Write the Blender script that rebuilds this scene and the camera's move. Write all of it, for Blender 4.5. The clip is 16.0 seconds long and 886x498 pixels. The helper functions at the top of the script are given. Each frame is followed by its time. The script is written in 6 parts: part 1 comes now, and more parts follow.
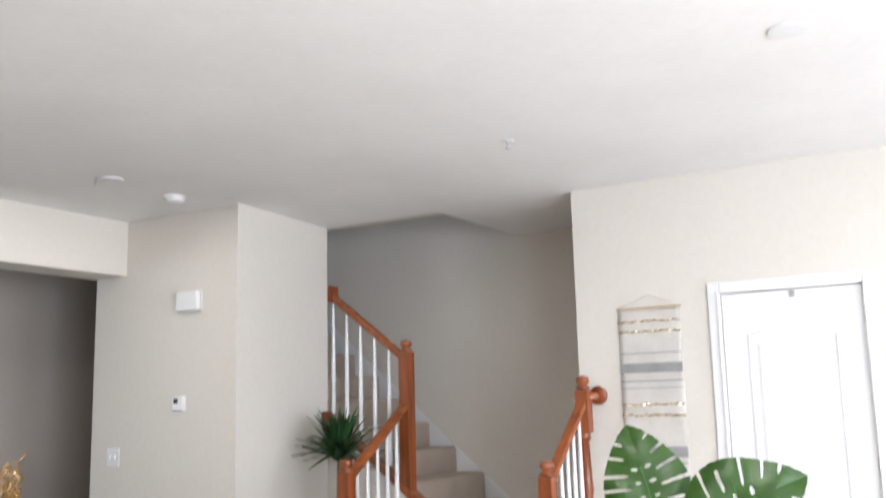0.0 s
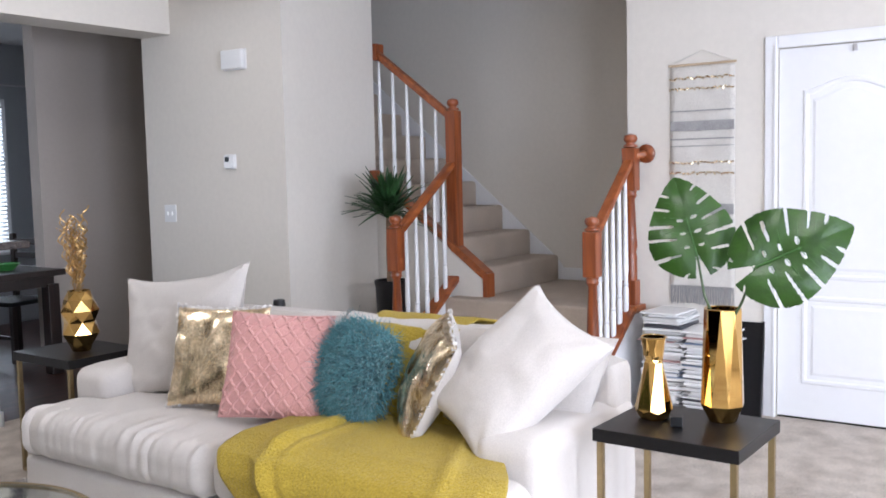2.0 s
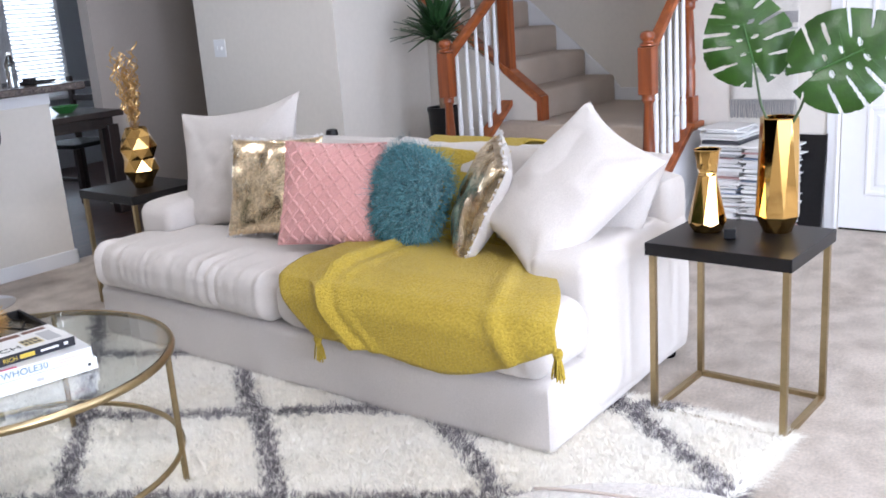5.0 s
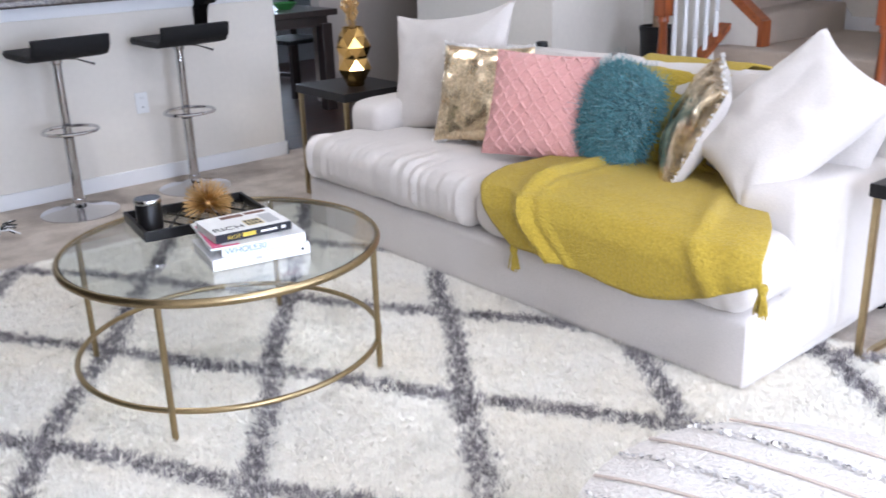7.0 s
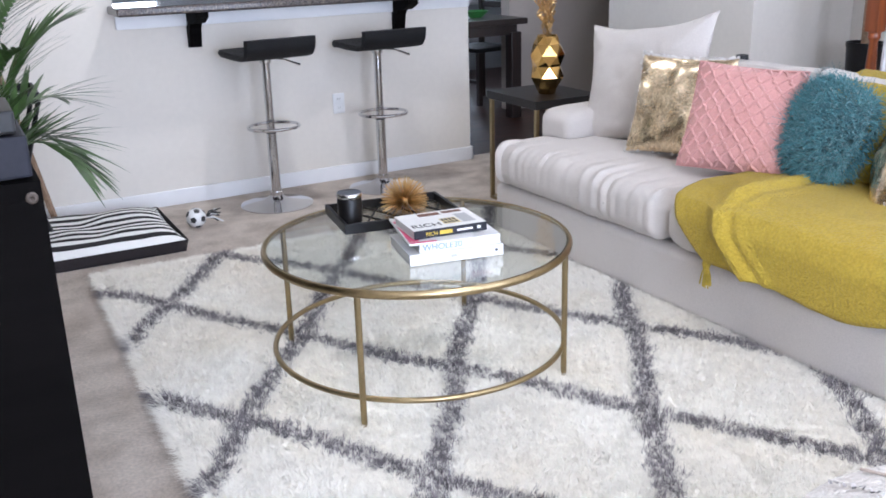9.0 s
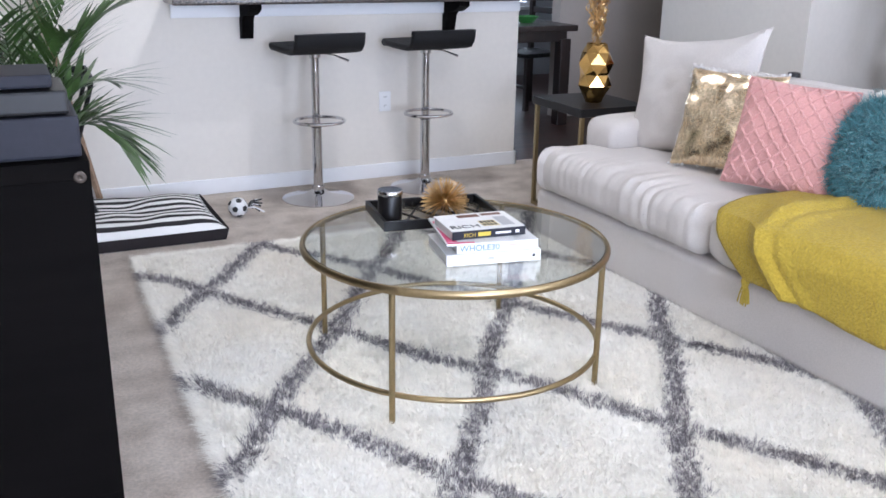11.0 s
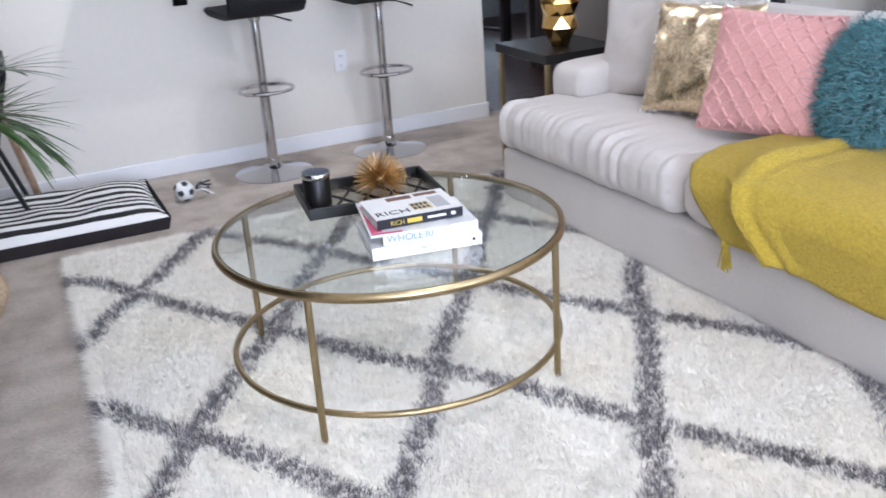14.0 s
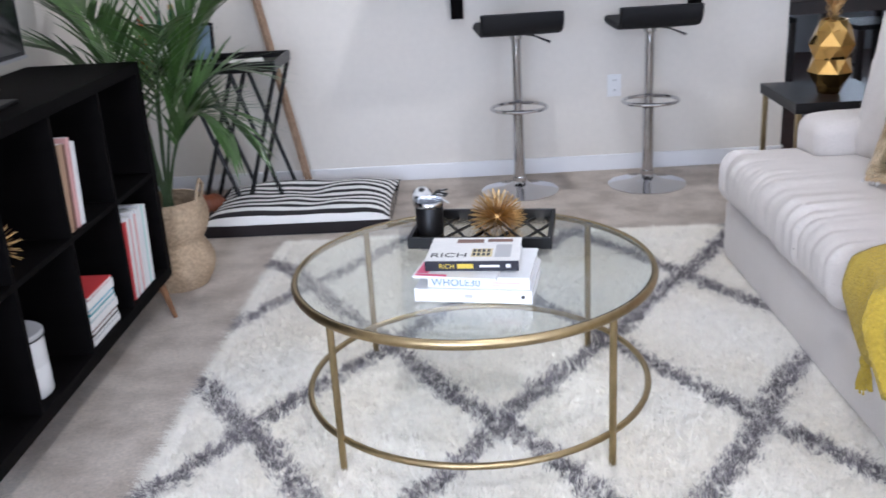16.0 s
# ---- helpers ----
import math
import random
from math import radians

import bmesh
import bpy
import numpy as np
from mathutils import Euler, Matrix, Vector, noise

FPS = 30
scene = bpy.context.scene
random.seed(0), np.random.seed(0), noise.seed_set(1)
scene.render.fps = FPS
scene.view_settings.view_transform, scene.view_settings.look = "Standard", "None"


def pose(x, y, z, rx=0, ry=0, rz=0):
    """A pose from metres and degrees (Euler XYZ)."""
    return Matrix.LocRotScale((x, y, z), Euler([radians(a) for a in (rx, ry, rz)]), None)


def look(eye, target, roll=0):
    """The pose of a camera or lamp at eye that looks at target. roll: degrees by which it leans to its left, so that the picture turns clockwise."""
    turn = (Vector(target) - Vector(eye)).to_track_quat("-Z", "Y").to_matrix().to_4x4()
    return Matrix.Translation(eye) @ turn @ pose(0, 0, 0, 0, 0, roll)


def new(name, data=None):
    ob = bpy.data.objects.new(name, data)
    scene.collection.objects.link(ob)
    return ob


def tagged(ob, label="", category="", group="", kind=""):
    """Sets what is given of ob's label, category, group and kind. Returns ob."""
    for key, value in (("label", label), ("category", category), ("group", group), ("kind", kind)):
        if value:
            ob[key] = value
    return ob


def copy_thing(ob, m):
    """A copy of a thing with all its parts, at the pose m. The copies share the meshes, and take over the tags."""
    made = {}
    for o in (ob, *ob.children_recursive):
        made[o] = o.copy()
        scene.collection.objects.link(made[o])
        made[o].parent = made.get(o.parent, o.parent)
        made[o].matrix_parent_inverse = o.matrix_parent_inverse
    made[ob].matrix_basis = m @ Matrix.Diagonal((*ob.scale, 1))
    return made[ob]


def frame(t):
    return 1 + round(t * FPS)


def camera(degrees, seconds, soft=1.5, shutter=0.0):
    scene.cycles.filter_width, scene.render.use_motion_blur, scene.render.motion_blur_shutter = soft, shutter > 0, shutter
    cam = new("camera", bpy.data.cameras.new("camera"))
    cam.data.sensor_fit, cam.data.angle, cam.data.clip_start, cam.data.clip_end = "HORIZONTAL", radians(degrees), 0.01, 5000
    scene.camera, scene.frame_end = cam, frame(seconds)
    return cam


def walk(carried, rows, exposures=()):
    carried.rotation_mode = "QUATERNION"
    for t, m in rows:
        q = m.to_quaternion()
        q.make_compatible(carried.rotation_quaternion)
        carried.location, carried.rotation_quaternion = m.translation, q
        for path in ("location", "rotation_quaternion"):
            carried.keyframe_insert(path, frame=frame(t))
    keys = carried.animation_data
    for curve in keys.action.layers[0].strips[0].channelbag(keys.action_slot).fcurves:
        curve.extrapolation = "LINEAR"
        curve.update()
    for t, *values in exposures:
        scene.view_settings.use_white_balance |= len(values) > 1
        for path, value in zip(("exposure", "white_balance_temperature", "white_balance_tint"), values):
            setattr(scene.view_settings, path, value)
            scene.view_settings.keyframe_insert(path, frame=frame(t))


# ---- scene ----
cam = camera(50.6, 16.0, soft=1.6, shutter=0.4)
PATH = [
    (0, (0.002, 0.721, 1.458), (1.684, 1.753, 1.784), -1.4),
    (0.5, (0.007, 0.727, 1.464), (1.692, 1.799, 1.573), -1.0),
    (1, (0.007, 0.734, 1.443), (1.685, 1.823, 1.428), -1.0),
    (1.5, (0.012, 0.738, 1.428), (1.667, 1.856, 1.315), -1.3),
    (2, (0.011, 0.734, 1.416), (1.65, 1.867, 1.248), -1.3),
    (2.5, (0.018, 0.735, 1.395), (1.648, 1.868, 1.145), -1.7),
    (3, (0.03, 0.731, 1.384), (1.652, 1.851, 1.049), -1.8),
    (3.2, (0.033, 0.73, 1.379), (1.65, 1.852, 1.024), -2.0),
    (5.3, (0.021, 0.706, 1.383), (1.503, 1.932, 0.836), -4.3),
    (5.5, (0.013, 0.708, 1.37), (1.474, 1.95, 0.8), -4.0),
    (6, (0.013, 0.713, 1.36), (1.412, 1.971, 0.681), -3.1),
    (6.5, (-0.003, 0.731, 1.36), (1.306, 2.081, 0.678), -2.4),
    (7, (-0.033, 0.745, 1.373), (1.165, 2.203, 0.71), -1.9),
    (7.5, (-0.064, 0.759, 1.374), (1.052, 2.29, 0.733), -1.0),
    (8, (-0.097, 0.773, 1.369), (0.962, 2.348, 0.738), -0.8),
    (8.5, (-0.116, 0.781, 1.36), (0.851, 2.411, 0.722), -1.2),
    (9, (-0.118, 0.779, 1.36), (0.8, 2.441, 0.729), -1.6),
    (9.2, (-0.12, 0.775, 1.356), (0.781, 2.447, 0.73), -1.4),
    (11.3, (-0.121, 0.774, 1.356), (0.73, 2.472, 0.731), 1.1),
    (11.5, (-0.129, 0.77, 1.35), (0.741, 2.456, 0.716), 1.3),
    (12, (-0.112, 0.782, 1.346), (0.775, 2.447, 0.681), 1.6),
    (12.5, (-0.1, 0.78, 1.344), (0.797, 2.433, 0.664), 0.7),
    (13, (-0.052, 0.796, 1.345), (0.873, 2.42, 0.632), 0.0),
    (13.5, (0.104, 0.901, 1.332), (1.046, 2.509, 0.605), -0.6),
    (14, (0.264, 1.01, 1.347), (1.059, 2.691, 0.611), -3.9),
    (14.5, (0.51, 0.938, 1.351), (1.04, 2.741, 0.667), -1.0),
    (15, (0.738, 0.9, 1.343), (1.132, 2.739, 0.664), -3.6),
    (15.5, (0.981, 0.944, 1.34), (1.193, 2.815, 0.666), -2.0),
    (16, (1.176, 0.932, 1.356), (1.136, 2.814, 0.682), -3.3),
]
walk(cam, [(t, look(eye, aim, roll)) for t, eye, aim, roll in PATH], [(0.0, 0.45, 6200, 9), (1.5, 0.24, 5920, 12), (3.0, 0.29, 5830, 13), (5.5, 0.36, 5680, 13), (7.0, 0.43, 5620, 13), (9.0, 0.44, 5560, 13), (12.0, 0.44, 5530, 13), (14.2, 0.42, 5530, 13), (16.0, 0.31, 5530, 13)])

# ---- world and window light ----
world = bpy.data.worlds.new("overcast_sky")
scene.world = world
world.use_nodes = True
wn = world.node_tree
sky = wn.nodes.new("ShaderNodeTexSky")
sky.sky_type = "NISHITA"
sky.sun_disc = False
sky.sun_elevation, sky.sun_rotation = radians(40), radians(160)
wn.links.new(sky.outputs[0], wn.nodes["Background"].inputs[0])
wn.nodes["Background"].inputs[1].default_value = 0.1


def window_lamp(name, eye, aim, w, h, watts, colour):
    d = bpy.data.lights.new(name, "AREA")
    d.shape, d.size, d.size_y, d.energy, d.color = "RECTANGLE", w, h, watts, colour
    ob = new(name, d)
    ob.matrix_world = look(eye, aim)
    return ob


YS = -2.65
window_lamp("daylight_south_window", (3.75, YS - 0.03, 1.35), (3.75, 1.0, 1.30), 2.25, 1.95, 88, (0.87, 0.915, 1.0))
# Added fill from the left rear; its window is unseen.
window_lamp("west_window_fill_lamp", (0.40, YS - 0.03, 1.35), (0.40, 1.0, 1.30), 1.45, 1.95, 140, (0.86, 0.91, 1.0))
# Fill through an added, unseen side window; brightens sofa front and stairwell.
window_lamp("side_window_fill_lamp", (-0.48, -1.35, 1.4), (3.0, -1.2, 1.25), 1.2, 1.7, 74, (0.87, 0.915, 1.0))
window_lamp("daylight_kitchen_window", (4.875, 9.56, 1.45), (4.875, 7.0, 1.3), 0.58, 1.4, 4, (0.93, 0.97, 1.0))
# Added fill in the kitchen, so the mirrored tray reflects a brighter room.
window_lamp("kitchen_fill_lamp", (1.3, 9.47, 1.62), (1.3, 7.0, 1.5), 1.1, 1.05, 26, (0.9, 0.95, 1.0))

# The cans at x < 2 are unseen, added as fill light over the rug.
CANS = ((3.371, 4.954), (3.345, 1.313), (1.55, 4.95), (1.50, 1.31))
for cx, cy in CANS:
    d = bpy.data.lights.new("downlight_fill_lamp", "AREA")
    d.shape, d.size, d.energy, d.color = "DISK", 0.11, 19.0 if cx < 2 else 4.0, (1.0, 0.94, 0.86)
    new("downlight_fill_lamp", d).matrix_world = look((cx, cy, 2.724), (cx, cy, 0.0))

# ---- materials ----
MATS = {}


def mat(name, colour, rough=0.6, metal=0.0, grain=0.0, scale=40.0, second=None, big=1.5, mix=0.5, bump=0.0, bscale=200.0,
        coat=0.0, sheen=0.0, spec=0.5, island=0.0):
    """A procedural surface: base colour with two scales of variation, and fine relief."""
    if name in MATS:
        return MATS[name]
    m = bpy.data.materials.new(name)
    m.use_nodes = True
    nt = m.node_tree
    b = nt.nodes["Principled BSDF"]
    b.inputs["Roughness"].default_value = rough
    b.inputs["Metallic"].default_value = metal
    b.inputs["Coat Weight"].default_value = coat
    b.inputs["Sheen Weight"].default_value = sheen
    b.inputs["Specular IOR Level"].default_value = spec
    tc = nt.nodes.new("ShaderNodeTexCoord")
    col = (*colour, 1)
    second = second or tuple(c * 0.8 for c in colour)
    n1 = nt.nodes.new("ShaderNodeTexNoise")
    n1.inputs["Scale"].default_value, n1.inputs["Detail"].default_value = big, 4
    n2 = nt.nodes.new("ShaderNodeTexNoise")
    n2.inputs["Scale"].default_value, n2.inputs["Detail"].default_value = scale, 6
    nt.links.new(tc.outputs["Object"], n1.inputs["Vector"])
    nt.links.new(tc.outputs["Object"], n2.inputs["Vector"])
    r1 = nt.nodes.new("ShaderNodeMapRange")
    r1.inputs[1].default_value, r1.inputs[2].default_value, r1.inputs[4].default_value = 0.38, 0.68, mix
    nt.links.new(n1.outputs[0], r1.inputs[0])
    m1 = nt.nodes.new("ShaderNodeMix")
    m1.data_type = "RGBA"
    m1.inputs[6].default_value, m1.inputs[7].default_value = col, (*second, 1)
    nt.links.new(r1.outputs[0], m1.inputs[0])
    hsv = nt.nodes.new("ShaderNodeHueSaturation")
    r2 = nt.nodes.new("ShaderNodeMapRange")
    r2.inputs[1].default_value, r2.inputs[2].default_value = 0.3, 0.7
    r2.inputs[3].default_value, r2.inputs[4].default_value = 1 - grain, 1 + grain
    nt.links.new(n2.outputs[0], r2.inputs[0])
    value = r2.outputs[0]
    if island:
        geo = nt.nodes.new("ShaderNodeNewGeometry")
        ri = nt.nodes.new("ShaderNodeMapRange")
        ri.inputs[3].default_value, ri.inputs[4].default_value = 1 - island, 1 + island
        nt.links.new(geo.outputs["Random Per Island"], ri.inputs[0])
        mul = nt.nodes.new("ShaderNodeMath")
        mul.operation = "MULTIPLY"
        nt.links.new(value, mul.inputs[0])
        nt.links.new(ri.outputs[0], mul.inputs[1])
        value = mul.outputs[0]
    nt.links.new(value, hsv.inputs["Value"])
    nt.links.new(m1.outputs[2], hsv.inputs["Color"])
    nt.links.new(hsv.outputs[0], b.inputs["Base Color"])
    if bump:
        n3 = nt.nodes.new("ShaderNodeTexNoise")
        n3.inputs["Scale"].default_value, n3.inputs["Detail"].default_value = bscale, 3
        nt.links.new(tc.outputs["Object"], n3.inputs["Vector"])
        bp = nt.nodes.new("ShaderNodeBump")
        bp.inputs["Strength"].default_value, bp.inputs["Distance"].default_value = bump, 0.01
        nt.links.new(n3.outputs[0], bp.inputs["Height"])
        nt.links.new(bp.outputs[0], b.inputs["Normal"])
    MATS[name] = m
    return m


def wood(name, light, dark, rough=0.35, scale=3.0, stretch=(1, 1, 12), coat=0.2, spec=0.5):
    """Wood with grain along z of the object."""
    m = bpy.data.materials.new(name)
    m.use_nodes = True
    nt = m.node_tree
    b = nt.nodes["Principled BSDF"]
    b.inputs["Roughness"].default_value, b.inputs["Coat Weight"].default_value = rough, coat
    b.inputs["Specular IOR Level"].default_value = spec
    tc = nt.nodes.new("ShaderNodeTexCoord")
    mp = nt.nodes.new("ShaderNodeMapping")
    mp.inputs["Scale"].default_value = tuple(12.0 / v for v in stretch)
    nt.links.new(tc.outputs["Object"], mp.inputs["Vector"])
    n = nt.nodes.new("ShaderNodeTexNoise")
    n.inputs["Scale"].default_value, n.inputs["Detail"].default_value, n.inputs["Distortion"].default_value = scale, 8, 0.6
    nt.links.new(mp.outputs[0], n.inputs["Vector"])
    cr = nt.nodes.new("ShaderNodeValToRGB")
    cr.color_ramp.elements[0].position, cr.color_ramp.elements[1].position = 0.32, 0.68
    cr.color_ramp.elements[0].color, cr.color_ramp.elements[1].color = (*dark, 1), (*light, 1)
    nt.links.new(n.outputs[0], cr.inputs[0])
    nt.links.new(cr.outputs[0], b.inputs["Base Color"])
    bp = nt.nodes.new("ShaderNodeBump")
    bp.inputs["Strength"].default_value, bp.inputs["Distance"].default_value = 0.15, 0.003
    nt.links.new(n.outputs[0], bp.inputs["Height"])
    nt.links.new(bp.outputs[0], b.inputs["Normal"])
    return m


def glass(name, tint=(0.93, 0.97, 0.95), rough=0.0):
    m = bpy.data.materials.new(name)
    m.use_nodes = True
    b = m.node_tree.nodes["Principled BSDF"]
    b.inputs["Base Color"].default_value = (*tint, 1)
    b.inputs["Transmission Weight"].default_value, b.inputs["Roughness"].default_value = 1.0, rough
    b.inputs["IOR"].default_value = 1.45
    return m


PAINT_WALL = mat("wall_paint_greige", (0.70, 0.66, 0.60), 0.75, grain=0.02, scale=30, second=(0.685, 0.643, 0.582), big=0.8, bump=0.06, bscale=350)
PAINT_CEIL = mat("ceiling_paint_white", (0.86, 0.85, 0.845), 0.85, grain=0.015, scale=25, second=(0.78, 0.77, 0.765), bump=0.08, bscale=250)
PAINT_TRIM = mat("trim_paint_white", (0.80, 0.80, 0.81), 0.4, grain=0.01, scale=20, second=(0.77, 0.77, 0.78))
# Darker wall paint: the unlit passage's shade is put into the colour.
PAINT_HALL_SHADE = mat("hall_paint_shade", (0.43, 0.385, 0.345), 0.75, grain=0.02, scale=30, second=(0.41, 0.365, 0.325), big=0.8, bump=0.06, bscale=350)
PAINT_KITCHEN = mat("kitchen_paint_grey", (0.42, 0.44, 0.47), 0.75, grain=0.02, scale=30, bump=0.05, bscale=350)
CARPET = mat("carpet_beige", (0.70, 0.61, 0.52), 0.95, grain=0.17, scale=95, second=(0.47, 0.39, 0.315), big=6.5, mix=1.0, bump=0.9, bscale=420, sheen=0.3, spec=0.1)
STAIR_CARPET = mat("stair_carpet", (0.60, 0.49, 0.385), 0.95, grain=0.10, scale=140, second=(0.46, 0.375, 0.295), big=4, bump=0.8, bscale=420, sheen=0.3, spec=0.1)
DARKFLOOR = wood("dark_plank", (0.07, 0.03, 0.02), (0.02, 0.009, 0.007), 0.38, 2.5, (12, 1, 1), 0.0, 0.3)
OAK = wood("orange_oak", (0.34, 0.088, 0.022), (0.14, 0.032, 0.009), 0.32, 2.2, (1, 1, 14))
OAKX = wood("orange_oak_rail", (0.39, 0.112, 0.028), (0.20, 0.048, 0.012), 0.32, 2.2, (14, 1, 1))
LINEN = mat("cream_linen", (0.61, 0.565, 0.525), 0.9, grain=0.08, scale=260, second=(0.565, 0.515, 0.47), big=2.5, mix=0.6, bump=0.25, bscale=600, sheen=0.25, spec=0.2)
LINEN_W = mat("off_white_linen", (0.585, 0.545, 0.51), 0.9, grain=0.08, scale=240, second=(0.565, 0.515, 0.47), big=3, mix=0.6, bump=0.25, bscale=600, sheen=0.25, spec=0.2)
MUSTARD = mat("mustard_knit", (0.45, 0.325, 0.042), 0.95, grain=0.15, scale=105, second=(0.40, 0.28, 0.034), big=7, bump=0.9, bscale=120, sheen=0.12, spec=0.1)
PINK = mat("pink_cotton", (0.63, 0.335, 0.305), 0.9, grain=0.09, scale=160, second=(0.57, 0.29, 0.265), big=6, bump=0.4, bscale=350, sheen=0.3, spec=0.15)
TEAL = mat("teal_wool", (0.085, 0.235, 0.265), 0.75, grain=0.15, scale=60, second=(0.06, 0.175, 0.20), big=9, sheen=0.4, spec=0.3, island=0.4)
SEQUIN = mat("champagne_sequin", (0.84, 0.70, 0.49), 0.27, 1.0, grain=0.14, scale=160, second=(0.72, 0.56, 0.36), big=14, island=0.22)
SEQUIN_W = mat("white_sequin", (0.80, 0.77, 0.74), 0.4, 0.2, grain=0.12, scale=200, bump=0.8, bscale=240)
GOLD = mat("polished_gold", (0.60, 0.375, 0.12), 0.05, 1.0, grain=0.03, scale=30)
GOLD_F = mat("gold_leaf_foliage", (0.58, 0.39, 0.17), 0.34, 1.0, grain=0.2, scale=60)
BRASS = mat("brushed_brass", (0.38, 0.295, 0.165), 0.33, 1.0, grain=0.08, scale=60, second=(0.31, 0.235, 0.12), big=6)
BLACKWOOD = wood("black_brown_veneer", (0.0035, 0.0028, 0.0028), (0.002, 0.0016, 0.0016), 0.7, 2.0, (12, 1, 1), 0.0, 0.05)
BLACKTOP = mat("black_lacquer", (0.006, 0.0055, 0.006), 0.36, spec=0.28, grain=0.2, scale=50, second=(0.012, 0.011, 0.011), big=4)
BLACKPLASTIC = mat("black_plastic", (0.010, 0.010, 0.011), 0.4, spec=0.3, grain=0.1, scale=80)
BLACKLEATHER = mat("black_leatherette", (0.007, 0.007, 0.008), 0.6, spec=0.25, grain=0.15, scale=120, bump=0.35, bscale=260)
CHROME = mat("chrome", (0.62, 0.62, 0.64), 0.08, 1.0, grain=0.02, scale=30)
SATIN = mat("brushed_steel", (0.62, 0.62, 0.64), 0.28, 1.0, grain=0.05, scale=60)
PLASTIC_W = mat("white_plastic", (0.80, 0.80, 0.80), 0.35, grain=0.01, scale=20)
SHAG_W = mat("cream_shag", (0.97, 0.945, 0.885), 0.9, grain=0.05, scale=30, second=(0.955, 0.91, 0.82), big=2.6, mix=0.9, sheen=0.6, spec=0.15, island=0.05)
SHAG_G = mat("grey_shag", (0.29, 0.265, 0.28), 0.9, grain=0.12, scale=30, second=(0.13, 0.115, 0.125), big=3, sheen=0.2, spec=0.15, island=0.5)


def let_through(m, share):
    """Thin fibres: a share of the light passes through them."""
    nt = m.node_tree
    b, out = nt.nodes["Principled BSDF"], nt.nodes["Material Output"]
    t, mx = nt.nodes.new("ShaderNodeBsdfTranslucent"), nt.nodes.new("ShaderNodeMixShader")
    mx.inputs[0].default_value = share
    nt.links.new(b.inputs["Base Color"].links[0].from_socket, t.inputs["Color"])
    nt.links.new(b.outputs[0], mx.inputs[1])
    nt.links.new(t.outputs[0], mx.inputs[2])
    nt.links.new(mx.outputs[0], out.inputs["Surface"])


let_through(SHAG_W, 0.30)
let_through(SHAG_G, 0.30)
GLASS = glass("clear_glass")
GRANITE = mat("dark_granite", (0.06, 0.05, 0.05), 0.15, grain=0.9, scale=120, second=(0.10, 0.078, 0.066), big=45, mix=0.9)
MAGENTA = mat("magenta_print", (0.60, 0.06, 0.16), 0.45)
PAPER = mat("paper_white", (0.78, 0.77, 0.75), 0.6, grain=0.04, scale=60)
INK = mat("black_ink", (0.03, 0.03, 0.03), 0.6)
LEAF = mat("glossy_leaf", (0.024, 0.066, 0.006), 0.33, spec=0.35, grain=0.2, scale=30, second=(0.015, 0.046, 0.005), big=9, mix=0.8, bump=0.2, bscale=60)
FROND = mat("palm_leaf", (0.070, 0.135, 0.035), 0.38, grain=0.2, scale=30, second=(0.04, 0.09, 0.022), big=7, island=0.3)
YUCCA = mat("yucca_leaf", (0.03, 0.085, 0.025), 0.45, grain=0.2, scale=30, second=(0.02, 0.05, 0.018), big=7, island=0.3)
STEM = mat("green_stem", (0.05, 0.085, 0.03), 0.5, grain=0.1, scale=50)
BARK = mat("tan_bark", (0.30, 0.20, 0.13), 0.9, grain=0.2, scale=60, second=(0.18, 0.115, 0.07), big=20, bump=0.6, bscale=90)
SEAGRASS = mat("seagrass_weave", (0.50, 0.375, 0.245), 0.8, grain=0.25, scale=90, second=(0.40, 0.285, 0.175), big=14, bump=0.6, bscale=180)
SOIL = mat("dark_soil", (0.04, 0.028, 0.02), 0.95, grain=0.4, scale=80, bump=0.8, bscale=90)


# ---- mesh helpers ----
def part(name, bm, material, parent=None, label="", smooth=False, m=None):
    """Links a bmesh as one mesh object, under a thing or a part."""
    me = bpy.data.meshes.new(name)
    bmesh.ops.recalc_face_normals(bm, faces=bm.faces)
    bm.to_mesh(me)
    bm.free()
    if smooth:
        for p in me.polygons:
            p.use_smooth = True
        try:
            me.set_sharp_from_angle(angle=radians(38))
        except AttributeError:
            pass
    me.materials.append(material)
    ob = new(name, me)
    if parent is not None:
        ob.parent = parent
    if m is not None:
        ob.matrix_basis = m
    if label:
        ob["label"] = label
    return ob


def thing(name, m, label, category, group="", kind=""):
    ob = new(name)
    ob.empty_display_size = 0.1
    ob.matrix_basis = m
    return tagged(ob, label, category, group, kind)


def box(x0, y0, z0, x1, y1, z1, bevel=0.0, seg=2, bm=None):
    b2 = bmesh.new()
    v = [b2.verts.new((x, y, z)) for z in (z0, z1) for x, y in ((x0, y0), (x1, y0), (x1, y1), (x0, y1))]
    for f in ((3, 2, 1, 0), (4, 5, 6, 7), (0, 1, 5, 4), (1, 2, 6, 5), (2, 3, 7, 6), (3, 0, 4, 7)):
        b2.faces.new([v[i] for i in f])
    if bevel:
        bmesh.ops.bevel(b2, geom=b2.edges[:], offset=bevel, segments=seg, profile=0.6, affect="EDGES")
    if bm is None:
        return b2
    return merge(bm, b2)


def merge(bm, other):
    me = bpy.data.meshes.new("tmp")
    other.to_mesh(me)
    other.free()
    bm.from_mesh(me)
    bpy.data.meshes.remove(me)
    return bm


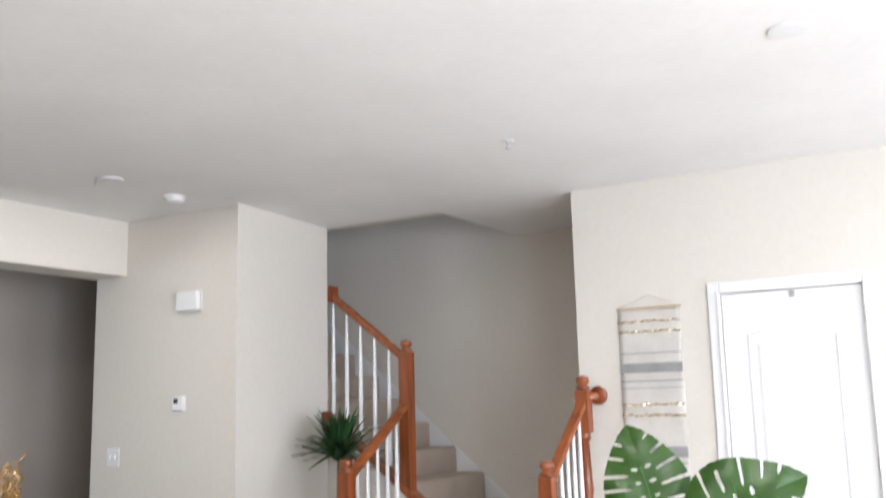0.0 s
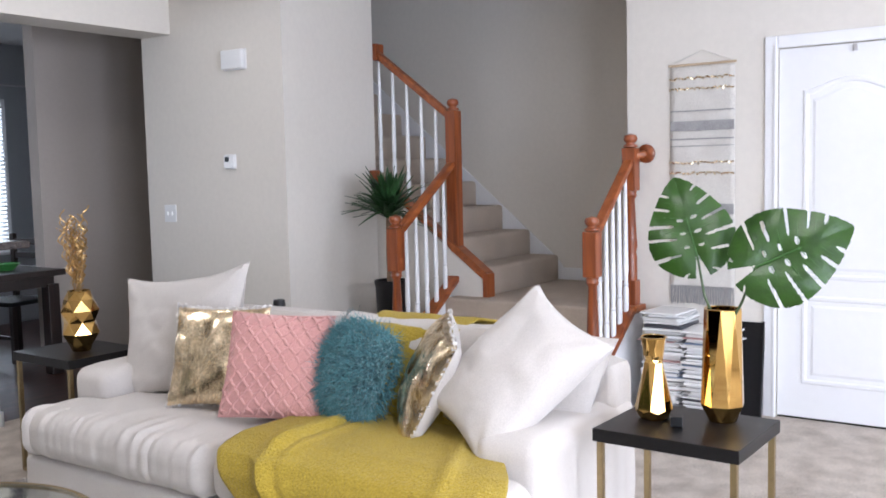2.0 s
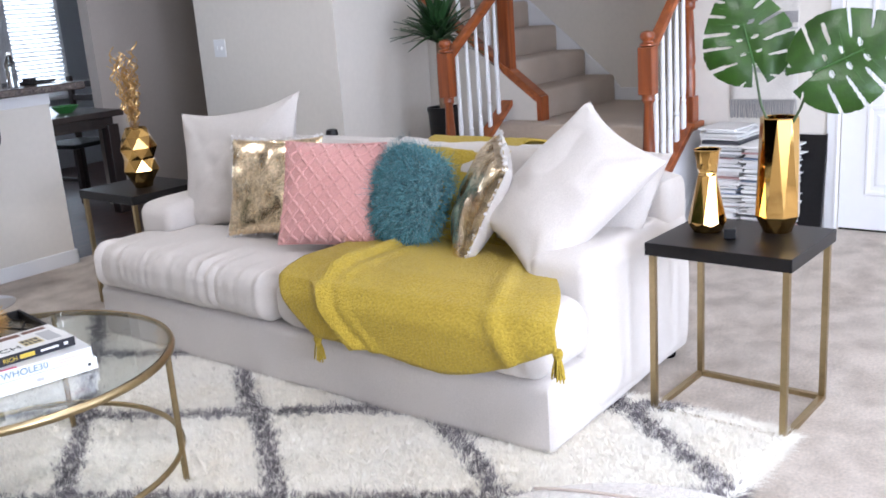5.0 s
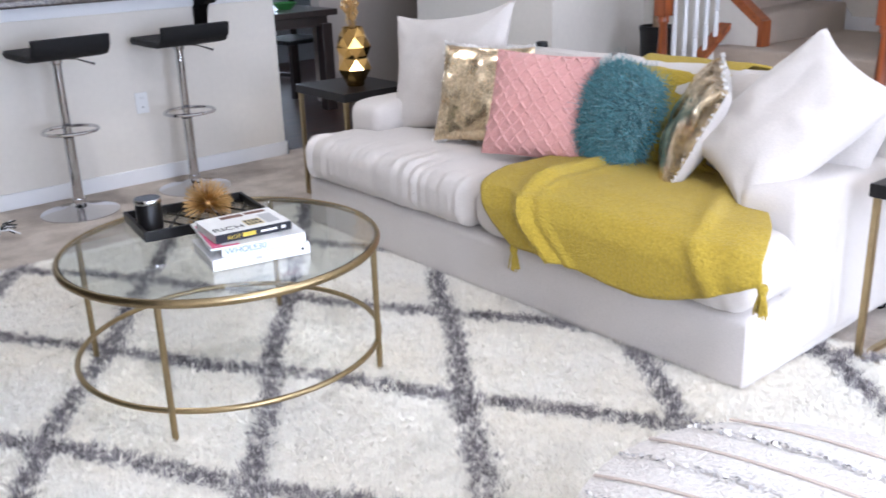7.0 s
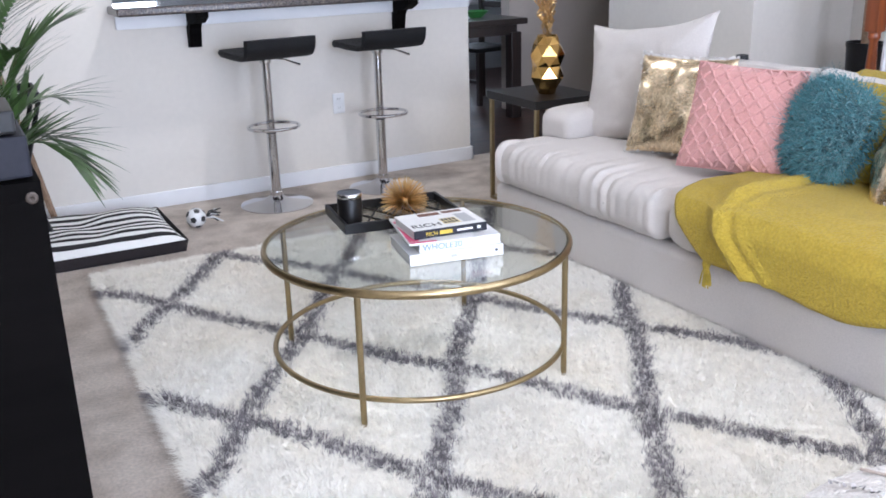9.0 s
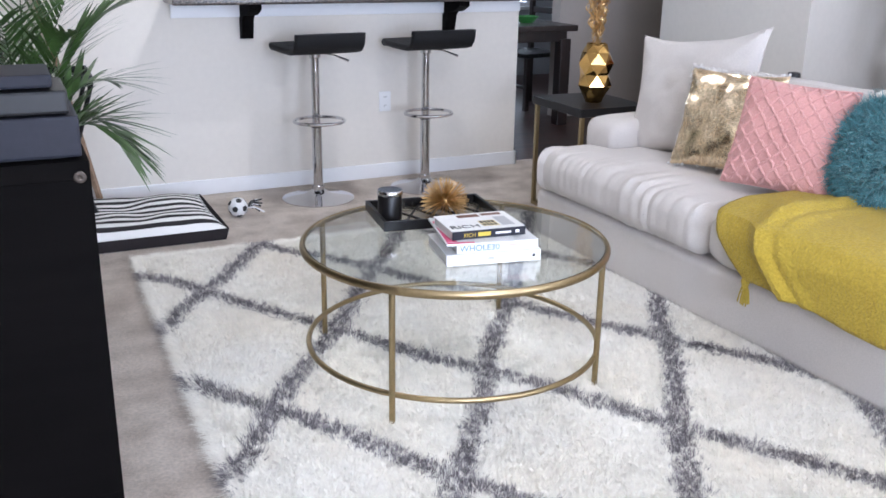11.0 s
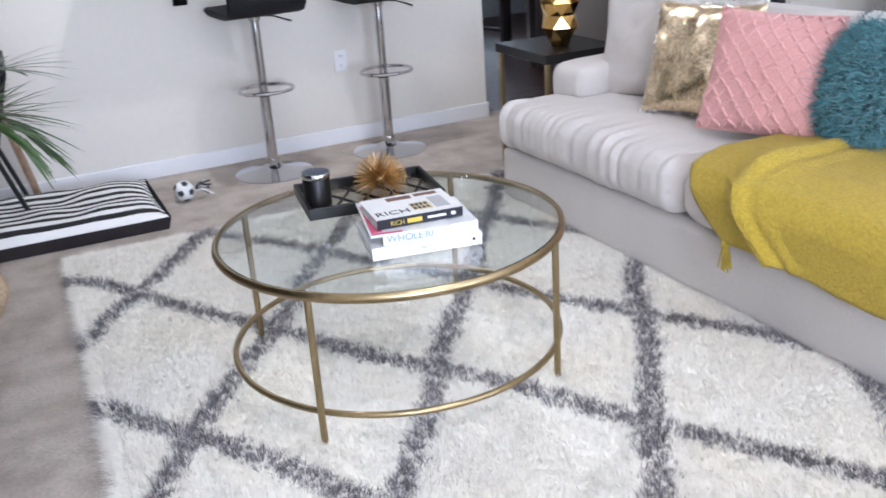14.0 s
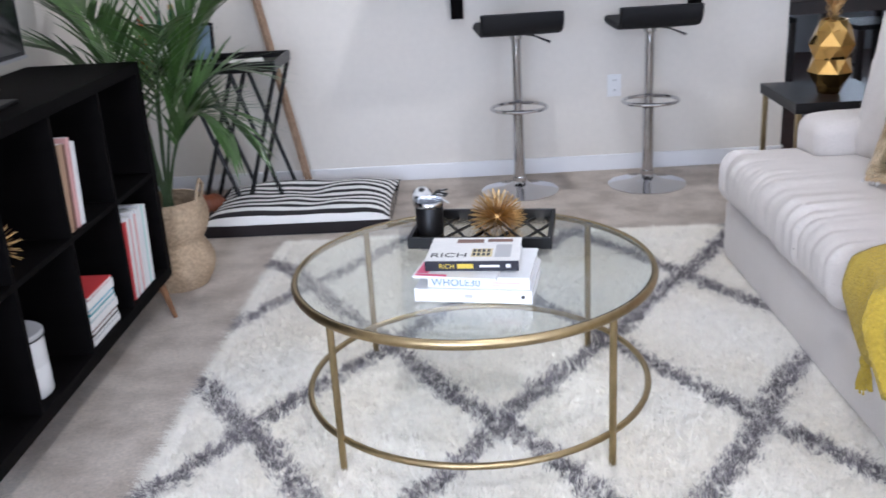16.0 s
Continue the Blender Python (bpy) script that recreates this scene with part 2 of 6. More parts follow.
def prism(outline, z0, z1, bevel=0.0):
    """A solid between z0 and z1 over an outline of (x, y)."""
    bm = bmesh.new()
    lo = [bm.verts.new((x, y, z0)) for x, y in outline]
    hi = [bm.verts.new((x, y, z1)) for x, y in outline]
    n = len(outline)
    bm.faces.new(lo[::-1])
    bm.faces.new(hi)
    for i in range(n):
        bm.faces.new((lo[i], lo[(i + 1) % n], hi[(i + 1) % n], hi[i]))
    if bevel:
        bmesh.ops.bevel(bm, geom=bm.edges[:], offset=bevel, segments=2, affect="EDGES")
    return bm


def lathe(profile, seg=32, bm=None):
    """A turned solid from (radius, z) pairs, from the bottom up."""
    b2 = bm or bmesh.new()
    rings = []
    for r, z in profile:
        if r < 1e-5:
            rings.append([b2.verts.new((0, 0, z))])
        else:
            rings.append([b2.verts.new((r * math.cos(2 * math.pi * k / seg), r * math.sin(2 * math.pi * k / seg), z)) for k in range(seg)])
    for a, b in zip(rings, rings[1:]):
        for k in range(seg):
            k2 = (k + 1) % seg
            if len(a) == 1 and len(b) > 1:
                b2.faces.new((a[0], b[k2], b[k]))
            elif len(b) == 1 and len(a) > 1:
                b2.faces.new((a[k], a[k2], b[0]))
            elif len(a) > 1:
                b2.faces.new((a[k], a[k2], b[k2], b[k]))
    for ring in (rings[0], rings[-1]):
        if len(ring) > 1:
            b2.faces.new(ring)
    return b2


def tube(points, radius, seg=10, closed=False, bm=None, flat=1.0):
    """A rod along points; radius is one number or one per point."""
    b2 = bm or bmesh.new()
    pts = [Vector(p) for p in points]
    n = len(pts)
    rad = [radius] * n if isinstance(radius, (int, float)) else list(radius)
    rings, up = [], None
    for i, p in enumerate(pts):
        d = (pts[(i + 1) % n] - pts[i - 1]) if closed else (pts[min(i + 1, n - 1)] - pts[max(i - 1, 0)])
        d.normalize()
        if up is None:
            up = Vector((0, 0, 1)) if abs(d.z) < 0.9 else Vector((1, 0, 0))
        s = d.cross(up).normalized()
        up = s.cross(d).normalized()
        rings.append([b2.verts.new(p + rad[i] * (math.cos(2 * math.pi * k / seg) * s + flat * math.sin(2 * math.pi * k / seg) * up)) for k in range(seg)])
    for i in range(n if closed else n - 1):
        a, b = rings[i], rings[(i + 1) % n]
        for k in range(seg):
            b2.faces.new((a[k], a[(k + 1) % seg], b[(k + 1) % seg], b[k]))
    if not closed:
        b2.faces.new(rings[0][::-1])
        b2.faces.new(rings[-1])
    return b2


def circle(cx, cy, z, r, n=72):
    return [(cx + r * math.cos(2 * math.pi * k / n), cy + r * math.sin(2 * math.pi * k / n), z) for k in range(n)]


def structure(name, bm, material, label, category, smooth=False, parent=None):
    ob = part(name, bm, material, parent, smooth=smooth)
    return tagged(ob, label, category, kind="structure")


# ---- the room ----
H = 2.74
XL, XD, YB = -0.45, 5.285, 5.866
XB, YN = 6.43, 9.5
structure("floor", box(XL - 0.15, YS - 0.15, -0.12, XD + 0.02, YB + 0.08, 0.0), CARPET, "beige cut-pile carpet with footprints", "floor")
structure("floor_kitchen", box(XL - 0.15, YB + 0.083, -0.12, 7.0, YN + 0.15, -0.004), DARKFLOOR, "dark brown polished wood floor of the dining area", "floor")
structure("ceiling", box(XL - 0.15, YS - 0.15, H, XD, YB, H + 0.12), PAINT_CEIL, "smooth white painted ceiling", "ceiling")
structure("ceiling_kitchen", box(XL - 0.15, YB + 0.30, H - 0.004, 7.0, YN + 0.15, H + 0.12), PAINT_CEIL, "white ceiling of the dining area", "ceiling")

# door wall with the door opening, from the south corner to the stair opening
DY0, DY1, DH = 1.40, 2.145, 2.03
bm = box(XD, YS - 0.15, 0, XD + 0.13, DY0, H)
box(XD, DY1, 0, XD + 0.13, 3.02, H, bm=bm)
box(XD, DY0, DH, XD + 0.13, DY1, H, bm=bm)
structure("wall_door_side", bm, PAINT_WALL, "greige painted wall around the white door", "wall")
structure("wall_thermostat", prism([(4.26, 4.84), (XD, 4.95), (XD, 6.17), (4.26, 6.17)], 0, H + 0.004), PAINT_WALL, "greige wall block holding the thermostat and switch", "wall")
structure("beam", box(XL, YB, 2.365, 4.262, YB + 0.30, H + 0.004), PAINT_WALL, "greige dropped beam over the kitchen opening", "beam")
bm = box(XL, YB, 0, 0.82, YB + 0.15, 2.367)
box(0.82, YB, 0, 2.913, YB + 0.15, 1.03, bm=bm)
structure("wall_bar", bm, PAINT_WALL, "greige half wall below the breakfast bar", "wall")
bm = box(XL - 0.15, YS - 0.15, 0, XL, -2.0, H)
box(XL - 0.15, -0.7, 0, XL, YB + 0.15, H, bm=bm)
box(XL - 0.15, -2.0, 0, XL, -0.7, 0.5, bm=bm)
box(XL - 0.15, -2.0, 2.3, XL, -0.7, H, bm=bm)
structure("wall_west", bm, PAINT_WALL, "greige painted wall behind the black shelf", "wall")
# south wall behind the camera, two windows unseen, the west one added for fill
bm = box(XL, YS - 0.15, 0, -0.35, YS, H)
box(1.15, YS - 0.15, 0, 2.6, YS, H, bm=bm)
box(4.9, YS - 0.15, 0, XD, YS, H, bm=bm)
for a, b in ((-0.35, 1.15), (2.6, 4.9)):
    box(a, YS - 0.15, 0, b, YS, 0.35, bm=bm)
    box(a, YS - 0.15, 2.35, b, YS, H, bm=bm)
structure("wall_south", bm, PAINT_WALL, "unseen greige wall with two tall windows, one added for fill", "wall")
PANE = glass("window_glass", (0.97, 0.98, 0.98))
# The first window is added around the left fill lamp.
for i, (a, b) in enumerate(((-0.35, 1.15), (2.6, 4.9))):
    w = thing(f"window_{i + 1}", pose(0, 0, 0), "tall unseen white-framed window for daylight, the west one added", "window", kind="structure")
    bm = bmesh.new()
    for x in (a, (a + b) / 2 - 0.03, b - 0.06):
        box(x, YS - 0.12, 0.35, x + 0.06, YS - 0.07, 2.35, bm=bm)
    for z in (0.35, 1.32, 2.29):
        box(a, YS - 0.118, z, b, YS - 0.072, z + 0.06, bm=bm)
    part("window_frame", bm, PAINT_TRIM, w)
    p = part("pane", box(a + 0.02, YS - 0.10, 0.37, b - 0.02, YS - 0.094, 2.33), PANE, w)
    p.visible_shadow = False
    part("window_sill", box(a - 0.04, YS, 0.31, b + 0.04, YS + 0.05, 0.345, 0.006), PAINT_TRIM, w)

# Added side window, out of view, framing the fill for the sofa front.
w = thing("window_5", pose(0, 0, 0), "unseen white-framed side window added to light the sofa front", "window", kind="structure")
bm = bmesh.new()
for y in (-2.0, -1.38, -0.76):
    box(XL - 0.12, y, 0.5, XL - 0.07, y + 0.06, 2.3, bm=bm)
for z in (0.5, 1.37, 2.24):
    box(XL - 0.118, -1.98, z, XL - 0.072, -0.72, z + 0.06, bm=bm)
part("window_frame", bm, PAINT_TRIM, w)
p = part("pane", box(XL - 0.10, -1.98, 0.52, XL - 0.094, -0.72, 2.28), PANE, w)
p.visible_shadow = False

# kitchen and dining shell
structure("wall_hall", box(4.09, 7.2, 0, 7.0, 7.32, H), PAINT_HALL_SHADE, "wall of the passage behind, its shade put into a darker paint", "wall")
structure("wall_hall_end", box(7.0, 4.95, 0, 7.12, 7.2, H), PAINT_HALL_SHADE, "wall closing the passage, its shade put into a darker paint", "wall")
structure("wall_kitchen_west", box(XL - 0.15, YB + 0.15, 0, XL, YN, H), PAINT_KITCHEN, "grey painted wall of the kitchen", "wall")
bm = box(XL, YN, 0, 0.7, YN + 0.15, H)
box(1.9, YN, 0, 4.55, YN + 0.15, H, bm=bm)
box(0.7, YN, 0, 1.9, YN + 0.15, 1.05, bm=bm)
box(0.7, YN, 2.2, 1.9, YN + 0.15, H, bm=bm)
box(5.2, YN, 0, 7.0, YN + 0.15, H, bm=bm)
box(4.55, YN, 0, 5.2, YN + 0.15, 0.72, bm=bm)
box(4.55, YN, 2.2, 5.2, YN + 0.15, H, bm=bm)
structure("wall_kitchen_north", bm, PAINT_KITCHEN, "grey painted wall with a curtained window", "wall")
structure("wall_kitchen_east", box(5.6, 7.32, 0, 5.72, YN, H), PAINT_KITCHEN, "grey painted wall beside the dining window", "wall")

# stair well
structure("wall_stair_back", box(XB, 2.8, 0, XB + 0.12, 9.0, 5.2), PAINT_WALL, "greige wall behind the carpeted stairs", "wall")
structure("wall_stair_side", box(XD + 0.13, 3.02 - 0.12, 0, XB, 3.02, 5.2), PAINT_WALL, "greige wall beside the landing", "wall")
structure("ceiling_landing", box(XD, 3.0, H, XB, 4.0, H + 0.25), PAINT_CEIL, "white ceiling above the stair landing", "ceiling")
structure("wall_stair_inner", box(XD, 4.0, H + 0.004, XD + 0.1, 6.2, 5.2), PAINT_WALL, "greige wall above the stair opening", "wall")
structure("ceiling_stair", box(XD, 3.0, 5.2, XB + 0.12, 9.0, 5.3), PAINT_CEIL, "white ceiling high above the stairs", "ceiling")
structure("wall_stair_end", box(XD, 6.2, H + 0.13, XB, 6.3, 5.2), PAINT_WALL, "greige wall at the top of the stairs", "wall")

# baseboards
bm = box(XL, YB - 0.014, 0, 2.927, YB, 0.085, 0.004)
box(2.913, YB - 0.014, 0, 2.927, YB + 0.15, 0.085, 0.004, bm=bm)
structure("baseboard_bar", bm, PAINT_TRIM, "white painted baseboard of the bar wall", "baseboard")
bm = box(XD - 0.014, YS, 0, XD, DY0 - 0.07, 0.085, 0.004)
box(XD - 0.014, DY1 + 0.07, 0, XD, 3.02, 0.085, 0.004, bm=bm)
structure("baseboard_door_wall", bm, PAINT_TRIM, "white painted baseboard of the door wall", "baseboard")
structure("baseboard_thermostat", box(4.246, 4.84, 0, 4.26, 6.17, 0.085, 0.004), PAINT_TRIM, "white painted baseboard of the thermostat wall", "baseboard")
structure("baseboard_west", box(XL, YS, 0, XL + 0.014, YB - 0.014, 0.085, 0.004), PAINT_TRIM, "white painted baseboard of the shelf wall", "baseboard")

# ---- door ----
door = thing("door_1", pose(XD, 0, 0), "white two-panel interior door with an arched upper panel", "door", kind="structure")
bm = box(-0.018, DY1, 0, 0.0, DY1 + 0.066, DH + 0.066, 0.006)
box(-0.018, DY0 - 0.066, 0, 0.0, DY0, DH + 0.066, 0.006, bm=bm)
box(-0.018, DY0, DH, 0.0, DY1, DH + 0.066, 0.006, bm=bm)
for a, b in ((DY1 - 0.0, DY1 + 0.016), (DY0 - 0.016, DY0)):
    box(-0.026, a, 0, -0.012, b, DH + 0.016, 0.004, bm=bm)
part("casing", bm, PAINT_TRIM, door)
part("door_slab", box(0.012, DY0 + 0.004, 0.012, 0.05, DY1 - 0.004, DH - 0.004, 0.002), PAINT_TRIM, door)


def door_panel(y0, y1, z0, z1, arch):
    """A raised frame moulding with a sunk field, its top bowed when arch is set."""
    def ring(inset, x):
        pts = [(x, y0 + inset, z0 + inset), (x, y1 - inset, z0 + inset)]
        n = 14
        for k in range(n + 1):
            f = k / n
            lift = arch * math.sin(math.pi * f) ** 1.6 if arch else 0
            pts.append((x, y1 - inset - f * (y1 - y0 - 2 * inset), z1 - inset + lift))
        return pts
    b2 = bmesh.new()
    rows = [[b2.verts.new(p) for p in ring(i, x)] for i, x in ((0, 0.0125), (0.008, 0.004), (0.022, 0.004), (0.03, 0.011), (0.05, 0.011), (0.065, 0.006))]
    for a, b in zip(rows, rows[1:]):
        for k in range(len(a)):
            k2 = (k + 1) % len(a)
            b2.faces.new((a[k], a[k2], b[k2], b[k]))
    b2.faces.new(rows[-1])
    return b2


part("panel", door_panel(DY0 + 0.13, DY1 - 0.13, 0.78, 1.80, 0.06), PAINT_TRIM, door)
part("panel", door_panel(DY0 + 0.13, DY1 - 0.13, 0.20, 0.69, 0.0), PAINT_TRIM, door)
for z in (0.25, 1.05, 1.82):
    part("hinge", box(-0.004, DY0 - 0.006, z, 0.014, DY0 + 0.008, z + 0.09, 0.002), SATIN, door, "steel door hinge")
bm = box(0.004, DY1 - 0.40, 1.985, 0.013, DY1 - 0.375, 2.02, 0.002)
tube([(0.006, DY1 - 0.387, 1.99), (-0.012, DY1 - 0.387, 1.985), (-0.016, DY1 - 0.387, 1.998)], 0.004, 8, bm=bm)
part("hook", bm, SATIN, door, "small steel coat hook")

# ---- stairs ----
LZ = 0.56
lower = thing("stairs_lower", pose(0, 0, 0), "three beige carpeted steps up to a landing", "stairs", kind="structure")
for x0, x1, z1 in ((4.62, 5.10, LZ / 3), (4.89, 5.18, 2 * LZ / 3), (5.16, XD + 0.14, LZ)):
    part("step", box(x0, 2.965, 0, x1, 4.295, z1, 0.02, 3), STAIR_CARPET, lower, smooth=True)
structure("landing", box(XD - 0.05, 3.02, LZ - 0.2, XB, 4.32, LZ - 0.003), STAIR_CARPET, "beige carpeted stair landing", "landing")
SX0 = 5.36
upper = thing("stairs_upper", pose(0, 0, 0), "beige carpeted stairs with rounded noses climbing away", "stairs", kind="structure")
for k in range(11):
    part("step", box(SX0, -0.03, -0.21, XB - 0.012, 0.30, 0, 0.03, 3), STAIR_CARPET, upper, smooth=True, m=pose(0, 4.11 + 0.245 * k, LZ + 0.19 * (k + 1)))
bm = bmesh.new()
pts = [(4.05, LZ), (4.05, LZ + 0.10), (4.13, LZ + 0.19), (6.2, LZ + 0.19 + 2.07 * 0.776 + 0.12), (6.2, LZ)]
v = [[bm.verts.new((x, y, z)) for y, z in pts] for x in (XB - 0.014, XB)]
bm.faces.new(v[0])
bm.faces.new(v[1][::-1])
for k in range(5):
    bm.faces.new((v[0][k], v[0][(k + 1) % 5], v[1][(k + 1) % 5], v[1][k]))
structure("stair_skirt", bm, PAINT_TRIM, "white painted skirt board along the stairs", "trim")
bm = box(XB - 0.014, 3.034, LZ - 0.003, XB, 4.05, LZ + 0.09, 0.004)
box(XD + 0.13, 3.02, LZ - 0.003, XB, 3.034, LZ + 0.09, 0.004, bm=bm)
structure("baseboard_landing", bm, PAINT_TRIM, "white baseboard round the landing", "baseboard")
# knee wall under the upper balustrade
bm = bmesh.new()
knee = [(4.30, 0.0), (4.04, LZ - 0.05), (4.04, 0.68), (4.30, 0.855), (4.955, 1.33), (4.955, 0.0)]
v = [[bm.verts.new((x, y, z)) for y, z in knee] for x in (5.29, 5.36)]
bm.faces.new(v[0])
bm.faces.new(v[1][::-1])
for k in range(len(knee)):
    bm.faces.new((v[0][k], v[0][(k + 1) % len(knee)], v[1][(k + 1) % len(knee)], v[1][k]))
structure("wall_knee", bm, PAINT_WALL, "greige knee wall below the stair rail", "wall")


def bar(p, q, w, h, bevel=0.006):
    """A square bar from p to q, h high and w wide."""
    p, q = Vector(p), Vector(q)
    d = q - p
    b2 = box(0, -w / 2, -h / 2, d.length, w / 2, h / 2, bevel)
    rot = d.to_track_quat("X", "Z").to_matrix().to_4x4()
    bmesh.ops.transform(b2, matrix=Matrix.Translation(p) @ rot, verts=b2.verts)
    return b2


def newel(x, y, z0, top, block_lo, w=0.082):
    """An oak newel: square foot, turned middle, square head, and a turned finial."""
    n = thing("newel_post", pose(x, y, z0), "orange-stained oak newel post with a turned ball cap", "newel post", "stair newels")
    head = top - 0.085 - z0
    lo = block_lo - z0
    part("head_block", box(-w / 2, -w / 2, lo, w / 2, w / 2, head, 0.007), OAK, n)
    part("finial", lathe([(0.030, head), (0.042, head + 0.006), (0.042, head + 0.014), (0.026, head + 0.024), (0.026, head + 0.030),
                          (0.037, head + 0.040), (0.041, head + 0.055), (0.034, head + 0.074), (0.0, head + 0.085)], 20), OAK, n, smooth=True)
    if lo > 0.15:
        part("turned_shaft", lathe([(0.036, lo), (0.033, lo - 0.02), (0.037, lo - 0.03), (0.024, lo - 0.05), (0.034, lo * 0.62), (0.038, lo * 0.55),
                                    (0.030, lo * 0.5), (0.036, lo * 0.46), (0.036, 0.2)][::-1] if lo > 0.45 else
                                   [(0.036, 0.05), (0.028, lo * 0.5), (0.036, lo - 0.03), (0.036, lo)], 20), OAK, n, smooth=True)
        part("foot_block", box(-w / 2, -w / 2, 0, w / 2, w / 2, 0.2 if lo > 0.45 else 0.06, 0.006), OAK, n)
    return n


newel(4.65, 4.30, 0.0, 1.145, 0.79)
newel(4.65, 2.955, 0.0, 1.15, 0.815)
newel(5.338, 4.31, 0.80, 1.90, 0.80)
newel(5.20, 2.965, LZ - 0.02, 1.605, 1.27)


def baluster(x, y, z0, z1):
    h = z1 - z0
    b = tagged(part("baluster", lathe([(0.016, 0), (0.016, 0.15), (0.012, 0.165), (0.017, 0.175), (0.012, 0.19), (0.0165, 0.26), (0.0135, h * 0.6), (0.0095, h)], 12),
                    PAINT_TRIM, None, smooth=True, m=pose(x, y, z0)), "white painted turned stair baluster", "baluster", "stair balusters")
    return b


def rail(name, p, q, label):
    """A moulded oak handrail from p to q."""
    r = thing(name, pose(0, 0, 0), label, "handrail")
    b2 = bar(p, q, 0.058, 0.04, 0.014)
    merge(b2, bar(Vector(p) - Vector((0, 0, 0.026)), Vector(q) - Vector((0, 0, 0.026)), 0.036, 0.022, 0.004))
    part("handrail_bar", b2, OAKX, r, smooth=True)
    return r


rail("handrail", (4.69, 4.30, 1.045), (5.30, 4.305, 1.455), "orange oak handrail of the lower stair flight")
up = rail("handrail", (5.338, 4.35, 1.80), (5.338, 4.955, 2.26), "orange oak handrail of the upper stair flight")
part("rosette", box(5.29, 4.925, 2.20, 5.385, 4.955, 2.32, 0.008), OAK, up)
rr = rail("handrail", (4.69, 2.957, 1.05), (5.17, 2.963, 1.44), "orange oak handrail beside the wall")
part("rosette", lathe([(0.055, 0), (0.055, 0.012), (0.045, 0.02), (0.0, 0.022)], 24), OAK, rr, smooth=True, m=pose(XD, 2.90, 1.485, 0, -90, 0))
part("handrail_stub", bar((5.20, 2.955, 1.47), (5.27, 2.905, 1.485), 0.05, 0.04, 0.012), OAKX, rr)
for y, s in ((4.30, 0), (2.958, 1)):
    for k in range(5):
        f = (k + 0.75) / 5.6
        x = 4.68 + f * (0.60 if not s else 0.50)
        zt = 1.02 + f * (0.40 if not s else 0.38)
        baluster(x, y, 0.20 + (x - 4.62) * 0.69 + 0.015, zt)
for k in range(5):
    y = 4.455 + 0.121 * k
    baluster(5.338, y, 0.945 + (y - 4.30) * 0.725, 1.80 + (y - 4.35) * 0.76 - 0.02)
# oak caps and stringers
tagged(part("stair_cap", box(5.205, 4.915, 1.335, 5.289, 4.945, 1.425, 0.006), OAK), "orange oak end block of the cap against the wall", "stair trim", kind="structure")
tagged(part("stair_cap", merge(bar((5.335, 4.955, 1.365), (5.335, 4.30, 0.89), 0.10, 0.035), bar((5.335, 4.31, 0.895), (5.335, 4.05, 0.70), 0.10, 0.05)), OAKX),
       "orange oak cap along the knee wall", "stair trim", kind="structure")
tagged(part("stair_cap", box(5.282, 4.02, 0.53, 5.37, 4.062, 0.72, 0.005), OAK), "orange oak end of the knee wall cap", "stair trim", kind="structure")
tagged(part("stair_stringer", bar((4.60, 4.30, 0.20), (5.33, 4.30, 0.70), 0.09, 0.035), OAKX), "orange oak sloped curb under the balusters", "stair trim", kind="structure")
b2 = bar((4.58, 2.955, 0.20), (5.14, 2.955, 0.575), 0.09, 0.035)
merge(b2, bar((5.12, 2.955, 0.577), (5.27, 2.955, 0.577), 0.11, 0.034))
tagged(part("stair_stringer", b2, OAKX), "orange oak sloped curb beside the magazines", "stair trim", kind="structure")
for y in (2.93, 4.285):
    bm = bmesh.new()
    o = [(4.58, 0.0), (4.58, 0.18), (5.16, 0.56), (5.284, 0.56), (5.284, 0.0)]
    v = [[bm.verts.new((x, yy, z)) for x, z in o] for yy in (y, y + 0.045)]
    bm.faces.new(v[0])
    bm.faces.new(v[1][::-1])
    for k in range(5):
        bm.faces.new((v[0][k], v[0][(k + 1) % 5], v[1][(k + 1) % 5], v[1][k]))
    structure("stair_side_board", bm, PAINT_TRIM, "white painted board closing the side of the steps", "trim")

# ---- shag rug ----
RUG = pose(1.56, 3.19, 0, 0, 0, -2.0)
RW, RL = 2.44, 3.24
rug = thing("shag_rug", RUG, "cream shag rug with a dark grey diamond trellis", "rug")
part("backing", box(-RW / 2, -RL / 2, 0.002, RW / 2, RL / 2, 0.016, 0.006), mat("rug_backing", (0.90, 0.87, 0.80), 0.95, grain=0.08, scale=120, spec=0.1), rug)


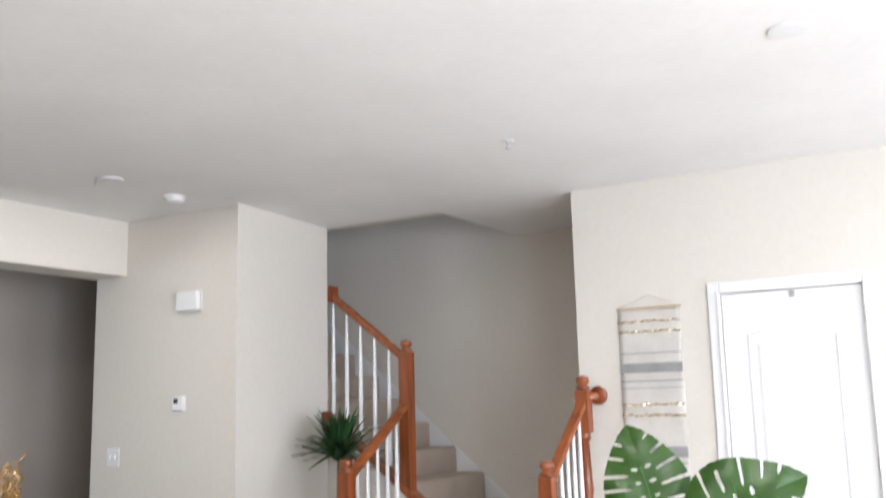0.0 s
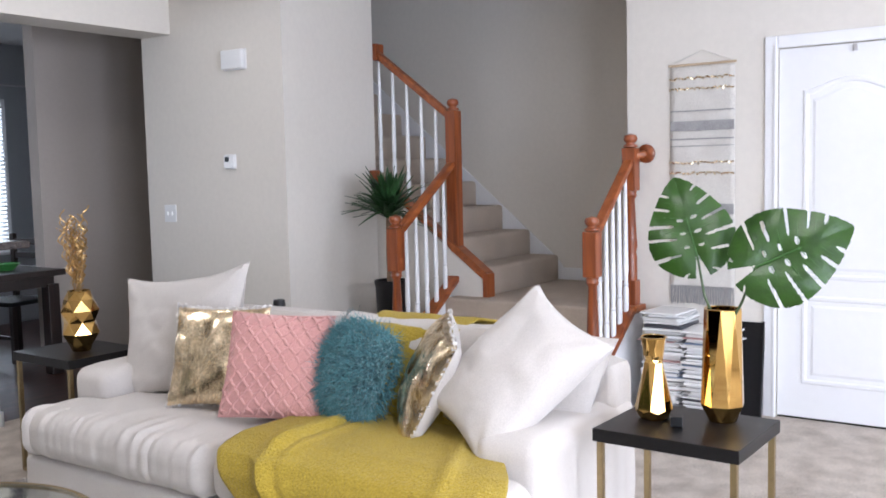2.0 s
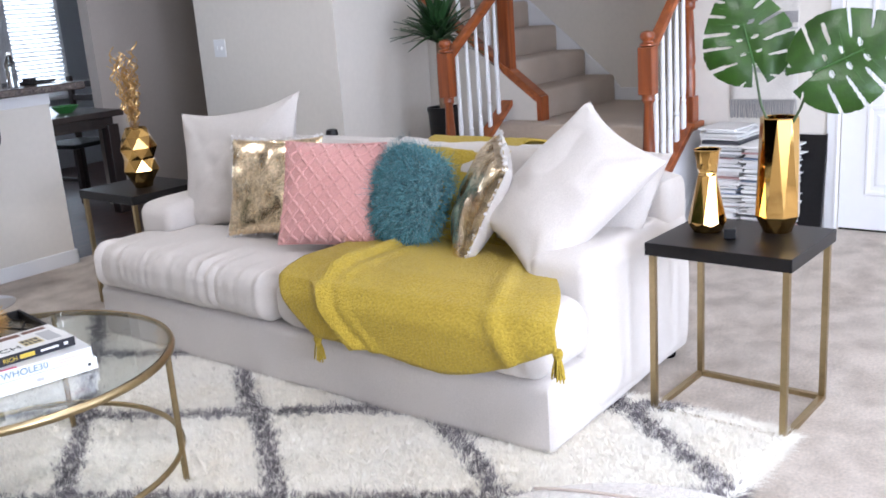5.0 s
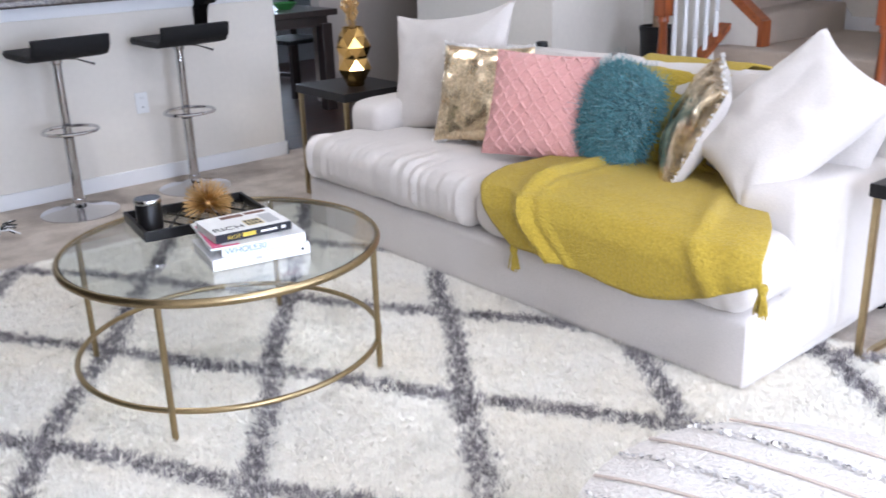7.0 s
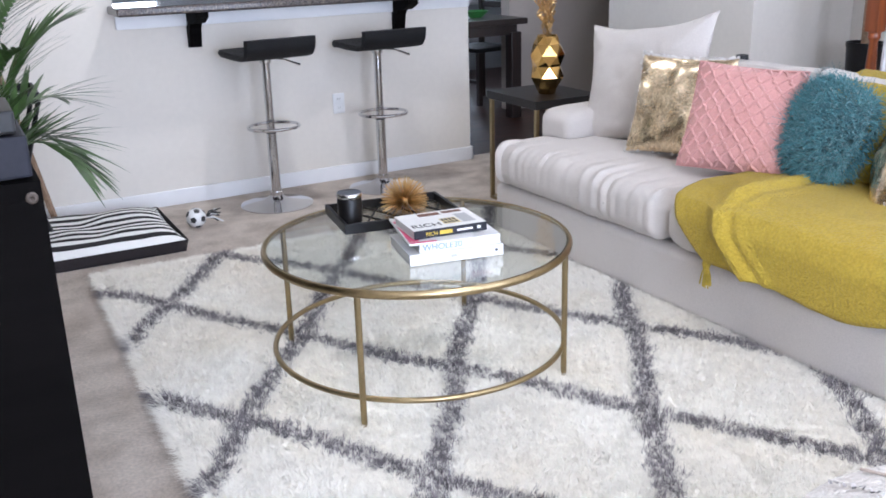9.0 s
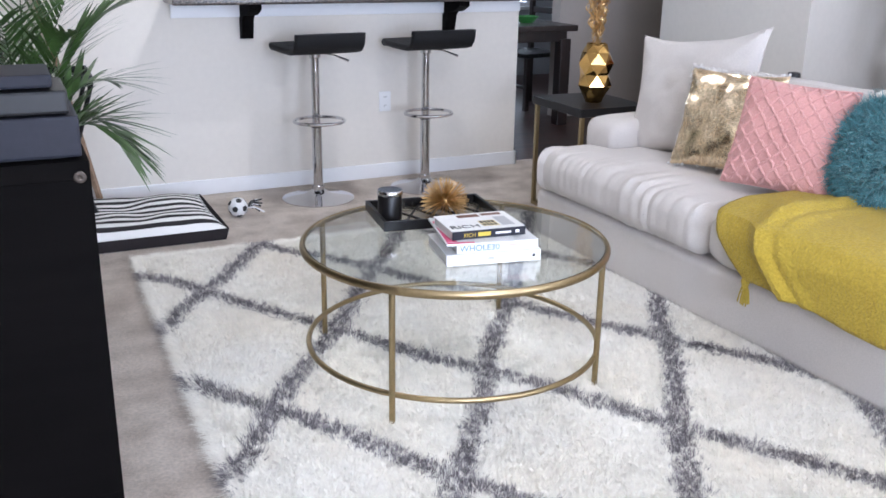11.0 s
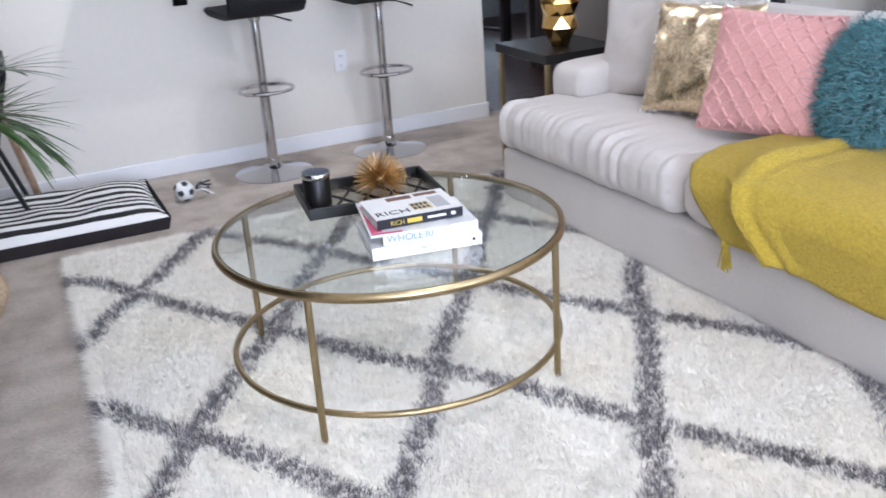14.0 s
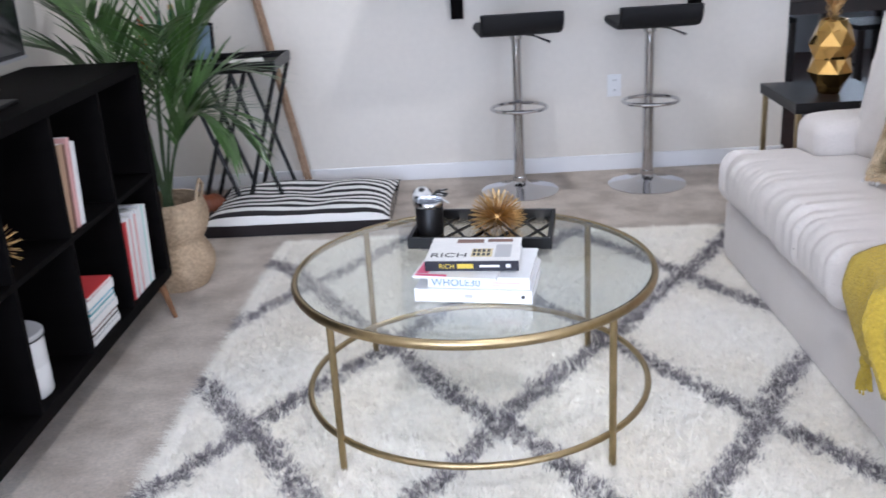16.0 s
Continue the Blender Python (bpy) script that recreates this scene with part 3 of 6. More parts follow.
def shag(tufts, blades, seed):
    """Tufts of pile that lean together, split into cream and grey by the trellis."""
    rng = np.random.default_rng(seed)
    tx, ty = rng.uniform(-RW / 2, RW / 2, tufts), rng.uniform(-RL / 2, RL / 2, tufts)
    wx = tx + 0.010 * np.sin(9 * ty) + rng.normal(0, 0.010, tufts) + 0.300
    wy = ty + 0.010 * np.sin(8 * tx) + rng.normal(0, 0.010, tufts) + 0.006
    a, b = wx / 0.354 + wy / 0.535, wx / 0.354 - wy / 0.535
    da = np.abs((a + 1) % 2 - 1) * 0.295
    db = np.abs((b + 1) % 2 - 1) * 0.295
    tgrey = (np.minimum(da, db) < 0.033) & (rng.random(tufts) > 0.16)
    # pile brushed in slow swirls, each tuft a little its own way
    swirl = 2.6 * np.sin(3.1 * tx + 1.7 * np.sin(2.3 * ty)) + 2.2 * np.sin(2.7 * ty + 1.3 * np.sin(3.9 * tx))
    tang = swirl + rng.normal(0, 1.8, tufts)
    tlean, thgt = rng.uniform(0.006, 0.030, tufts), rng.uniform(0.010, 0.030, tufts)
    # at the borders the pile falls outwards
    for edge, way in ((tx < -RW / 2 + 0.03, np.pi), (tx > RW / 2 - 0.03, 0.0), (ty < -RL / 2 + 0.03, -np.pi / 2), (ty > RL / 2 - 0.03, np.pi / 2)):
        m = int(edge.sum())
        tang[edge] = way + rng.normal(0, 0.4, m)
        tlean[edge], thgt[edge] = rng.uniform(0.025, 0.055, m), rng.uniform(0.004, 0.018, m)
    k = np.repeat(np.arange(tufts), blades)
    count = len(k)
    x = np.clip(tx[k] + rng.normal(0, 0.0040, count), -RW / 2, RW / 2)
    y = np.clip(ty[k] + rng.normal(0, 0.0040, count), -RL / 2, RL / 2)
    grey = tgrey[k]
    ang = tang[k] + rng.normal(0, 0.6, count)
    lean = tlean[k] * rng.uniform(0.6, 1.2, count)
    hgt = thgt[k] * rng.uniform(0.55, 1.05, count)
    wid = rng.uniform(0.0010, 0.0023, count)
    turn = ang + rng.normal(np.pi / 2, 0.5, count)
    out = []
    for sel in (~grey, grey):
        n = int(sel.sum())
        base = np.stack([x[sel], y[sel], np.full(n, 0.012)], 1)
        side = np.stack([np.cos(turn[sel]), np.sin(turn[sel]), np.zeros(n)], 1) * wid[sel][:, None]
        tip = base + np.stack([np.cos(ang[sel]) * lean[sel], np.sin(ang[sel]) * lean[sel], hgt[sel]], 1)
        co = np.stack([base - side, base + side, tip], 1).reshape(-1, 3)
        me = bpy.data.meshes.new("shag_fibre")
        me.vertices.add(len(co))
        me.vertices.foreach_set("co", co.ravel())
        me.loops.add(3 * n)
        me.loops.foreach_set("vertex_index", np.arange(3 * n, dtype=np.int32))
        me.polygons.add(n)
        me.polygons.foreach_set("loop_start", (3 * np.arange(n)).astype(np.int32))
        me.update(calc_edges=True)
        me.validate()
        out.append(me)
    return out


for me, material, lab in zip(shag(125000, 7, 3), (SHAG_W, SHAG_G), ("cream shag pile", "dark grey shag pile")):
    me.materials.append(material)
    ob = new("shag_fibre", me)
    ob.parent = rug
    tagged(ob, lab, kind="stuff")


# ---- soft shapes ----
def grid_solid(fn, nu, nv, bm=None):
    """A closed two-sided shape: fn(u, v, side) for u, v in -1..1 and side +1 or -1; the rims meet."""
    b2 = bm or bmesh.new()
    front = [[b2.verts.new(fn(-1 + 2 * i / nu, -1 + 2 * j / nv, 1)) for i in range(nu + 1)] for j in range(nv + 1)]
    back = [[front[j][i] if i in (0, nu) or j in (0, nv) else b2.verts.new(fn(-1 + 2 * i / nu, -1 + 2 * j / nv, -1)) for i in range(nu + 1)] for j in range(nv + 1)]
    for g in (front, back):
        for j in range(nv):
            for i in range(nu):
                b2.faces.new((g[j][i], g[j][i + 1], g[j + 1][i + 1], g[j + 1][i]))
    return b2


def pillow_bm(w, h, t, seed=0, wrinkle=0.010, pinch=0.08, n=40, power=0.42):
    def fn(u, v, side):
        x = w / 2 * u * (1 - pinch * (1 - v * v))
        z = h / 2 * v * (1 - pinch * (1 - u * u))
        d = max(0.0, (1 - u * u) * (1 - v * v)) ** power * t / 2
        p = Vector((x * 5 + seed * 7.1, side * 2.0 + seed, z * 5))
        d += wrinkle * d / (t / 2) * (noise.noise(p) + 0.6 * noise.noise(p * 2.3) - 1.1 * max(0.0, 0.22 - abs(noise.noise(p * 1.5 + Vector((4, 0, 2)))) * 1.6))
        # radial creases from the corners
        d += wrinkle * 0.8 * math.sin(9 * math.atan2(1.05 - abs(v), 1.05 - abs(u))) * (abs(u * v)) ** 2 * (1 - max(abs(u), abs(v)) ** 6)
        return (x, -side * d, z + 0.01 * noise.noise(p * 0.7))
    return grid_solid(fn, n, n)


def facing(x, y, z, yaw, lean, roll):
    """A cushion's pose: yaw 0 faces the coffee table, positive turns it to the south; lean tips its top back."""
    return pose(x, y, z) @ pose(0, 0, 0, 0, 0, -90 + yaw) @ pose(0, 0, 0, -lean, 0, 0) @ pose(0, 0, 0, 0, roll, 0)


# ---- sofa ----
SX, SB, SY0, SY1 = 2.20, 3.25, 2.10, 4.48
sofa = thing("sofa", pose(0, 0, 0), "cream linen two-seat sofa with deep loose cushions, on the rug", "sofa")


def soft_box(x0, y0, z0, x1, y1, z1, r, puff=0.0, seed=0, n=18, wr=0.006):
    """An upholstered block: rounded, slightly swollen, with a faint wrinkle."""
    b2 = box(x0, y0, z0, x1, y1, z1)
    bmesh.ops.subdivide_edges(b2, edges=b2.edges[:], cuts=n, use_grid_fill=True)
    c = Vector(((x0 + x1) / 2, (y0 + y1) / 2, (z0 + z1) / 2))
    hs = Vector(((x1 - x0) / 2, (y1 - y0) / 2, (z1 - z0) / 2))
    for vt in b2.verts:
        d = vt.co - c
        inner = Vector([max(-(hs[i] - r), min(hs[i] - r, d[i])) for i in range(3)])
        off = d - inner
        if off.length > 1e-6:
            off = off.normalized() * r
        q = inner + off
        u = [min(1, abs(q[i]) / hs[i]) for i in range(3)]
        sw = puff * (1 - u[0] ** 2) * (1 - u[1] ** 2)
        q.z += math.copysign(sw, q.z) if abs(q.z) > 0.3 * hs.z else 0
        w = noise.noise(Vector((q.x * 4 + seed, q.y * 4, q.z * 4))) * wr + noise.noise(Vector((q.x * 11 + seed, q.y * 11, q.z * 11))) * wr * 0.5
        q += (off.normalized() if off.length > 1e-6 else Vector((0, 0, 1))) * w
        vt.co = c + q
    return b2


base = soft_box(SX + 0.012, SY0 + 0.004, 0.03, SB - 0.02, SY1 - 0.004, 0.245, 0.035, 0, 1, 40, 0.005)
for vt in base.verts:
    if vt.co.z < 0.12:
        vt.co.z -= 0.025 * max(0.0, 1 - (vt.co.x - SX) / 0.8)
part("base", base, LINEN, sofa, smooth=True)
for y0, y1, s in ((SY0 - 0.006, SY0 + 0.25, 2), (SY1 - 0.25, SY1 + 0.006, 3)):
    part("arm", soft_box(SX + 0.27, y0, 0.032, SB - 0.01, y1, 0.575, 0.062, 0.012, s, 30, 0.006), LINEN, sofa, smooth=True)
part("back_rest", soft_box(SB - 0.24, SY0 + 0.01, 0.235, SB, SY1 - 0.01, 0.72, 0.06, 0.0, 4, 22, 0.005), LINEN, sofa, smooth=True)
SPLIT = 3.28


def seat_cushion(y0, y1, seed, notch_low, notch_high):
    """A seat cushion whose front runs out past the arm, with gathered creases over the front edge."""
    b2 = soft_box(SX - 0.02, y0, 0.248, SB - 0.25, y1, 0.445, 0.075, 0.022, seed, 84, 0.004)
    for vt in b2.verts:
        f = max(0.0, 1 - abs(vt.co.x - (SX + 0.03)) / 0.24)
        g = noise.noise(Vector((vt.co.y * 34 + seed + 3 * vt.co.x, vt.co.x * 2.0, 0.3))) - 1.2 * max(0.0, 0.30 - abs(noise.noise(Vector((vt.co.y * 26 + seed + 5 * vt.co.x, vt.co.x * 2, 0.7)))))
        amp = 0.013 * f * (0.5 + 0.9 * max(0.0, noise.noise(Vector((vt.co.y * 3.1 + seed, 5.0, 1.0))) + 0.35))
        vt.co.x += -amp * g * (1 if vt.co.x < SX + 0.08 else 0.2)
        if vt.co.z > 0.34:
            vt.co.z += amp * g
        if vt.co.x > SX + 0.26:
            if notch_low and vt.co.y < y0 + 0.245:
                vt.co.y = y0 + 0.245 + 0.02 * (vt.co.y - y0)
            if notch_high and vt.co.y > y1 - 0.245:
                vt.co.y = y1 - 0.245 - 0.02 * (y1 - vt.co.y)
    return b2


part("seat_cushion", seat_cushion(SY0 + 0.01, SPLIT - 0.004, 11, True, False), LINEN, sofa, smooth=True)
part("seat_cushion", seat_cushion(SPLIT + 0.004, SY1 - 0.01, 17, False, True), LINEN, sofa, smooth=True)
for y0, y1, s in ((SY0 + 0.25, SPLIT, 5), (SPLIT, SY1 - 0.25, 6)):
    part("back_cushion", pillow_bm(y1 - y0, 0.46, 0.24, s, 0.012, 0.03, 24, 0.3), LINEN, sofa, smooth=True,
         m=facing(SB - 0.32, (y0 + y1) / 2, 0.615, 0, 12, 0))
for x, y in ((SX + 0.09, SY0 + 0.09), (SX + 0.09, SY1 - 0.09), (SB - 0.09, SY0 + 0.06), (SB - 0.09, SY1 - 0.09)):
    part("foot", lathe([(0.022, 0.0), (0.026, 0.004), (0.03, 0.036)], 16), BLACKWOOD, sofa, "short black foot", m=pose(x, y, 0.0), smooth=True)


# ---- pillows ----
def pillow(label, m, w, h, t, material, seed, group="sofa cushions", **kw):
    ob = part("throw_pillow", pillow_bm(w, h, t, seed, **kw), material, None, smooth=True, m=m)
    return tagged(ob, label, "pillow", group)


pillow("large off-white linen cushion leaning in the sofa corner", facing(2.745, 4.04, 0.71, 6, 16, -8), 0.73, 0.59, 0.20, LINEN_W, 1, wrinkle=0.022, pinch=0.15)
pillow("large off-white linen cushion slumped on the sofa arm", facing(2.71, 2.325, 0.722, -8, 40, 29), 0.455, 0.585, 0.23, LINEN_W, 2, wrinkle=0.020, pinch=0.11)
pillow("off-white linen cushion half hidden on the sofa arm", facing(2.93, 2.31, 0.655, 0, 28, 8), 0.42, 0.42, 0.15, LINEN_W, 3)
g1 = thing("sequin_pillow", facing(2.615, 3.665, 0.672, 20, 18, 0), "champagne gold sequin cushion with white flipped edges", "pillow", "sofa cushions")
g2 = thing("sequin_pillow", facing(2.735, 2.69, 0.665, -49, 26, 10), "gold sequin cushion with a white cloth back, seen edge-on", "pillow", "sofa cushions")


def half_pillow(w, h, t, seed, side, n=30, rough=0.006):
    """One face of a cushion."""
    full = lambda u, v: max(0.0, (1 - u * u) * (1 - v * v)) ** 0.42 * t / 2
    b2 = bmesh.new()
    rows = []
    for j in range(n + 1):
        row = []
        for i in range(n + 1):
            u, v = -1 + 2 * i / n, -1 + 2 * j / n
            x, z = w / 2 * u * (1 - 0.07 * (1 - v * v)), h / 2 * v * (1 - 0.07 * (1 - u * u))
            d = full(u, v) + rough * noise.noise(Vector((x * 22 + seed, z * 22, 0.5))) * (full(u, v) > 0.01)
            row.append(b2.verts.new((x, -side * (d + 0.001), z)))
        rows.append(row)
    for j in range(n):
        for i in range(n):
            b2.faces.new((rows[j][i], rows[j][i + 1], rows[j + 1][i + 1], rows[j + 1][i]))
    return b2


def sequins(seed, w=0.42, t=0.16):
    """Overlapping discs over one face of a cushion, each tipped a little."""
    rng = random.Random(seed)
    b2 = bmesh.new()
    n = 46
    for j in range(n):
        for i in range(n):
            u, v = -0.97 + 1.94 * (i + 0.5 * (j % 2)) / n + rng.uniform(-0.008, 0.008), -0.97 + 1.94 * j / n
            x, z = w / 2 * u * (1 - 0.07 * (1 - v * v)), w / 2 * v * (1 - 0.07 * (1 - u * u))
            full = lambda a, b: max(0.0, (1 - a * a) * (1 - b * b)) ** 0.42 * t / 2
            d = full(u, v)
            gx, gz = (full(u + 0.02, v) - d) / (0.02 * w / 2), (full(u, v + 0.02) - d) / (0.02 * w / 2)
            nr = Vector((-max(-2, min(2, gx)), -1.0, -max(-2, min(2, gz))))
            fold = noise.noise(Vector((x * 17 + seed, z * 12, 2.0)))
            nr += Vector((fold * 0.55, 0, noise.noise(Vector((x * 9, z * 9 + seed, 7.0))) * 0.55)) + Vector((rng.gauss(0, 0.035), 0, rng.gauss(0.05, 0.035)))
            nr.normalize()
            c = Vector((x, -d - 0.004 - 0.010 * max(0.0, fold), z))
            a = nr.cross(Vector((0, 0, 1))).normalized()
            b = nr.cross(a)
            b2.faces.new([b2.verts.new(c + 0.0062 * (math.cos(q) * a + math.sin(q) * b)) for q in [k * math.pi / 3 for k in range(6)]])
    return b2


for g, s in ((g1, 4), (g2, 9)):
    face = part("sequin_face", half_pillow(0.42, 0.42, 0.16, s, 1, 34, 0.010), SEQUIN, g, "gold sequins", smooth=True)
    tagged(part("sequin", sequins(s), SEQUIN, face, "overlapping gold sequins"), kind="stuff")
    part("cloth_back", half_pillow(0.42, 0.42, 0.16, s, -1), LINEN_W, g, "white cloth back", smooth=True)
    rng = random.Random(s)
    bm = bmesh.new()
    for k in range(150):
        e = rng.uniform(-1, 1)
        side = rng.choice((0, 0, 1, 2, 3))
        u, v = ((e, 1), (-1, e), (e, -1), (1, e))[side]
        x, z = 0.21 * u * (1 - 0.07 * (1 - v * v)), 0.21 * v * (1 - 0.07 * (1 - u * u))
        b3 = lathe([(0.007, 0), (0.007, 0.0008)], 6)
        bmesh.ops.transform(b3, matrix=pose(x + rng.gauss(0, 0.004), rng.gauss(-0.004, 0.005), z + rng.gauss(0, 0.005), rng.uniform(0, 180), rng.uniform(0, 180), 0), verts=b3.verts)
        merge(bm, b3)
    tagged(part("sequin_rim", bm, SEQUIN_W, g, "white sequins along the seams"), kind="stuff")

# pink cushion with a raised trellis
pk = thing("lattice_pillow", facing(2.605, 3.325, 0.668, 27, 22, 3), "pink cotton cushion with a raised smocked lattice", "pillow", "sofa cushions")
PW, PT = 0.415, 0.15


def pk_surface(u, v):
    x, z = PW / 2 * u * (1 - 0.05 * (1 - v * v)), PW / 2 * v * (1 - 0.05 * (1 - u * u))
    return Vector((x, -max(0.0, (1 - u * u) * (1 - v * v)) ** 0.4 * PT / 2, z))


pkc = part("cover", pillow_bm(PW, PW, PT, 8, 0.004, 0.05, 26, 0.4), PINK, pk, smooth=True)
bm = bmesh.new()
NL = 7
for fam in (1, -1):
    for k in range(-NL, NL + 1):
        pts = []
        for j in range(41):
            v = -0.985 + 1.97 * j / 40
            wob = 0.05 * (1 if j % 4 < 2 else -1) * math.sin(j * math.pi / 2.857)
            u = fam * v * 0.85 + k * 2 / NL + wob * 0.5
            if abs(u) <= 0.985:
                pts.append(pk_surface(u, v) + Vector((0, -0.002, 0)))
            elif len(pts) > 1:
                tube(pts, 0.0062, 6, bm=bm)
                pts = []
            else:
                pts = []
        if len(pts) > 1:
            tube(pts, 0.0062, 6, bm=bm)
rim = [pk_surface(u, v) for u, v in [(-1 + 2 * k / 20, -1) for k in range(20)] + [(1, -1 + 2 * k / 20) for k in range(20)] + [(1 - 2 * k / 20, 1) for k in range(20)] + [(-1, 1 - 2 * k / 20) for k in range(20)]]
tube(rim, 0.006, 6, closed=True, bm=bm)
part("lattice_cord", bm, PINK, pkc, "raised pink cord lattice", smooth=True)

# white flipped sequins along the rim of the gold cushion
rng = random.Random(77)
bm = bmesh.new()
for k in range(420):
    top = rng.random() < 0.75
    u = rng.uniform(-1, 1)
    if top and -0.15 < u < 0.25 and rng.random() < 0.6:
        continue
    rise = 0.012 * max(0.0, noise.noise(Vector((u * 7, 2.0, top * 3.0))) + 0.5)
    c = Vector((0.205 * u, rng.uniform(-0.016, 0.010), 0.205 + rng.uniform(-0.006, 1) * rise - 0.012 * (1 - u * u)))
    if not top:
        c = Vector((-0.205 - rng.uniform(-0.3, 1) * rise * 0.7 + 0.012 * (1 - u * u), rng.uniform(-0.014, 0.008), 0.205 * u))
    ax = Vector((rng.gauss(0, 0.5), -1, rng.gauss(0.3, 0.6))).normalized()
    s1 = ax.cross(Vector((0.3, 0.2, 1))).normalized()
    s2 = ax.cross(s1)
    r = rng.uniform(0.004, 0.0065)
    ring = [bm.verts.new(c + r * (math.cos(q * 1.0472) * s1 + math.sin(q * 1.0472) * s2)) for q in range(6)]
    bm.faces.new(ring)
tagged(part("flipped_rim", bm, SEQUIN_W, g1, "white flipped sequins along the rim"), kind="stuff")
# teal curly wool cushion
tl = thing("fluffy_pillow", facing(2.70, 3.00, 0.665, -6, 22, 8), "teal curly sheepskin cushion with long wool", "pillow", "sofa cushions")
part("cover", pillow_bm(0.27, 0.28, 0.15, 5, 0.008), TEAL, tl, smooth=True)


def fleece_point(rng):
    """A place on the cushion and the way out of it."""
    u, v = rng.uniform(-1, 1), rng.uniform(-1, 1)
    side = 1 if rng.random() < 0.75 else -1
    if rng.random() < 0.28:
        if rng.random() < 0.5:
            u = math.copysign(0.97, u)
        else:
            v = math.copysign(0.97, v)
    rnd = 1 - 0.27 * (u * v) ** 2
    d = max(0.0, (1 - u * u) * (1 - v * v)) ** 0.42 * 0.075
    p = Vector((0.160 * u * rnd, -side * d * 0.95, 0.168 * v * rnd))
    n = Vector((u * abs(u) * 0.9, -side * 0.75, v * abs(v) * 0.9)) + Vector([rng.gauss(0, 0.38) for _ in range(3)])
    return p, n.normalized()


rng = random.Random(15)
bm = bmesh.new()
for k in range(2100):
    p, n = fleece_point(rng)
    a1 = n.cross(Vector([rng.gauss(0, 1) for _ in range(3)])).normalized()
    a2 = n.cross(a1)
    ln, turn, ph0 = rng.uniform(0.026, 0.056), rng.uniform(3.0, 6.5), rng.uniform(0, 6.28)
    pts = []
    for j in range(7):
        f = j / 6
        c = 0.011 * f ** 0.7
        pts.append(p + n * ln * f + c * (math.cos(ph0 + turn * f) * a1 + math.sin(ph0 + turn * f) * a2) + Vector((0, 0, -0.010 * f * f)))
    r = rng.uniform(0.0018, 0.0034)
    tube(pts, [r, r * 1.1, r, r * 0.9, r * 0.75, r * 0.5, r * 0.12], 5, bm=bm)
tagged(part("curly_lock", bm, TEAL, tl, "curly teal wool locks", smooth=True), kind="stuff")
bm = bmesh.new()
for k in range(5200):
    p, n = fleece_point(rng)
    s1 = n.cross(Vector([rng.gauss(0, 1) for _ in range(3)])).normalized()
    ln = rng.uniform(0.030, 0.066)
    bend = Vector([rng.gauss(0, 0.018) for _ in range(3)])
    q = [p, p + n * ln * 0.5 + bend * 0.3, p + n * ln * 0.85 + bend]
    v = [(bm.verts.new(c - s1 * w), bm.verts.new(c + s1 * w)) for c, w in zip(q, (0.0010, 0.0009, 0.0003))]
    for (c0, c1), (e0, e1) in zip(v, v[1:]):
        bm.faces.new((c0, c1, e1, e0))
tagged(part("stray_wool", bm, TEAL, tl, "fine teal wool hairs"), kind="stuff")

# ---- mustard throw ----
def throw_profile(s):
    """A path over the sofa: s runs from behind the back, over the seat, and down the front."""
    pts = [(0.0, SB + 0.03, 0.62), (0.14, SB + 0.015, 0.75), (0.24, SB - 0.08, 0.80), (0.36, SB - 0.22, 0.83), (0.46, SB - 0.37, 0.80), (0.62, SB - 0.46, 0.62),
           (0.78, SB - 0.48, 0.478), (0.95, SB - 0.62, 0.482), (1.28, SX + 0.12, 0.484), (1.40, SX - 0.005, 0.46), (1.48, SX - 0.045, 0.40), (1.70, SX - 0.04, 0.19)]
    for (a, x0, z0), (b, x1, z1) in zip(pts, pts[1:]):
        if s <= b:
            f = (s - a) / (b - a)
            return x0 + f * (x1 - x0), z0 + f * (z1 - z0)
    return pts[-1][1], pts[-1][2]


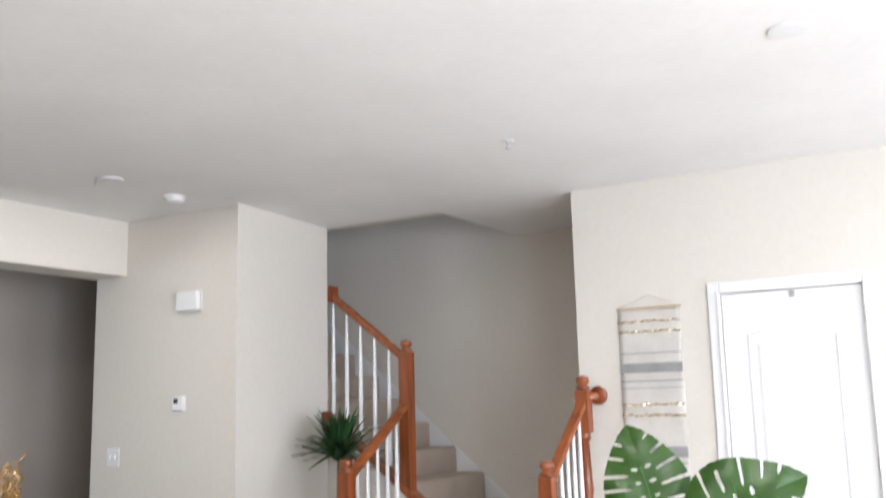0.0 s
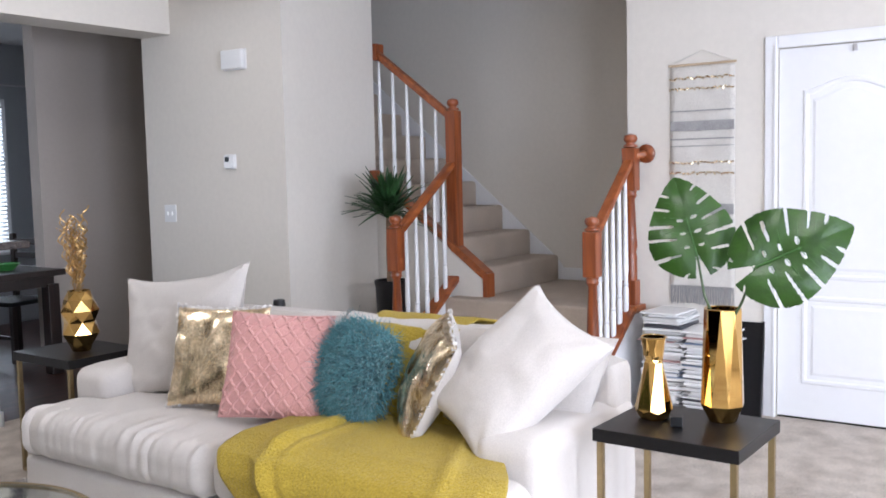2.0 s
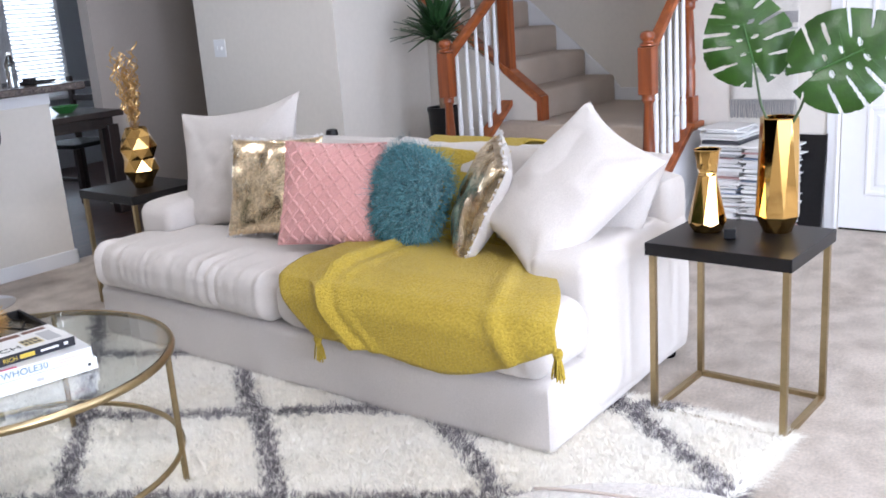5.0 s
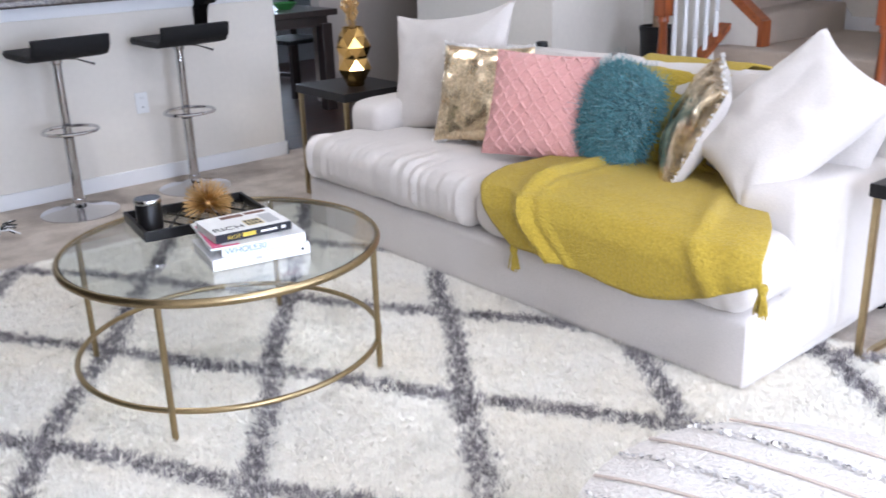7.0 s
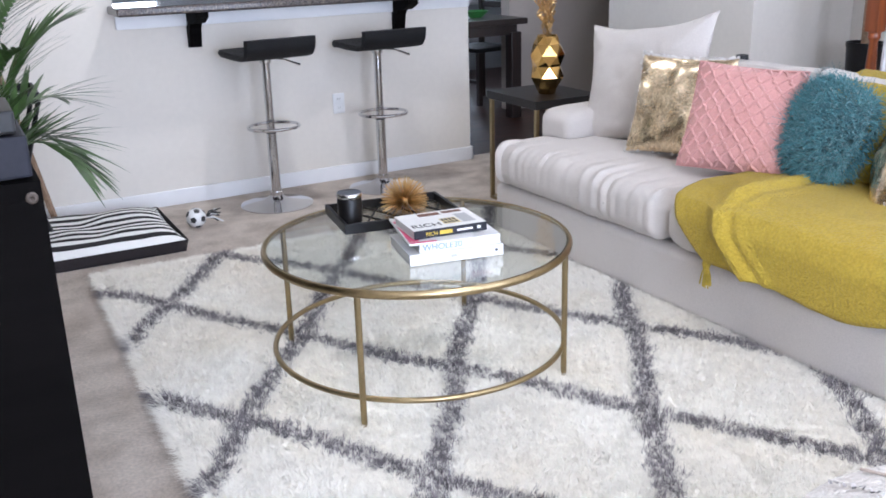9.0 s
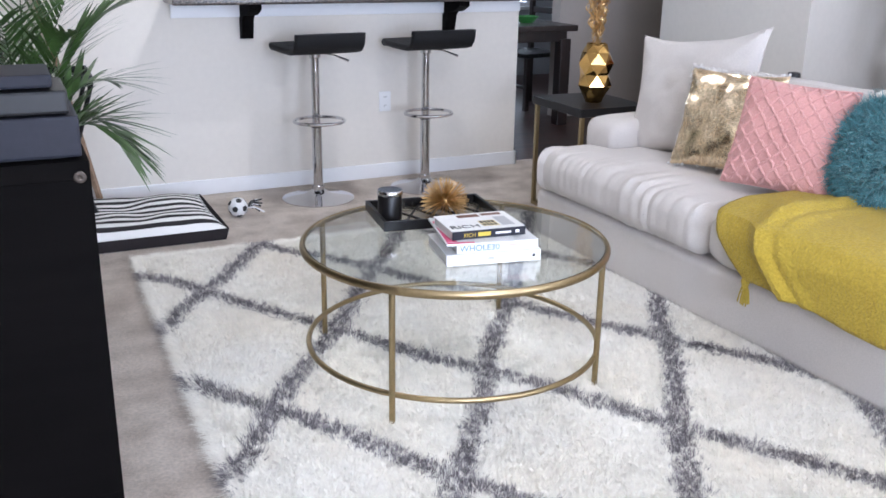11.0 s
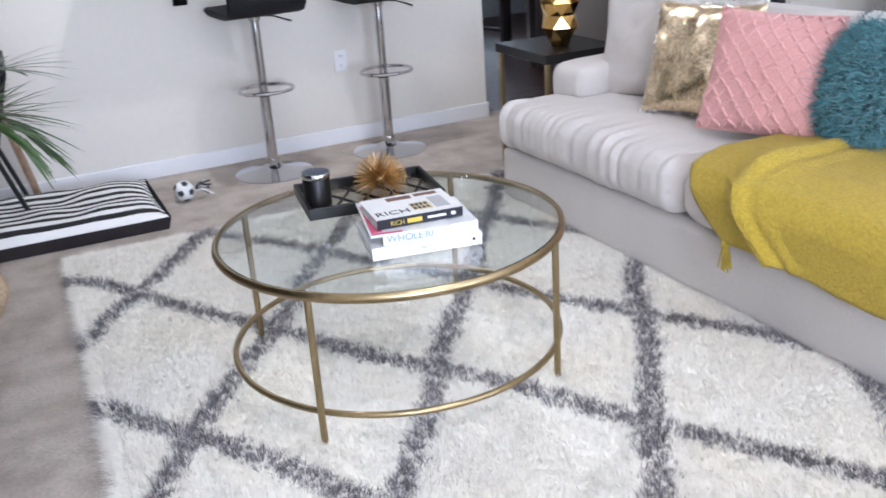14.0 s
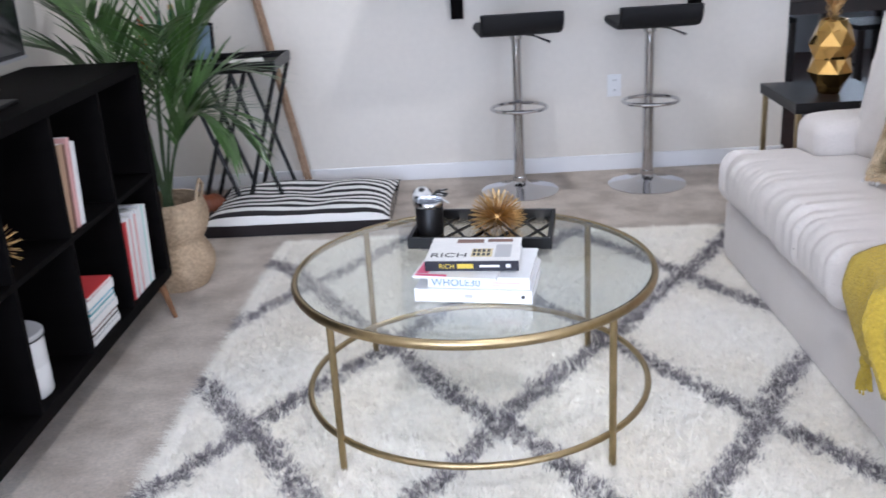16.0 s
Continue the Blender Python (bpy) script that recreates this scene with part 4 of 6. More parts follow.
def throw_bm():
    b2 = bmesh.new()
    nu, nv = 96, 100
    rows = []
    for j in range(nv + 1):
        row = []
        for i in range(nu + 1):
            f = i / nu
            end = 1.645 + 0.02 * math.sin(6 * f) - 0.38 * max(0.0, 0.5 - f) ** 1.3 - 0.06 * abs(f - 0.6)
            s = end * j / nv
            g = min(1.0, max(0.0, (s - 0.75) / 0.8))
            y0 = 2.66 - 0.70 * g ** 0.6
            y1 = 3.22 - 0.10 * math.sin(math.pi * min(1, s / 1.0)) - 0.20 * (max(0.0, s - 1.34) / 0.27) ** 2
            y = y0 + f * (y1 - y0)
            x, z = throw_profile(s)
            over = max(0.0, 2.15 - y) * g
            y += 0.15 * over
            z -= 0.20 * over
            x -= 0.014 * over / 0.15 * (s > 1.30)
            fold = math.sin(f * 13 + s * 3.2 + 2.2 * noise.noise(Vector((f * 3, s * 2, 1)))) * 0.5 + noise.noise(Vector((f * 9, s * 3.5, 4.0)))
            amp = 0.009
            q = min(1.0, max(0.0, (s - 0.82) / 0.75))
            ridge = 0.0
            for c0, sweep, wide, high in ((0.90, 0.10, 0.022, 0.010), (0.80, -0.04, 0.022, 0.010), (0.70, -0.10, 0.030, 0.036), (0.60, -0.14, 0.022, 0.012), (0.10, -0.10, 0.030, 0.018)):
                fc = c0 - sweep * math.sin(math.pi * 0.62 * q)
                ridge += high * math.exp(-(((f - fc) / wide) ** 2)) * min(1.0, 4 * q)
            fold = fold * 0.45 + ridge / amp * 1.7
            if s > 1.36:
                x -= amp * (fold * 0.55 + 0.5)
            else:
                z += amp * (fold * 0.5 + 0.5)
            row.append(b2.verts.new((x, y, z)))
        rows.append(row)
    for j in range(nv):
        for i in range(nu):
            b2.faces.new((rows[j][i], rows[j][i + 1], rows[j + 1][i + 1], rows[j + 1][i]))
    ends = (rows[-1][0].co.copy(), rows[-1][-1].co.copy())
    return b2, ends


thr = thing("throw_blanket", pose(0, 0, 0), "mustard yellow knitted throw with tassels draped over the sofa", "blanket")
bm, ends = throw_bm()
cl = part("cloth", bm, MUSTARD, thr, smooth=True)
md = cl.modifiers.new("thickness", "SOLIDIFY")
md.thickness, md.offset = 0.010, 1
for e in ends:
    bm = lathe([(0.012, 0.0), (0.016, -0.012), (0.013, -0.024), (0.0115, -0.03)][::-1], 12)
    rng = random.Random(4)
    for k in range(26):
        a, r = rng.uniform(0, 6.28), rng.uniform(0.2, 1)
        tube([(0.009 * r * math.cos(a), 0.009 * r * math.sin(a), -0.026), (0.018 * r * math.cos(a), 0.018 * r * math.sin(a), -0.055),
              (0.024 * r * math.cos(a), 0.024 * r * math.sin(a), -0.085 - rng.uniform(0, 0.012))], 0.0028, 5, bm=bm)
    part("tassel", bm, MUSTARD, cl, "mustard yarn tassel", m=pose(e.x, e.y, e.z + 0.006), smooth=True)

# ---- coffee table ----
CX, CY, CR, CZ = 1.205, 3.347, 0.490, 0.442
ct = thing("coffee_table", pose(CX, CY, 0, 0, 0, -3), "round glass coffee table with a slim brass frame on the rug", "coffee table")
part("top_ring", tube(circle(0, 0, CZ - 0.010, CR), 0.0095, 10, True, flat=1.35), BRASS, ct, smooth=True)
part("bottom_ring", tube(circle(0, 0, 0.105, CR - 0.012), 0.009, 10, True), BRASS, ct, smooth=True)
part("glass_top", lathe([(CR - 0.009, CZ - 0.008), (CR - 0.009, CZ)], 96), GLASS, ct, "clear glass top").visible_shadow = False
for k in range(4):
    a = radians(45 + 90 * k)
    part("leg", lathe([(0.0085, 0.012), (0.0095, 0.016), (0.0095, CZ - 0.012)], 14), BRASS, ct, smooth=True, m=pose((CR - 0.004) * math.cos(a), (CR - 0.004) * math.sin(a), 0))
GT = CZ + 0.002

tray = thing("serving_tray", pose(1.246, 3.60, GT, 0, 0, -9), "black tray with a gold geometric mirrored base", "tray")
TW, TD = 0.415, 0.28
bm = bmesh.new()
for x0, y0, x1, y1 in ((-TW / 2, -TD / 2, TW / 2, -TD / 2 + 0.012), (-TW / 2, TD / 2 - 0.012, TW / 2, TD / 2), (-TW / 2, -TD / 2 + 0.012, -TW / 2 + 0.012, TD / 2 - 0.012), (TW / 2 - 0.012, -TD / 2 + 0.012, TW / 2, TD / 2 - 0.012)):
    box(x0, y0, 0, x1, y1, 0.034, 0.002, bm=bm)
part("rim", bm, BLACKTOP, tray, "black lacquered rim")
part("tray_base", box(-TW / 2 + 0.012, -TD / 2 + 0.012, 0, TW / 2 - 0.012, TD / 2 - 0.012, 0.006), mat("pale_gold_mirror", (0.88, 0.78, 0.60), 0.26, 1.0, grain=0.03, scale=30), tray, "mirrored gold base")
bm = bmesh.new()
for k in range(-5, 6):
    for s in (1, -1):
        x0, x1 = k * 0.08 - 0.064 * s, k * 0.08 + 0.064 * s
        lo, hi = -TD / 2 + 0.014, TD / 2 - 0.014
        f0 = max(0.0, max((abs(x0) - TW / 2 + 0.014) / 0.128, 0)) if abs(x0) > TW / 2 - 0.014 else 0.0
        f1 = 1 - (max(0.0, (abs(x1) - TW / 2 + 0.014) / 0.128) if abs(x1) > TW / 2 - 0.014 else 0.0)
        if f1 - f0 > 0.1:
            merge(bm, bar((x0 + f0 * (x1 - x0), lo + f0 * (hi - lo), 0.008), (x0 + f1 * (x1 - x0), lo + f1 * (hi - lo), 0.008), 0.005, 0.004, 0))
part("lattice", bm, BLACKTOP, tray, "black geometric lines")

can = thing("candle_jar", pose(1.085, 3.60, GT + 0.006), "black glass candle jar with a silver lid on the tray", "candle")
jar = part("jar", lathe([(0.0, 0.0), (0.036, 0.0), (0.041, 0.006), (0.0415, 0.088), (0.039, 0.092)], 32), BLACKTOP, can, smooth=True)
part("lid", lathe([(0.0425, 0.091), (0.044, 0.094), (0.044, 0.103), (0.041, 0.107), (0.0, 0.1075)], 32), CHROME, jar, "polished silver lid", smooth=True)


def urchin(m, r, label, n=300, seed=2):
    u = thing("urchin_ornament", m, label, "ornament")
    rng = random.Random(seed)
    part("core", lathe([(0.0, -0.02), (0.016, -0.012), (0.02, 0), (0.016, 0.012), (0.0, 0.02)], 12), GOLD_F, u, smooth=True)
    bm = bmesh.new()
    for k in range(n):
        z = 1 - 2 * (k + 0.5) / n
        a = k * 2.39996
        q = math.sqrt(1 - z * z)
        d = Vector((q * math.cos(a), q * math.sin(a), z))
        ln = r * rng.uniform(0.9, 1.0)
        if d.z * ln < -0.045:
            continue
        tube([d * 0.01, d * ln * 0.6, d * ln], [0.0012, 0.0014, 0.001], 5, bm=bm)
    tagged(part("spine_burst", bm, GOLD_F, u, "thin gold spines"), kind="stuff")
    return u


urchin(pose(1.285, 3.585, GT + 0.055), 0.088, "spiky gold urchin ornament resting on the tray")


def book(x, y, z, w, d, t, rz, cover, label, spine=None):
    """A book whose spine faces south; covers, page block and spine are parts."""
    b = thing("book", pose(x, y, z, 0, 0, rz), label, "book", "books on the coffee table")
    bm = box(-w / 2, -d / 2, 0, w / 2, d / 2, 0.0025)
    box(-w / 2, -d / 2, t - 0.0025, w / 2, d / 2, t, bm=bm)
    cov = part("cover", bm, cover, b)
    part("spine", box(-w / 2, -d / 2 - 0.002, 0, w / 2, -d / 2 + 0.001, t, 0.0008), spine or cover, cov)
    part("page_block", box(-w / 2 + 0.003, -d / 2 + 0.002, 0.0025, w / 2 - 0.003, d / 2 - 0.004, t - 0.0025), PAPER, b)
    return b


def bars_on(parent, rows, material, z, name="print"):
    """Flat bars of print on the upper cover, rows of (x0, y0, x1, y1)."""
    for x0, y0, x1, y1 in rows:
        part(name, box(x0, y0, z, x1, y1, z + 0.0006), material, parent)


def lettering(parent, text, size, m, material):
    c = bpy.data.curves.new("lettering", "FONT")
    c.body, c.size, c.extrude, c.align_x = text, size, 0.0004, "LEFT"
    tmp = new("lettering_tmp", c)
    bpy.context.view_layer.update()
    me = bpy.data.meshes.new_from_object(tmp.evaluated_get(bpy.context.evaluated_depsgraph_get()))
    bpy.data.objects.remove(tmp)
    me.materials.clear()
    me.materials.append(material)
    ob = new("lettering", me)
    ob.parent, ob.matrix_basis = parent, m
    return ob


CYAN = mat("cyan_print", (0.10, 0.42, 0.55), 0.5)
YEL = mat("yellow_print", (0.62, 0.46, 0.05), 0.5)
TEALP = mat("teal_print", (0.05, 0.35, 0.38), 0.5)
REDP = mat("red_print", (0.55, 0.05, 0.05), 0.5)
BROWNP = mat("brown_print", (0.16, 0.07, 0.045), 0.5)
GREYP = mat("grey_print", (0.45, 0.45, 0.46), 0.5)
NAVY = mat("navy_spine", (0.012, 0.013, 0.022), 0.35)
COVER_W = mat("glossy_white_cover", (0.80, 0.80, 0.80), 0.25, grain=0.02, scale=30)
BX, BY, BR = 1.221, 3.185, -11
b1 = book(BX - 0.002, BY, GT, 0.295, 0.225, 0.034, BR, COVER_W, "thick white hardcover book at the bottom of the pile")
part("mark", lathe([(0.005, 0), (0.005, 0.0005)], 12), INK, b1, m=pose(0.125, -0.1145, 0.018, 90, 0, 0))
part("mark", box(-0.02, -0.1148, 0.013, 0.0, -0.1142, 0.022), GREYP, b1)
b2 = book(BX + 0.012, BY + 0.002, GT + 0.0342, 0.255, 0.215, 0.030, BR, COVER_W, "white cookbook with a pale blue spine title")
lettering(b2, "WHOLE30", 0.027, pose(-0.118, -0.1103, 0.006, 90, 0, 0), mat("slate_blue_print", (0.16, 0.27, 0.36), 0.5))
bm = box(0.035, -0.1105, 0.015, 0.105, -0.1096, 0.018)
box(0.035, -0.1105, 0.008, 0.095, -0.1096, 0.0105, bm=bm)
part("print", bm, mat("pale_pink_print", (0.72, 0.45, 0.47), 0.5), b2)
b3 = book(BX - 0.035, BY + 0.022, GT + 0.0645, 0.21, 0.275, 0.006, BR - 3, COVER_W, "thin glossy magazine with a magenta masthead")
bars_on(b3, [(-0.10, -0.12, -0.07, 0.10), (-0.10, -0.137, -0.02, -0.125)], MAGENTA, 0.0062)
bars_on(b3, [(-0.055, 0.03, 0.08, 0.12)], GREYP, 0.0062)
b4 = book(BX - 0.012, BY + 0.012, GT + 0.0708, 0.235, 0.175, 0.026, BR + 4, PAPER, "paperback with a navy spine and a yellow title", NAVY)
lettering(b4, "RICH", 0.042, pose(-0.110, -0.060, 0.0264), INK)
bars_on(b4, [(-0.005, -0.058, 0.048, 0.0)], mat("pale_straw_print", (0.66, 0.55, 0.30), 0.5, grain=0.1, scale=60), 0.0262)
bars_on(b4, [(-0.002 + 0.012 * k, -0.052, 0.006 + 0.012 * k, -0.034) for k in range(4)], INK, 0.0269)
bars_on(b4, [(-0.002 + 0.012 * k, -0.026, 0.006 + 0.012 * k, -0.006) for k in range(4)], INK, 0.0269)
bars_on(b4, [(-0.05, 0.045, 0.02, 0.072), (0.03, 0.052, 0.095, 0.074)], BROWNP, 0.0262)
bars_on(b4, [(0.055, -0.06, 0.095, 0.03)], GREYP, 0.0262)
lettering(b4, "RICH", 0.017, pose(-0.082, -0.0898, 0.007, 90, 0, 0), YEL)
part("print", box(-0.036, -0.0905, 0.007, 0.004, -0.0896, 0.019), YEL, b4, "yellow spine title")
part("print", box(0.085, -0.0905, 0.009, 0.097, -0.0896, 0.018), PAPER, b4)
bm = box(0.02, -0.0905, 0.010, 0.07, -0.0896, 0.016)
part("print", bm, PAPER, b4)


# ---- side tables ----
def side_table(x, y, label):
    t = thing("side_table", pose(x, y, 0, 0, 0, -1.5), label, "side table", "side tables beside the sofa")
    w, d, z = 0.40, 0.47, 0.588
    part("tabletop", box(-w / 2, -d / 2, z - 0.042, w / 2, d / 2, z, 0.003), BLACKTOP, t)
    s = 0.010
    for px in (-w / 2 + 0.02, w / 2 - 0.02):
        for py in (-d / 2 + 0.02, d / 2 - 0.02):
            part("leg", box(px - s, py - s, 0, px + s, py + s, z - 0.042, 0.0015), BRASS, t)
    for py in (-d / 2 + 0.02, d / 2 - 0.02):
        part("floor_bar", box(-w / 2 + 0.03, py - s, 0, w / 2 - 0.03, py + s, 0.018, 0.0015), BRASS, t)
    part("floor_bar", box(-w / 2 + 0.02 - s, -d / 2 + 0.03, 0.0, -w / 2 + 0.02 + s, d / 2 - 0.03, 0.018, 0.0015), BRASS, t)
    part("floor_bar", box(w / 2 - 0.02 - s, -d / 2 + 0.03, 0.0, w / 2 - 0.02 + s, d / 2 - 0.03, 0.018, 0.0015), BRASS, t)
    return t


side_table(2.868, 1.775, "black-topped side table with square brass legs")
side_table(2.70, 4.765, "black-topped brass side table beside the far sofa arm")
TZ = 0.590


def faceted(profile, seg, twist=0.0):
    """A vase of flat facets; every second ring is turned by half a facet."""
    b2 = bmesh.new()
    rings = []
    for k, (r, z) in enumerate(profile):
        a0 = math.pi / seg * (k % 2) * twist
        rings.append([b2.verts.new((r * math.cos(a0 + 2 * math.pi * i / seg), r * math.sin(a0 + 2 * math.pi * i / seg), z)) for i in range(seg)])
    for k, (a, b) in enumerate(zip(rings, rings[1:])):
        for i in range(seg):
            j = (i + 1) % seg
            if not twist:
                b2.faces.new((a[i], a[j], b[j], b[i]))
            elif k % 2 == 0:
                b2.faces.new((a[i], a[j], b[i]))
                b2.faces.new((a[j], b[j], b[i]))
            else:
                b2.faces.new((a[i], b[j], b[i]))
                b2.faces.new((a[i], a[j], b[j]))
    b2.faces.new(rings[0][::-1])
    bmesh.ops.recalc_face_normals(b2, faces=b2.faces)
    return b2


def vase(x, y, z, profile, seg, twist, label):
    v = thing("gold_vase", pose(x, y, z, 0, 0, 12), label, "vase", "gold vases")
    top = profile[-1]
    body = part("vase_body", faceted(profile + [(top[0] * 0.86, top[1]), (top[0] * 0.8, top[1] - 0.06)], seg, twist), GOLD, v)
    part("vase_rim", tube(circle(0, 0, top[1], top[0] * 0.97, seg * 4), 0.0022, 6, True), GOLD, body, smooth=True)
    return v


vase(2.958, 1.69, TZ, [(0.044, 0), (0.070, 0.055), (0.058, 0.365)], 8, 1.0, "tall faceted polished gold vase holding two monstera leaves")
vase(2.885, 1.893, TZ, [(0.048, 0), (0.060, 0.025), (0.062, 0.035), (0.030, 0.185), (0.030, 0.195), (0.043, 0.268)], 8, 1.0, "small hourglass-shaped faceted gold vase")
vase(2.685, 4.71, TZ, [(0.042, 0), (0.056, 0.03), (0.086, 0.085), (0.074, 0.14), (0.090, 0.195), (0.070, 0.25), (0.052, 0.29)], 7, 1.0, "geometric gold vase with star facets and gold foliage")
tagged(part("trinket_box", box(-0.024, -0.018, 0, 0.024, 0.018, 0.032, 0.003), BLACKPLASTIC, None, m=pose(2.83, 1.795, TZ, 0, 0, 20)), "small black box on the side table", "box")

# monstera leaves
def monstera_leaf(length, seed, n=120):
    """A split leaf: midrib along +y from the stalk; slits and holes go through the blade."""
    b2 = bmesh.new()
    rng = random.Random(seed)
    slits, holes = [], []
    for s in (-1, 1):
        for k in range(6):
            y0 = -0.10 + 0.155 * k
            ang = radians(100 - 9 * k + rng.uniform(-4, 4)) if k else radians(118)
            reach = 0.50 if 0 < k < 5 else 0.42
            a, b = (0.22, 0.80) if rng.random() < 0.35 else (0.20, 1.2)
            slits.append((0.0, y0, s * math.sin(ang), math.cos(ang), a * reach + 0.06, b * reach, rng.uniform(0.014, 0.022)))
            if k in (1, 2, 3):
                holes.append((s * 0.085 * math.sin(ang), y0 + 0.075 + 0.085 * math.cos(ang), 0.017 + 0.006 * rng.random(), math.atan2(math.cos(ang), s * math.sin(ang))))

    def inside(x, y):
        t = (y + 0.26) / 1.26
        if not 0 < t < 1:
            return False
        w = 0.50 * math.sin(math.pi * t ** 0.72) ** 0.78
        if abs(x) > w or (y < 0.0 and abs(x) < 0.018 + 0.30 * max(0.0, -y) ** 1.1):
            return False
        for ox, oy, dx, dy, a, b, r in slits:
            px, py = x - ox, y - oy
            f = px * dx + py * dy
            if a < f < b and abs(px * dy - py * dx) < r * min(1.0, (f - a) / 0.05 + 0.2) * (0.7 + 0.9 * (f - a)):
                return False
        for hx, hy, r, an in holes:
            px, py = x - hx, y - hy
            f, g = px * math.cos(an) + py * math.sin(an), -px * math.sin(an) + py * math.cos(an)
            if (f / (1.9 * r)) ** 2 + (g / r) ** 2 < 1:
                return False
        return True
    cell = 1.26 / n
    verts = {}

    def vert(i, j):
        if (i, j) not in verts:
            x, y = i * cell, -0.26 + j * cell
            z = 0.16 * abs(x) - 0.62 * (x * x) - 0.26 * max(0.0, y - 0.3) ** 2 + 0.020 * math.sin(9 * abs(x) - 7 * y) + 0.012 * noise.noise(Vector((x * 4, y * 4, seed)))
            verts[i, j] = b2.verts.new((x * length, y * length, z * length))
        return verts[i, j]
    half = int(0.54 / cell)
    for j in range(n):
        for i in range(-half, half):
            if inside((i + 0.5) * cell, -0.26 + (j + 0.5) * cell):
                b2.faces.new((vert(i, j), vert(i + 1, j), vert(i + 1, j + 1), vert(i, j + 1)))
    bmesh.ops.smooth_vert(b2, verts=[q for q in b2.verts if q.is_boundary], factor=0.5, use_axis_x=True, use_axis_y=True, use_axis_z=True)
    return b2


def leaf_frame(base, tip, normal):
    """A pose with y from base to tip and z along the normal."""
    base, tip = Vector(base), Vector(tip)
    y = (tip - base).normalized()
    z = Vector(normal)
    z = (z - z.dot(y) * y).normalized()
    x = y.cross(z)
    return Matrix((x, y, z)).transposed().to_4x4(), base


mon = thing("monstera_leaves", pose(0, 0, 0), "two large green monstera leaves standing in the gold vase", "plant")
for base, tip, nrm, ln, seed in (((2.90, 1.752, 1.125), (2.93, 1.845, 1.40), (-0.9, -0.35, 0.18), 0.275, 3), ((2.88, 1.565, 1.10), (2.96, 1.29, 1.235), (-0.93, -0.28, 0.25), 0.305, 8)):
    rot, at = leaf_frame(base, tip, nrm)
    lf = part("leaf", monstera_leaf(ln, seed), LEAF, mon, smooth=True, m=Matrix.Translation(at) @ rot)
    md = lf.modifiers.new("thickness", "SOLIDIFY")
    md.thickness = 0.0008
    bm = tube([(0, 0, 0.001), (0, ln * 0.45, ln * -0.004), (0, ln * 0.93, -0.10 * ln)], [0.003, 0.002, 0.0008], 6)
    for s in (-1, 1):
        for k in range(6):
            y0 = -0.02 + 0.155 * k
            an = radians(96 - 9 * k)
            pts = []
            reach = 0.62 * 0.50 * math.sin(math.pi * min(0.97, ((y0 + 0.26) / 1.26)) ** 0.72) ** 0.78
            for f in (0, 0.35 * reach, 0.7 * reach, reach):
                x, y = s * math.sin(an) * f, y0 + math.cos(an) * f
                pts.append((x * ln, y * ln, (0.16 * abs(x) - 0.62 * x * x - 0.26 * max(0.0, y - 0.3) ** 2 + 0.006) * ln))
            tube(pts, [0.0013, 0.001, 0.0008, 0.0005], 5, bm=bm)
    part("veins", bm, mat("pale_vein", (0.04, 0.115, 0.022), 0.4), mon, "raised pale veins", m=Matrix.Translation(at) @ rot)
    foot = Vector((2.955, 1.69 + (0.012 if tip[1] > 1.6 else -0.015), TZ + 0.30))
    mid = (Vector(base) + foot) / 2 + Vector((0, 0.012 if tip[1] > 1.6 else -0.004, -0.01))
    part("stalk", tube([foot, mid, Vector(base)], [0.005, 0.0042, 0.0035], 8), STEM, mon, "dark green stalk", smooth=True)

# curly gold foliage in the far vase
gf = thing("gold_foliage", pose(2.685, 4.71, TZ + 0.24), "curly metallic gold dried foliage in the vase", "dried flowers")
rng = random.Random(12)
for k in range(34):
    a, sp = rng.uniform(0, 6.28), rng.uniform(0.01, 0.085)
    hh, way, tight = rng.uniform(0.26, 0.46), rng.choice((-1, 1)), rng.uniform(24, 40)
    pts, rad = [], []
    for j in range(54):
        f = j / 53
        c = 0.014 * f ** 0.5
        w = way * tight * f + k
        pts.append((math.cos(a) * sp * f ** 0.7 + c * math.cos(w), math.sin(a) * sp * f ** 0.7 + c * math.sin(w), hh * f))
        rad.append(0.0014 + 0.0034 * abs(math.sin(j * 0.9 + k)) * (f > 0.25))
    part("sprig", tube(pts, rad, 5, flat=0.3), GOLD_F, gf)

# ---- bar stools ----
stool = thing("bar_stool", pose(1.489, 5.547, 0, 0, 0, 5), "black low-back bar stool with a chrome gas-lift pole", "bar stool", "bar stools at the counter")
part("base_plate", lathe([(0.195, 0.0), (0.196, 0.005), (0.17, 0.012), (0.08, 0.026), (0.045, 0.042), (0.034, 0.055), (0.034, 0.075)], 48), CHROME, stool, smooth=True)
part("lower_tube", lathe([(0.027, 0.06), (0.027, 0.40)], 24), CHROME, stool, smooth=True)
part("collar", lathe([(0.030, 0.395), (0.030, 0.412)], 24), BLACKPLASTIC, stool, "black plastic collar", smooth=True)
part("gas_lift", lathe([(0.022, 0.41), (0.022, 0.76), (0.030, 0.765), (0.032, 0.80)], 24), CHROME, stool, smooth=True)
bm = tube([(0.135 * math.cos(a), 0.02 - 0.11 + 0.125 * math.sin(a) + 0.05, 0.435) for a in [2 * math.pi * k / 40 for k in range(40)]], 0.009, 8, True)
part("foot_ring", bm, CHROME, stool, smooth=True)
prof = [(-0.207, 0.903), (-0.205, 0.875), (-0.198, 0.845), (-0.178, 0.822), (-0.12, 0.810), (0.0, 0.810), (0.12, 0.814), (0.175, 0.818), (0.205, 0.812), (0.225, 0.800)]
bm = bmesh.new()
n = len(prof)
ups, dns = [], []
